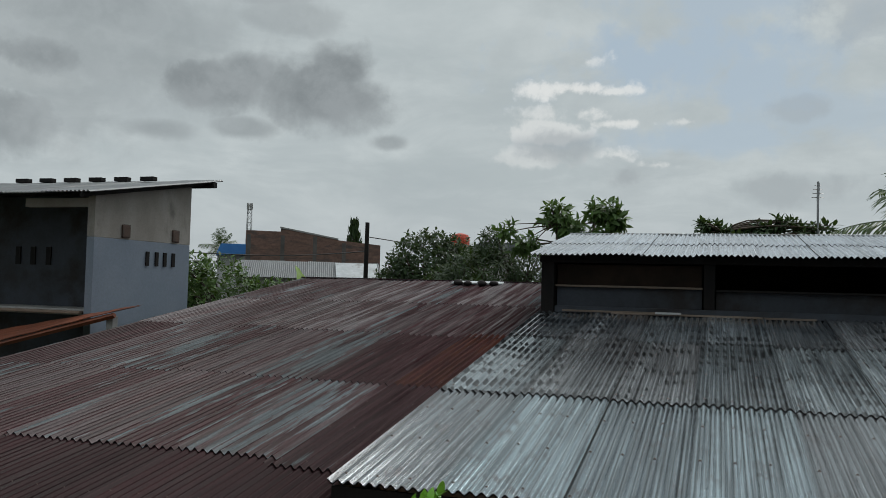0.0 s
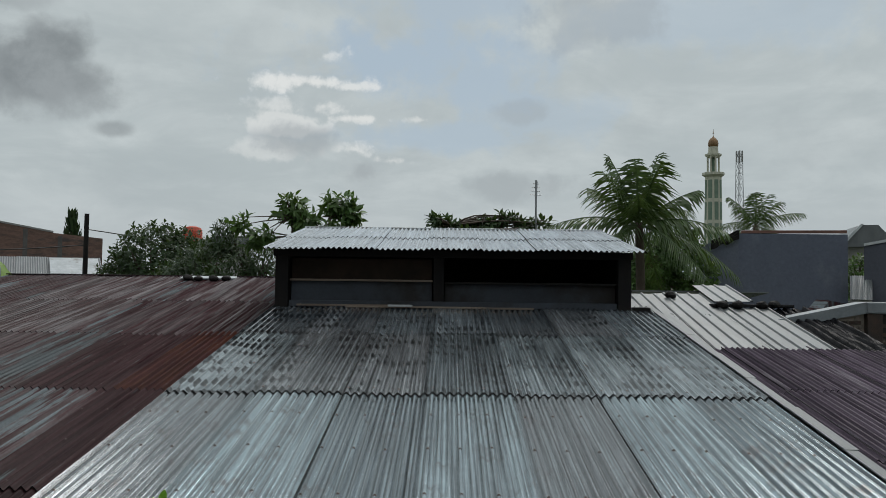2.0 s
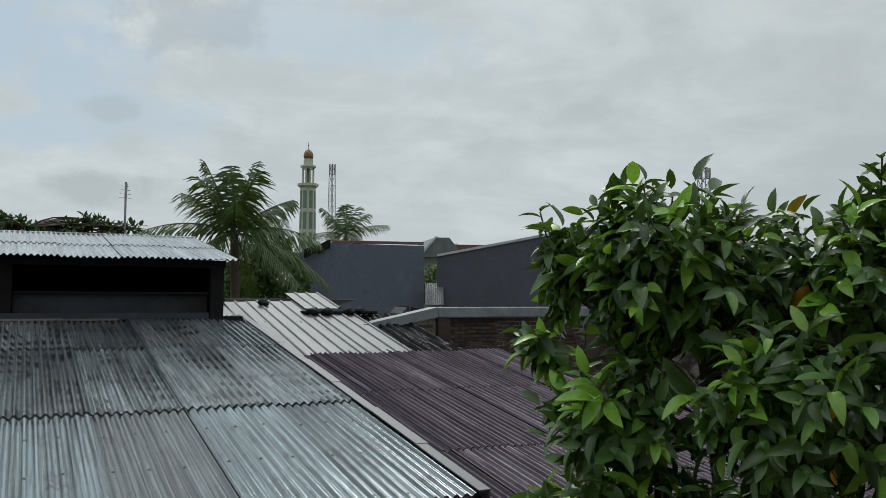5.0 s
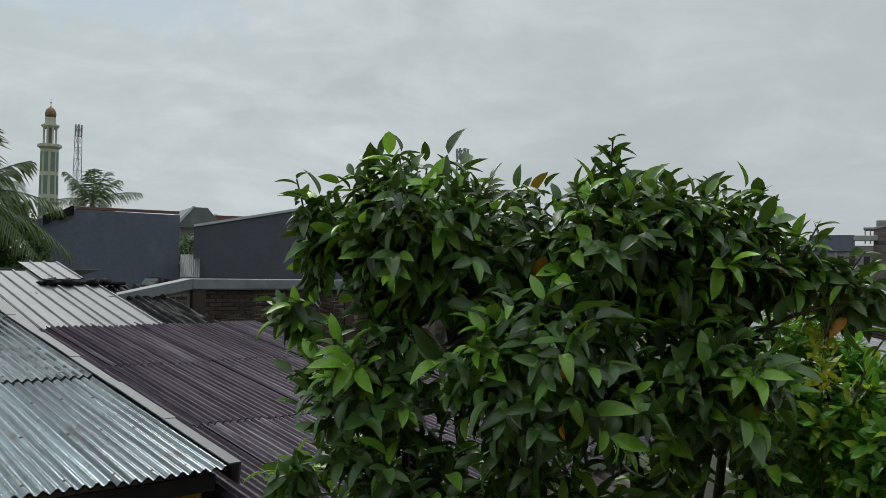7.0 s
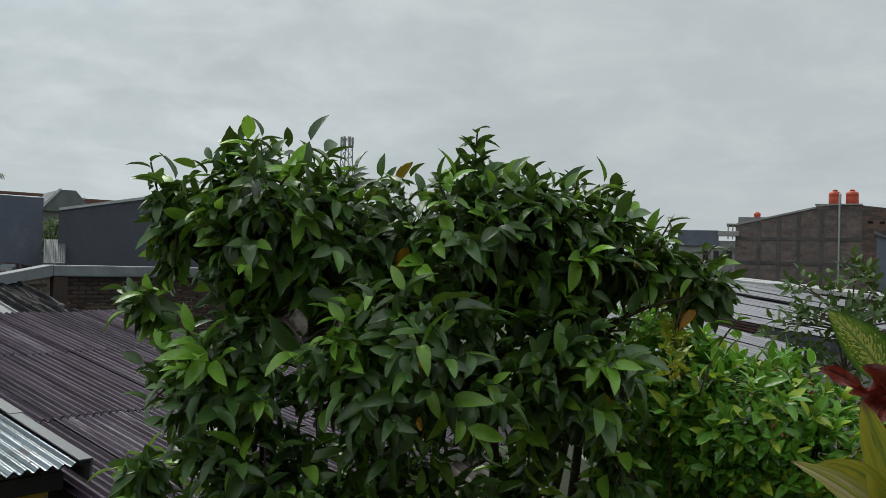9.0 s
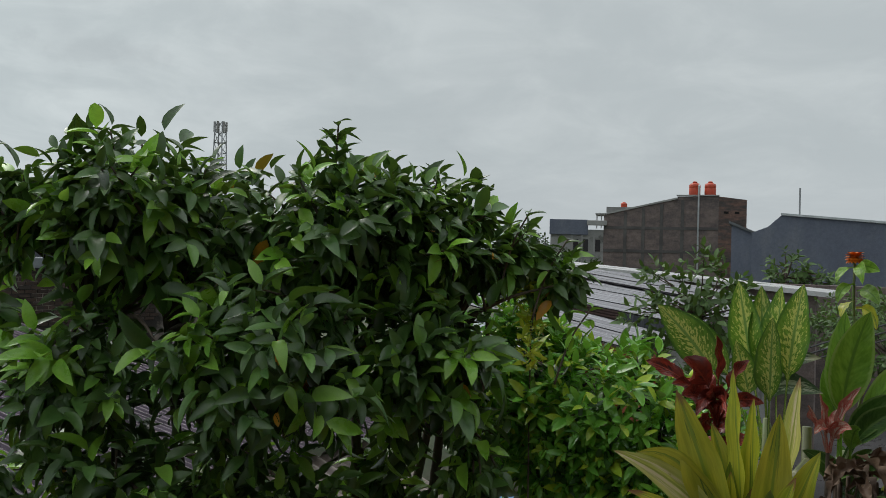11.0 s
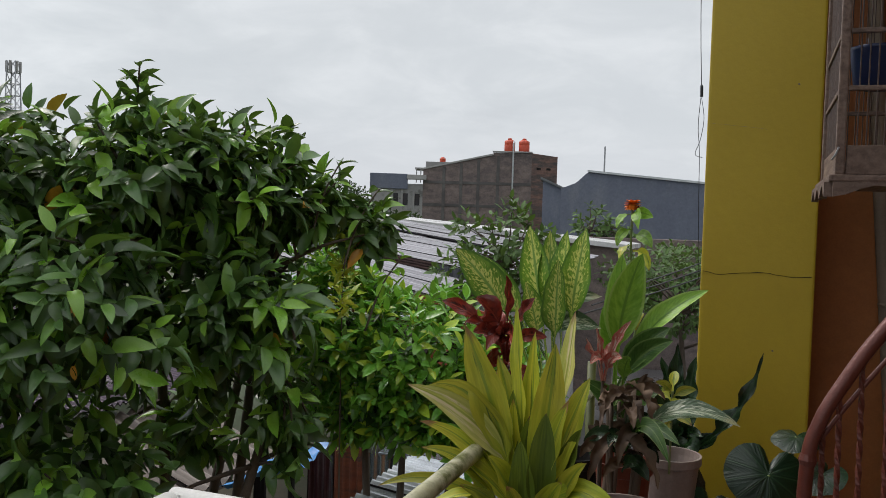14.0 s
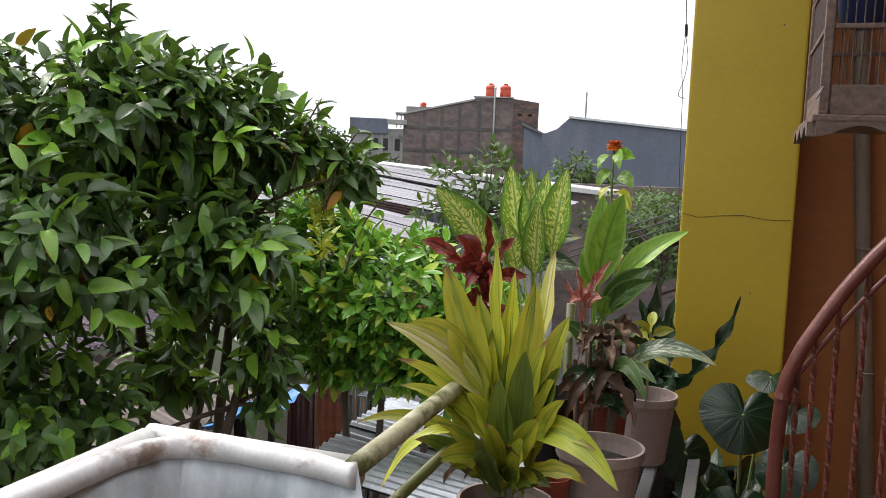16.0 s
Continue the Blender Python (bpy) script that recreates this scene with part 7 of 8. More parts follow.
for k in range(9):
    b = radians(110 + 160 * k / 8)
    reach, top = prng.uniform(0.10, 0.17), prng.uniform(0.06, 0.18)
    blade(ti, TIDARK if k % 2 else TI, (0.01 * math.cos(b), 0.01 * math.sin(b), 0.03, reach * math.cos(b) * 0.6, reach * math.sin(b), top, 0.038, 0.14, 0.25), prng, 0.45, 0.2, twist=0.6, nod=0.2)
dumb = potted("mottled_dumb_cane", "dumb cane with upright cream-mottled green leaves", 4.42, -4.16, 3.33)
DUMB_ROWS = (
    (0.000, 0.062, 0.169, -0.060, 0.255, 0.493, 0.087, 0.06, 0.5),
    (0.040, 0.057, 0.163, 0.080, 0.235, 0.470, 0.065, 0.08, 0.5),
    (0.040, 0.028, 0.166, 0.040, 0.094, 0.553, 0.061, 0.03, 0.45),
    (0.040, 0.018, 0.167, 0.060, 0.046, 0.543, 0.053, 0.02, 0.45),
    (0.020, -0.005, 0.172, 0.020, -0.007, 0.545, 0.060, 0.03, 0.45),
    (0.000, -0.020, 0.177, -0.020, -0.061, 0.552, 0.062, 0.05, 0.45),
    (0.060, 0.040, 0.161, 0.100, 0.116, 0.475, 0.054, 0.04, 0.5),
    (-0.020, 0.007, 0.178, -0.060, -0.005, 0.477, 0.050, 0.02, 0.4),
    (0.080, 0.007, 0.161, 0.080, -0.086, 0.382, 0.062, 0.5, 0.5),
    (0.040, -0.008, 0.169, 0.000, -0.101, 0.312, 0.049, 0.55, 0.5),
    (0.000, 0.040, 0.171, -0.040, 0.079, 0.418, 0.045, 0.05, 0.5),
)
for k, row in enumerate(DUMB_ROWS):
    blade(dumb, SILVER if k in (8, 9) else DUMB, row, prng, 0.5, 0.12, blunt=0.72, twist=0.45, broad=1.05 if k < 2 else 1.3)
part("stem", tube([(0.01, 0.01, -0.06), (0.02, 0.02, 0.1), (0.02, 0.02, 0.24)], [0.013, 0.012, 0.008], 9), STEM, dumb, smooth=True)
broad = potted("broad_leaved_plant", "plant with broad upright fresh green leaves", 4.50, -4.31, 3.33)
BROAD_ROWS = (
    (-0.020, 0.017, 0.164, -0.060, -0.040, 0.496, 0.087, 0.06, 0.3),
    (0.000, 0.026, 0.160, 0.020, 0.019, 0.491, 0.065, 0.02, 0.3),
    (0.000, 0.013, 0.159, 0.040, -0.188, 0.410, 0.057, 0.12, 0.3),
    (-0.040, 0.011, 0.166, -0.040, -0.108, 0.321, 0.061, 0.1, 0.2),
    (-0.040, 0.000, 0.164, -0.080, -0.120, 0.296, 0.054, 0.14, 0.2),
    (-0.080, -0.008, 0.172, -0.140, -0.034, 0.254, 0.039, 0.25, 0.2),
    (0.000, 0.020, 0.158, 0.040, 0.066, 0.353, 0.049, 0.04, 0.3),
)
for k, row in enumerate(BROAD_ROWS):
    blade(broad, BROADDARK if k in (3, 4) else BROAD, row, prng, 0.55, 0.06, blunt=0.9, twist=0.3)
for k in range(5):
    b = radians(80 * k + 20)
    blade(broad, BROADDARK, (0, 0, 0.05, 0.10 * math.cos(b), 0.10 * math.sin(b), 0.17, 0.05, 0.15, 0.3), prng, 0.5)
part("stem", tube([(-0.01, 0.01, -0.06), (-0.01, 0.01, 0.18)], [0.010, 0.008], 9), STEM, broad, smooth=True)
croton = potted("red_croton", "croton with dark red pointed leaves", 4.20, -4.10, 3.38)
CROTON_ROWS = (
    (0.000, 0.010, 0.206, -0.060, 0.146, 0.333, 0.033, 0.12, 0.55),
    (-0.020, 0.007, 0.209, -0.100, 0.055, 0.347, 0.050, 0.15, 0.5),
    (-0.020, 0.007, 0.209, -0.060, 0.000, 0.398, 0.028, 0.02, 0.5),
    (-0.020, 0.007, 0.209, -0.120, 0.051, 0.277, 0.032, 0.2, 0.4),
    (-0.020, 0.004, 0.209, -0.120, -0.035, 0.298, 0.029, 0.2, 0.4),
    (0.000, 0.007, 0.206, -0.040, -0.061, 0.350, 0.031, 0.08, 0.5),
    (0.000, 0.007, 0.206, -0.060, -0.095, 0.270, 0.028, 0.2, 0.4),
    (-0.020, 0.007, 0.203, -0.140, 0.015, 0.243, 0.027, 0.4, 0.3),
    (-0.020, 0.004, 0.203, -0.160, -0.051, 0.251, 0.026, 0.4, 0.3),
    (0.020, 0.016, 0.203, 0.060, 0.060, 0.312, 0.032, 0.05, 0.5),
    (0.000, 0.010, 0.206, -0.140, -0.011, 0.298, 0.029, 0.1, 0.4),
)
part("stem", tube([(0, 0, -0.2), (-0.005, 0.005, 0.0), (-0.01, 0.01, 0.24)], [0.007, 0.006, 0.004], 7), BARK, croton)
for row in CROTON_ROWS:
    blade(croton, CROTON, row, prng, 0.45, 0.3, blunt=1.0, twist=0.6, broad=1.1)
for k in range(14):
    b, z = radians(prng.uniform(0, 360)), prng.uniform(0.10, 0.26)
    r = prng.uniform(0.05, 0.11)
    blade(croton, CROTON, (-0.01, 0.01, z, -0.03 + r * math.cos(b), r * math.sin(b), z + prng.uniform(-0.03, 0.09), 0.036, 0.15, 0.25), prng, 0.5, 0.35, blunt=1.0, twist=0.8)
pink = potted("pink_croton", "small croton with pink and red blotched leaves", 4.30, -4.29, 3.36)
PINK_ROWS = (
    (0.000, -0.003, 0.179, -0.040, -0.064, 0.325, 0.025, 0.08, 0.35),
    (0.000, 0.002, 0.178, -0.060, 0.010, 0.307, 0.027, 0.04, 0.4),
    (0.000, 0.002, 0.178, -0.080, 0.026, 0.284, 0.034, 0.1, 0.4),
    (-0.020, -0.007, 0.182, -0.100, -0.056, 0.249, 0.031, 0.2, 0.3),
    (-0.020, -0.002, 0.182, -0.120, 0.008, 0.234, 0.026, 0.3, 0.3),
    (-0.020, -0.007, 0.182, 0.000, -0.018, 0.271, 0.028, 0.05, 0.4),
)
part("stem", tube([(0, 0, -0.1), (0, 0, 0.18)], [0.006, 0.004], 7), BARK, pink)
for row in PINK_ROWS:
    blade(pink, PINK, row, prng, 0.5, 0.2, twist=0.5)
lily = potted("silver_leaved_plant", "plant with drooping silvery green leaves over withered brown ones", 4.24, -4.40, 3.31)
SILVER_ROWS = (
    (0.020, 0.042, 0.089, -0.020, -0.189, 0.176, 0.049, 0.24, 0.3),
    (0.040, 0.044, 0.084, 0.100, -0.104, 0.161, 0.044, 0.2, 0.3),
    (0.000, 0.044, 0.089, -0.060, -0.073, 0.133, 0.043, 0.32, 0.15),
    (-0.020, 0.048, 0.093, -0.100, -0.056, 0.105, 0.037, 0.5, 0.15),
    (0.040, 0.049, 0.081, 0.000, -0.018, 0.167, 0.032, 0.2, 0.3),
    (0.020, 0.054, 0.088, -0.040, 0.021, 0.205, 0.031, 0.1, 0.3),
)
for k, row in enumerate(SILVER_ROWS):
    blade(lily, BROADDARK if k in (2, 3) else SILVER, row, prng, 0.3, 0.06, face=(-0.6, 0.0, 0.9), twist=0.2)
for k in range(7):
    x, y = prng.uniform(-0.06, 0.05), prng.uniform(0.0, 0.10)
    part("dry_stalk", tube(arc_points([(x * 0.6, y, -0.03), (x, y + prng.uniform(-0.01, 0.01), 0.06), (x * 1.2, y + prng.uniform(-0.03, 0.03), 0.19)], 4), prng.uniform(0.004, 0.009), 7), DRYSTEM, lily, smooth=True)
for k in range(22):
    b, z = radians(prng.uniform(0, 360)), prng.uniform(0.07, 0.24)
    r = prng.uniform(0.05, 0.10)
    blade(lily, DEAD, (prng.uniform(-0.04, 0.03), 0.05 + prng.uniform(-0.03, 0.04), z, r * math.cos(b) - 0.02, 0.05 + r * math.sin(b), z - prng.uniform(0.0, 0.09), prng.uniform(0.016, 0.034), 0.25, 0.1), prng, 1.0, 0.6, twist=0.8, name="withered_leaf")
for k in range(10):
    b, z = radians(prng.uniform(0, 360)), prng.uniform(0.03, 0.15)
    blade(lily, GLOSSY, (0.0, 0.05, z, 0.02 + 0.09 * math.cos(b), 0.05 + 0.09 * math.sin(b), z + prng.uniform(-0.05, 0.05), 0.035, 0.2, 0.2), prng, 0.4)
sprout = potted("yellow_green_seedling", "small seedling with yellow-green leaves", 4.46, -4.43, 3.33)
part("stem", tube([(0, 0, -0.03), (0, 0, 0.17)], 0.003, 6), STEM, sprout)
for k in range(10):
    b = radians(137.5 * k)
    blade(sprout, TI, (0, 0, 0.17 - 0.008 * k, 0.055 * math.cos(b), 0.055 * math.sin(b), 0.21 - 0.016 * k, 0.024, 0.12, 0.2), prng, 0.3)

zinnia = potted("orange_zinnia", "tall zinnia with one round orange flower", 4.66, -4.31, 3.33)
ZINNIA_ROWS = (
    (0.000, 0.018, 0.592, -0.040, -0.040, 0.583, 0.033, 0.1, 0.2),
    (-0.010, 0.015, 0.594, -0.060, -0.006, 0.551, 0.032, 0.25, 0.1),
    (0.000, 0.019, 0.591, -0.020, 0.056, 0.553, 0.027, 0.2, 0.2),
    (0.000, 0.017, 0.551, -0.040, 0.050, 0.505, 0.027, 0.2, 0.2),
    (0.000, 0.013, 0.534, -0.040, -0.039, 0.505, 0.036, 0.2, 0.15),
    (0.000, 0.018, 0.509, -0.040, 0.042, 0.470, 0.030, 0.2, 0.2),
    (0.000, 0.014, 0.494, -0.040, -0.035, 0.445, 0.033, 0.25, 0.2),
    (0.000, 0.001, 0.426, -0.060, -0.009, 0.373, 0.032, 0.3, 0.15),
    (0.000, -0.013, 0.337, -0.060, -0.010, 0.290, 0.029, 0.3, 0.15),
)
part("stem", tube(arc_points([(-0.03, 0.02, -0.02), (-0.03, 0.02, 0.15), (-0.01, -0.008, 0.33), (0, 0.018, 0.47), (0, 0.019, 0.612)], 6), 0.0032, 7), STEM, zinnia)
flower = part("flower_head", lathe([(0.003, 0.608), (0.008, 0.611), (0.010, 0.616), (0.007, 0.621), (0.002, 0.623)], 14), PETAL, zinnia, "dense orange flower head", pose(0, 0.019, 0), True)
petal = plant_leaf(PETAL, 0.020, 0.013, 0.3, 0.2, 0, 4)
for ring, (count, lift, z) in enumerate(((15, -14, 0.612), (14, 2, 0.614), (12, 16, 0.616), (9, 32, 0.617), (6, 52, 0.617))):
    for k in range(count):
        b = radians(360 * k / count + ring * 13)
        m = aim((0.003 * math.cos(b), 0.003 * math.sin(b), z), (math.cos(b) * math.cos(radians(lift)), math.sin(b) * math.cos(radians(lift)), math.sin(radians(lift))), (0, 0, 1))
        from_mesh("petal", petal, flower, m)
for k, row in enumerate(ZINNIA_ROWS):
    blade(zinnia, BROAD if k < 5 else TI, row, prng, 0.25, 0.08, blunt=0.7, twist=0.5)

fern = potted("birds_nest_fern", "dark fern with glossy wavy-edged leaves", 4.98, -4.42, 3.0)
FERN_ROWS = (
    (-0.030, 0.018, 0.203, -0.080, -0.213, 0.547, 0.073, -0.1, 0.1),
    (-0.010, -0.005, 0.200, -0.030, -0.031, 0.514, 0.075, 0.03, 0.1),
    (-0.010, 0.003, 0.199, 0.000, 0.025, 0.547, 0.069, 0.02, 0.1),
    (-0.010, 0.012, 0.198, 0.020, 0.074, 0.497, 0.076, 0.04, 0.1),
    (-0.050, 0.017, 0.208, -0.140, -0.020, 0.415, 0.072, 0.1, 0.1),
    (-0.030, 0.018, 0.203, -0.080, 0.093, 0.442, 0.077, 0.08, 0.1),
    (-0.050, 0.016, 0.199, -0.140, -0.064, 0.307, 0.065, 0.3, 0.1),
    (-0.030, 0.026, 0.193, -0.130, 0.146, 0.345, 0.065, 0.2, 0.1),
    (-0.050, 0.016, 0.191, -0.180, -0.045, 0.168, 0.064, 0.6, 0.1),
    (-0.060, 0.023, 0.192, -0.180, 0.080, 0.167, 0.064, 0.6, 0.1),
)
for k, row in enumerate(FERN_ROWS):
    blade(fern, GLOSSY, row, prng, 0.5, 0.75 if k == 0 else 0.5, blunt=0.6, twist=0.3, scallop=0.55 if k == 0 else 0.3, broad=0.6 if k == 0 else 1.0)
part("root_ball", lathe([(0.05, -0.16), (0.08, -0.02), (0.07, 0.14), (0.03, 0.22)], 12), SOIL, fern)
fern_stand = thing("fern_stand", "dark block under the fern", "stand", at(0, 0))
part("block_body", box(4.88, 5.08, -4.52, -4.32, 2.48, 2.838, 0.01), NEARBLACK, fern_stand)


def heart_leaf(plant, kind, place, size, turn, pitch, roll):
    """A heart-shaped leaf with sunken veins and two rounded lobes beside the notch."""
    rings, spokes = 9, 44
    verts, faces, uvs = [], [], []
    for j in range(rings + 1):
        r = j / rings
        for i in range(spokes):
            a = 2 * math.pi * i / spokes
            out = (1.0 - 0.55 * math.exp(-((abs(a - math.pi) - math.pi) / 0.22) ** 2)) * (0.56 + 0.34 * abs(math.sin(a)) ** 1.5 + 0.22 * max(0.0, -math.cos(a)) ** 6)
            x, y = out * r * math.sin(a), -out * r * math.cos(a) * 1.12
            vein = 0.022 * math.cos(a * 13) * r * (1 - r * 0.4)
            bow = -0.16 * r * r - 0.10 * x * x + 0.05 * abs(x) + 0.02 * math.sin(a * 5) * r * r
            verts.append((x * size, -y * size, (bow + vein) * size))
            uvs.append((0.5 + 0.5 * r * math.sin(a * 6.5), r))
    for j in range(rings):
        for i in range(spokes):
            b = j * spokes
            faces.append((b + i, b + (i + 1) % spokes, b + spokes + (i + 1) % spokes, b + spokes + i))
    data = bpy.data.meshes.new("leaf")
    data.from_pydata(verts, [], faces)
    layer = data.uv_layers.new(name="blade")
    for loop in data.loops:
        layer.data[loop.index].uv = uvs[loop.vertex_index]
    data.materials.append(kind)
    data.shade_smooth()
    leaf = from_mesh("leaf", data, plant, Matrix.Translation(place) @ pose(0, 0, 0, pitch, roll, turn))
    low = Vector((0, 0, 0.0))
    part("stalk", tube(arc_points([low, low.lerp(Vector(place), 0.6) + Vector((0, 0, 0.05)), place], 5), 0.004, 7), STEM, plant, smooth=True)
    return leaf


anth = potted("heart_leaved_plant", "plant with large dark heart-shaped veined leaves", 4.72, -4.66, 2.80)
for x, y, z, size, turn, pitch, roll in ((-0.12, 0.005, 0.49, 0.115, -85, 58, 12), (0.02, -0.06, 0.56, 0.07, -100, 20, 0), (-0.08, 0.14, 0.36, 0.09, -70, 66, 20), (-0.10, -0.10, 0.36, 0.09, -120, 60, 0), (-0.05, 0.08, 0.26, 0.09, -60, 55, 10), (-0.12, 0.0, 0.24, 0.09, -95, 62, 0), (-0.02, -0.12, 0.48, 0.07, -130, 40, 0)):
    heart_leaf(anth, HEART, Vector((x, y, z)), size, turn, pitch, roll)
# extra dark leaves, added to fill the dark area near the floor
for k in range(16):
    b, z = radians(prng.uniform(0, 360)), prng.uniform(0.05, 0.3)
    blade(anth, GLOSSY, (0, 0, z * 0.4, 0.17 * math.cos(b), 0.17 * math.sin(b), z, 0.06, 0.2, 0.4), prng, 0.4)
pot("dark plastic pot on the floor", 4.72, -4.66, 2.482, 0.12, 0.32, NEARBLACK)
# made-up plant, pot and tub that stand in for darkness below the column
low = potted("added_dark_plant", "low plant with dark glossy leaves, added to fill a dark area", 4.95, -4.60, 2.80)
for k in range(34):
    b, z = radians(137.5 * k), prng.uniform(0.02, 0.27)
    r = prng.uniform(0.06, 0.19)
    blade(low, GLOSSY if k % 3 else HEART, (0, 0, 0.0, r * math.cos(b) - 0.06, r * math.sin(b), z, 0.075, 0.2, 0.35), prng, 0.4, 0.2)
pot("black pot of the added dark plant", 4.95, -4.60, 2.482, 0.10, 0.33, NEARBLACK)
pot("wide black tub added to darken the floor below the rack", 4.42, -4.60, 2.482, 0.15, 0.36, NEARBLACK)

# bird cage
cage = thing("bird_cage", "worn wooden bird cage with thin bars and a blue cup", "bird cage", at(4.28, -4.755, 3.965))
part("base_board", box(-0.02, 0.46, -0.5, 0.02, 0.03, 0.045, 0.004), CAGEWOOD, cage)
skirt = [(0, 0.03)] + [(-0.5 * k / 20, 0.03 - 0.018 - 0.012 * math.cos(k * 0.95)) for k in range(21)] + [(-0.5, 0.03)]
part("skirt", prism(skirt, 0.016), CAGEWOOD, cage, m=pose(-0.012, 0.012, 0, 0, 0, 90) @ pose(0, 0, 0, 0, 0, 0))
part("skirt", prism([(x * 0.9, z) for x, z in skirt], 0.016), CAGEWOOD, cage, m=pose(0.44, 0.012, 0))
for x in (0.0, 0.43):
    for y in (-0.47, 0.0):
        part("corner_post", box(x - 0.009, x + 0.009, y - 0.009, y + 0.009, 0.046, 0.62, 0.003), CAGEWOOD, cage)
part("front_panel", box(-0.004, 0.004, -0.46, -0.012, 0.046, 0.105, 0.002), CAGEWOOD, cage)
part("side_panel", box(0.012, 0.42, -0.004, 0.004, 0.046, 0.105, 0.002), CAGEWOOD, cage)
part("back_panel", box(0.426, 0.434, -0.46, -0.012, 0.046, 0.105, 0.002), CAGEWOOD, cage)
for z in (0.215, 0.33, 0.60):
    part("cross_rail", box(-0.006, 0.006, -0.46, -0.01, z, z + 0.010, 0.002), CAGEWOOD, cage)
    part("cross_rail", box(0.01, 0.42, -0.006, 0.006, z, z + 0.010, 0.002), CAGEWOOD, cage)
    part("cross_rail", box(0.424, 0.436, -0.46, -0.01, z, z + 0.010, 0.002), CAGEWOOD, cage)
bar = tube([(0, 0, 0.105), (0, 0, 0.60)], 0.0016, 5)
first = part("bar", bar, CAGEBAR, cage, m=pose(0, -0.03, 0))
for k in range(1, 27):
    from_mesh("bar", first.data, cage, pose(0, -0.03 - k * 0.0165, 0))
for k in range(27):
    from_mesh("bar", first.data, cage, pose(0.43, -0.03 - k * 0.0165, 0))
for k in range(23):
    from_mesh("bar", first.data, cage, pose(0.03 + k * 0.017, 0, 0))
cup = part("feed_cup", lathe([(0.034, 0.175), (0.060, 0.185), (0.070, 0.255), (0.074, 0.262), (0.066, 0.262), (0.054, 0.20)], 24), CUP, cage, "dark blue plastic feed cup", pose(0.085, -0.075, 0.052) @ Matrix.Diagonal((0.85, 0.85, 1, 1)), True)
part("hook", tube(arc_points([(-0.055, 0.035, 0.235), (-0.055, 0.035, 0.27), (-0.043, 0.035, 0.275)], 4), 0.0015, 5), STEEL, cup)
part("hook", tube(arc_points([(-0.012, 0.004, 0.10), (-0.022, 0.01, 0.085), (-0.014, 0.016, 0.075)], 4), 0.002, 5), STEEL, cage)
part("cage_top", box(-0.012, 0.445, -0.48, 0.012, 0.612, 0.63, 0.004), CAGEWOOD, cage)
part("hanger", tube([(0.215, -0.235, 0.63), (0.215, -0.235, 1.22)], 0.003, 6), WIRE, cage)

# bamboo pole against the orange wall
bamboo = thing("bamboo_pole", "grey weathered bamboo pole against the orange wall", "pole", at(0, 0))
part("pole_body", tube([(5.40, -5.10, 2.485), (5.405, -5.02, 3.4), (5.41, -4.94, 4.3), (5.41, -4.90, 5.0)], [0.027, 0.026, 0.024, 0.023], 14), POLE, bamboo, smooth=True)
for z, y in ((2.86, -5.07), (3.26, -5.033), (3.66, -4.998), (4.04, -4.963), (4.42, -4.932)):
    part("node_ring", lathe([(0.026, -0.006), (0.030, 0.0), (0.026, 0.006)], 14), POLE, bamboo, m=pose(5.405, y, z, 5))

# stair rail
stairs = thing("stair_railing", "curved red-brown iron stair rail with twisted balusters", "stair railing", at(0, 0))
curve = arc_points([(4.18, -4.712, 2.485), (4.18, -4.712, 3.1), (4.18, -4.715, 3.42), (4.18, -4.735, 3.52), (4.19, -4.775, 3.60), (4.20, -4.83, 3.69), (4.21, -4.90, 3.78), (4.23, -5.06, 3.96), (4.3, -5.4, 4.35)], 6)
part("handrail", tube(curve, 0.014, 12), STAIR, stairs, smooth=True)
part("joint", lathe([(0.0145, -0.012), (0.018, 0.0), (0.0145, 0.012)], 12), STAIR, stairs, m=pose(4.18, -4.717, 3.445))
part("under_rail", tube(arc_points([(4.19, -4.735, 3.48), (4.20, -4.80, 3.58), (4.22, -4.90, 3.71), (4.25, -5.1, 3.93), (4.3, -5.4, 4.27)], 5), 0.005, 8), STAIR, stairs, smooth=True)


def twisted_bar(top, low, r=0.006, turns=40):
    bm = bmesh.new()
    count = 90
    rings = []
    for k in range(count + 1):
        t = k / count
        p = Vector(top).lerp(Vector(low), t)
        a0 = t * turns
        rings.append([bm.verts.new(p + Vector((math.cos(a0 + q * math.pi / 2), math.sin(a0 + q * math.pi / 2), 0)) * r) for q in range(4)])
    for a, b in zip(rings, rings[1:]):
        for q in range(4):
            bm.faces.new((a[q], a[(q + 1) % 4], b[(q + 1) % 4], b[q]))
    return bm


for x, y, z in ((4.19, -4.742, 3.515), (4.195, -4.770, 3.585), (4.20, -4.808, 3.645), (4.21, -4.855, 3.715), (4.215, -4.905, 3.775), (4.225, -5.0, 3.88), (4.24, -5.1, 4.0)):
    part("baluster", twisted_bar((x, y, z), (x, y - 0.01, 2.5)), STAIR, stairs)

# hanging wire by the column
hang = thing("hanging_wire", "thin black wire hanging beside the yellow column", "wire", at(0, 0))
part("wire", tube(arc_points([(4.92, -4.425, 5.19), (4.92, -4.422, 4.6), (4.92, -4.435, 4.28)], 6), 0.0012, 6), WIRE, hang)
part("joint", tube([(4.92, -4.435, 4.295), (4.92, -4.436, 4.262)], 0.0042, 8), WIRE, hang)
part("loose_end", tube(arc_points([(4.92, -4.436, 4.26), (4.92, -4.445, 4.2), (4.92, -4.437, 4.14), (4.92, -4.425, 4.10), (4.92, -4.445, 4.09)], 6), 0.0009, 5), WIRE, hang)
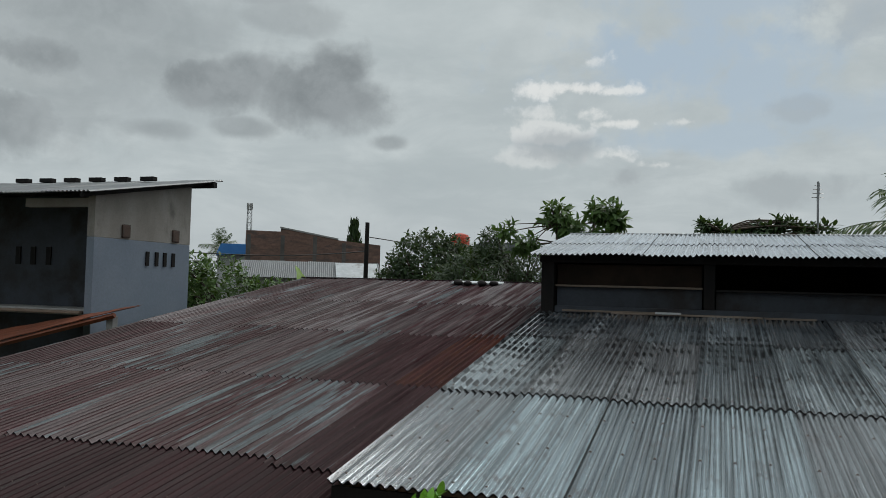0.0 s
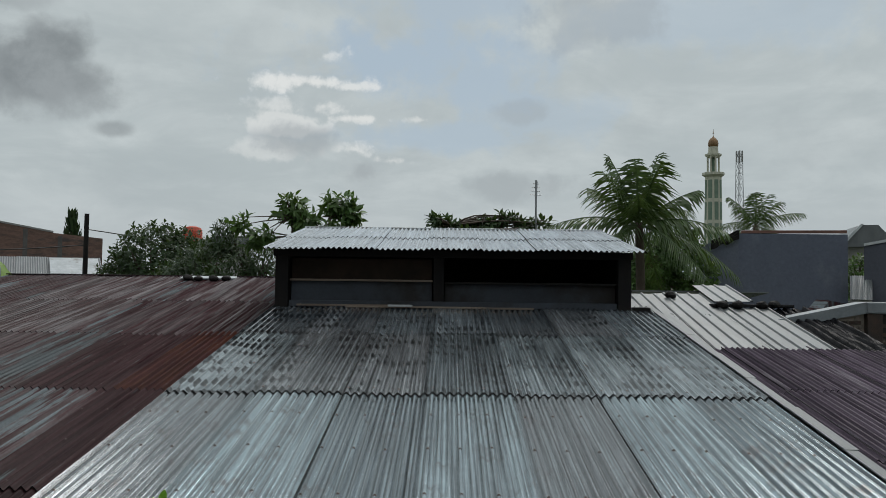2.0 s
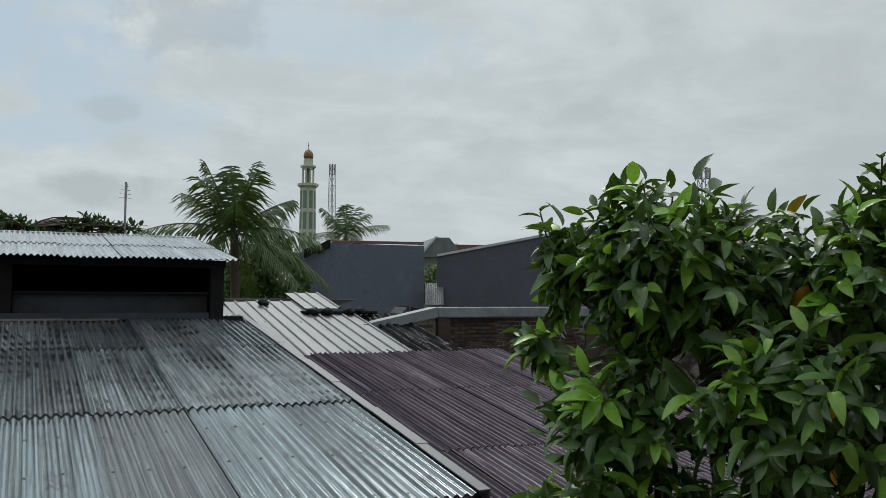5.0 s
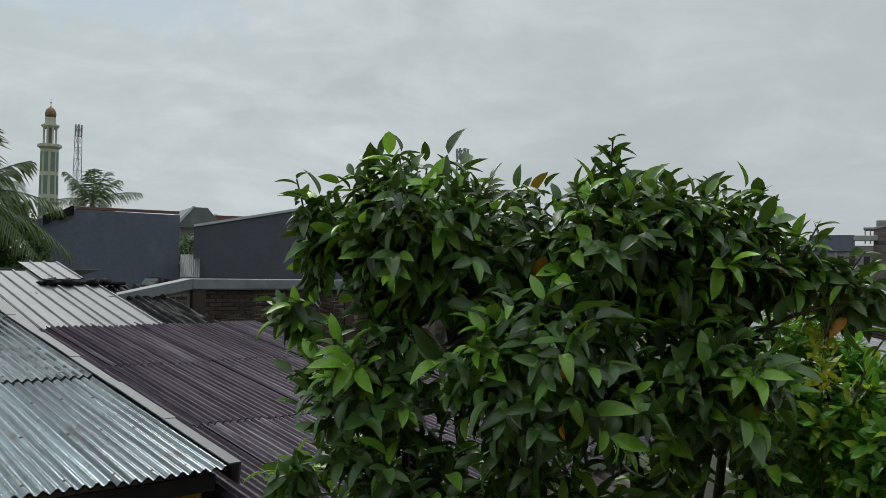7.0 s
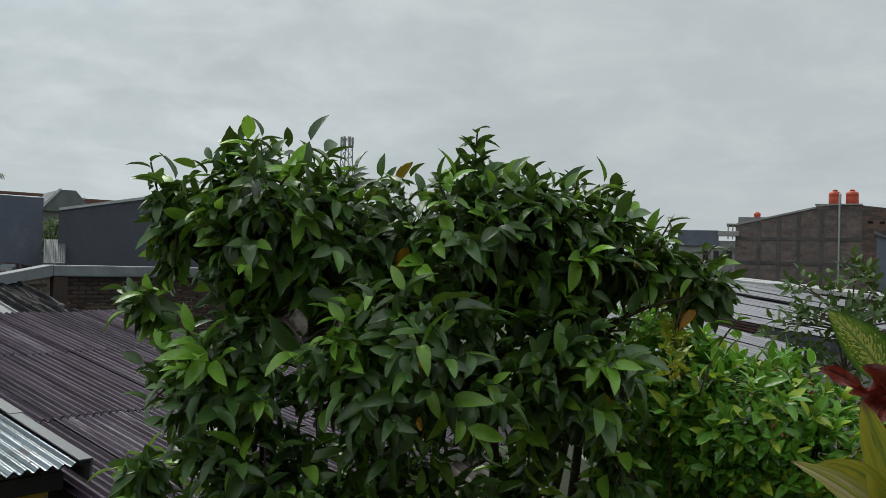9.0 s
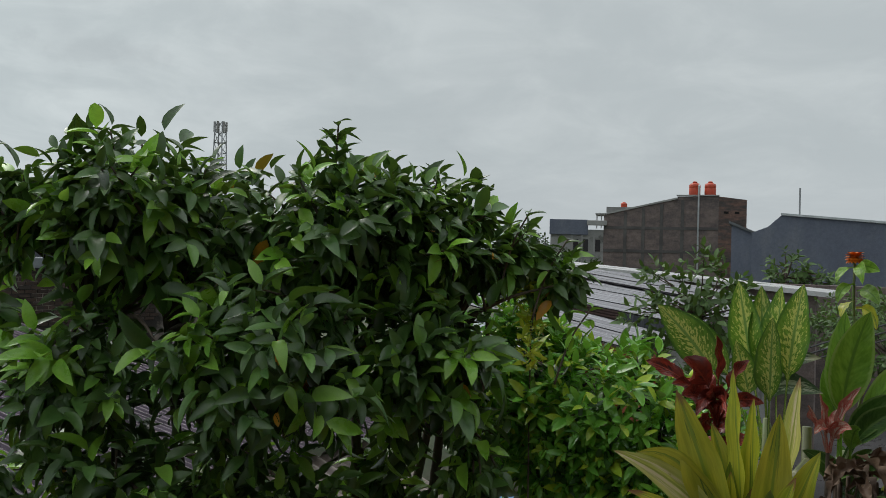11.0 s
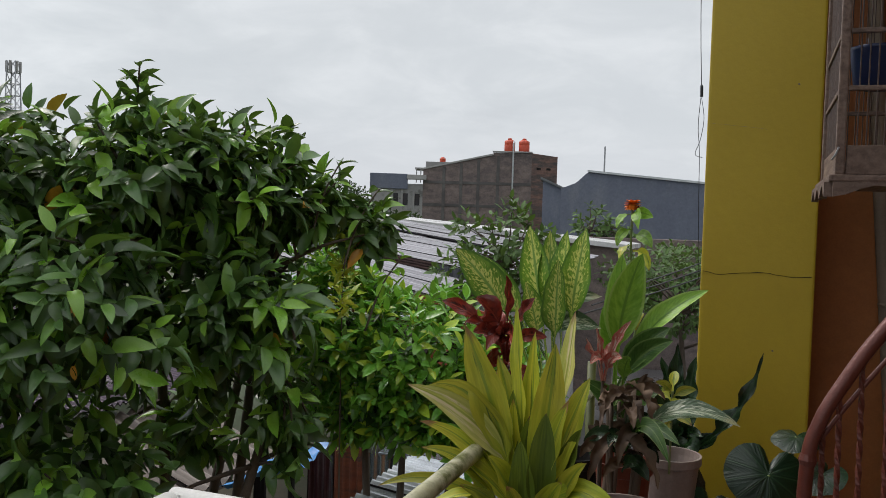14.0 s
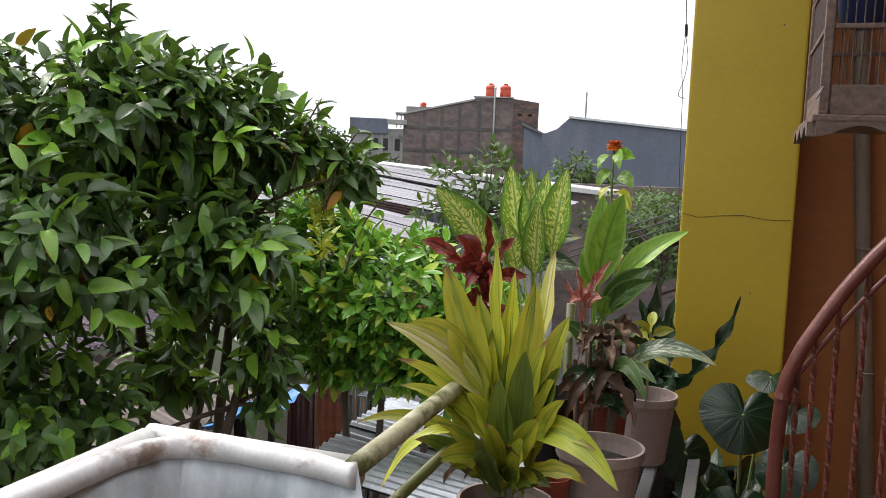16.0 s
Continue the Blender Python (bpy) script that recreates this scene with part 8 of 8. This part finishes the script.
part("loose_end", tube(arc_points([(4.92, -4.434, 4.26), (4.92, -4.430, 4.18), (4.93, -4.436, 4.10), (4.96, -4.438, 3.95), (5.1, -4.438, 3.7)], 6), 0.0009, 5), WIRE, hang)

# ---- the yard below the rail ----
beige = thing("beige_lean_to", "low lean-to under dirty beige corrugated sheets", "shed", at(0, 0))
BEIGE = surface("dirty_beige_sheet", (0.21, 0.175, 0.145), (0.12, 0.098, 0.08), 1.5, (0.4, 0.6), 0.0, 0.15, 40, (9, 0.5, 1), (0.05, 0.036, 0.028), 1.4, (0.52, 0.64))
for k in range(2):
    from_mesh("roof_sheet", sheet_mesh(0.96, 0.98, BEIGE, 0.12, 0.028, 8, seed=81 + k), beige, pose(5.95 + 0.88 * k, -1.36, 2.08 + 0.012 * k, 20))
part("purlin", box(5.95, 7.75, -1.30, -1.24, 2.02, 2.07, 0.004), TIMBER, beige)
part("post", tube([(6.1, -1.27, 0), (6.1, -1.27, 2.02)], 0.04, 8), NEARBLACK, beige)
part("post", tube([(7.7, -1.27, 0), (7.7, -1.27, 2.02)], 0.04, 8), NEARBLACK, beige)
tarp = thing("blue_tarpaulin", "sagging bright blue tarpaulin stretched on thin poles", "tarpaulin", at(0, 0))
bm = bmesh.new()
bmesh.ops.create_grid(bm, x_segments=22, y_segments=14, size=0.5)
for v in bm.verts:
    x, y = v.co.x + 0.5, v.co.y + 0.5
    v.co = (6.92 + x * 0.55, -2.0 + x * 0.05 + y * 0.56, 2.35 - 0.22 * y - 0.05 * math.sin(x * 3.1) + 0.05 * noise.noise((x * 5, y * 4, 0)))
part("sheet", bm, BLUETARP, tarp, smooth=True)
for x, y in ((7.0, -1.94), (7.45, -1.46)):
    part("pole", tube([(x, y, 0), (x, y, 2.30 if y < -1.7 else 2.10)], 0.022, 8), NEARBLACK, tarp)
fence = thing("rusty_tin_fence", "fence of upright rusty and grey tin sheets", "fence", at(0, 0))
for k, kind in enumerate((PALE, ZINC, RUSTRED, RUST)):
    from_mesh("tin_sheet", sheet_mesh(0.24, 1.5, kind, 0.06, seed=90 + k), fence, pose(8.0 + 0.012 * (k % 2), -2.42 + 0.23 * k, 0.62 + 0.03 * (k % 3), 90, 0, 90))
part("rail", box(8.03, 8.07, -2.4, -1.5, 1.5, 1.56, 0.004), TIMBER, fence)
green = thing("green_board_hut", "small hut of faded green boards", "hut", at(0, 0))
part("wall", box(8.7, 10.3, -2.6, -1.9, 0, 1.95, 0.01), GREENWALL, green)
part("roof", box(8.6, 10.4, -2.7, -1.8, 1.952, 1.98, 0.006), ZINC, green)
white_tin = thing("bright_tin_roof", "small awning of bright new zinc sheets", "awning", at(0, 0))
lay_roof(white_tin, 5.75, 7.0, (-3.62, -2.75), 2.37, 7, BRIGHT, 0.66, seed=84, screws=False)
for x in (5.85, 6.9):
    part("post", tube([(x, -2.9, 0), (x, -2.9, 2.44)], 0.03, 8), STEEL, white_tin)
tangle = thing("tangled_cables", "tangle of black cables below the eave corner", "cable", at(0, 0))
for k in range(5):
    a = Vector((4.45, 0.0, 2.62 - 0.02 * k))
    b = Vector((5.5 + 0.25 * k, -1.4 - 0.3 * k, 2.45 - 0.06 * k))
    part("cable", tube(arc_points([a, a.lerp(b, 0.3) + Vector((0, 0, -0.12 - 0.03 * k)), b], 8), 0.006, 5), WIRE, tangle)
part("cable_coil", tube([Vector((4.72 + 0.07 * math.cos(t * 0.5), -0.25, 2.48 + 0.09 * math.sin(t * 0.55) + 0.01 * math.sin(t))) for t in range(60)], 0.005, 5), WIRE, tangle)
leafy_tree("sprig_at_eave", "sprig of bright green leaves rising before the eave", seen_from(3.0, 4.5), [(0, 0, 2.73, 0.13, 0.12, 0.12)], 12, 6, (0.11, 0.05, 0.3, 0.3, 5), SHRUB, seen_from(3.0, 4.5), 0.015, random.Random(9), 0, None, 1.0, 0.5, 10, 0.5, category="shrub")

banana = thing("banana_plant", "young banana plants with upright torn leaves", "banana plant", Matrix.Translation(seen_from(9.6, 17)))
broad_leaf = plant_leaf(BROAD, 1.0, 0.30, 0.25, 0.4, 0.02, 12)
part("stem", tube([(0, 0, 0), (0, 0, 3.3)], [0.09, 0.06], 8), STEM, banana)
for bearing, lift, z in ((170, 70, 3.1), (60, 62, 3.1), (10, 50, 3.0), (120, 80, 3.3), (300, 55, 3.0), (230, 40, 3.0)):
    set_leaf(banana, broad_leaf, (0, 0, z), bearing, lift, 20, 1.0)


# ---- single bricks of the old wall ----
brng = random.Random(23)
bricks = []
for k in range(4):
    bm = box(-0.095, 0.095, 0, 0.045, 0, 0.050, 0.004)
    for v in bm.verts:
        v.co += Vector((brng.uniform(-0.004, 0.004), brng.uniform(-0.004, 0.004), brng.uniform(-0.003, 0.003)))
    data = bpy.data.meshes.new("brick")
    bm.to_mesh(data)
    bm.free()
    data.materials.append(BRICK)
    bricks.append(data)
made = 0
for row in range(14):
    z = 3.49 - row * 0.066
    x = 0.30 + (0.105 if row % 2 else 0.0)
    while x < 2.85 + 1.7 and made < 300:
        if not (2.8 < x < 3.2):
            from_mesh("brick", brng.choice(bricks), brickwall, pose(x, 0.031 + brng.uniform(-0.005, 0.005), z, 0, brng.uniform(-1, 1), brng.uniform(-1.5, 1.5)))
            made += 1
        x += 0.208
for row in range(12):
    z = 3.40 - row * 0.066
    x = 0.15 + (0.105 if row % 2 else 0.0)
    while x < 1.4:
        if z < 3.50 - 0.17 * x:
            from_mesh("brick", brng.choice(bricks), side, pose(x, 0.032 + brng.uniform(-0.005, 0.005), z, 0, 0, 180 + brng.uniform(-1.5, 1.5)))
        x += 0.208
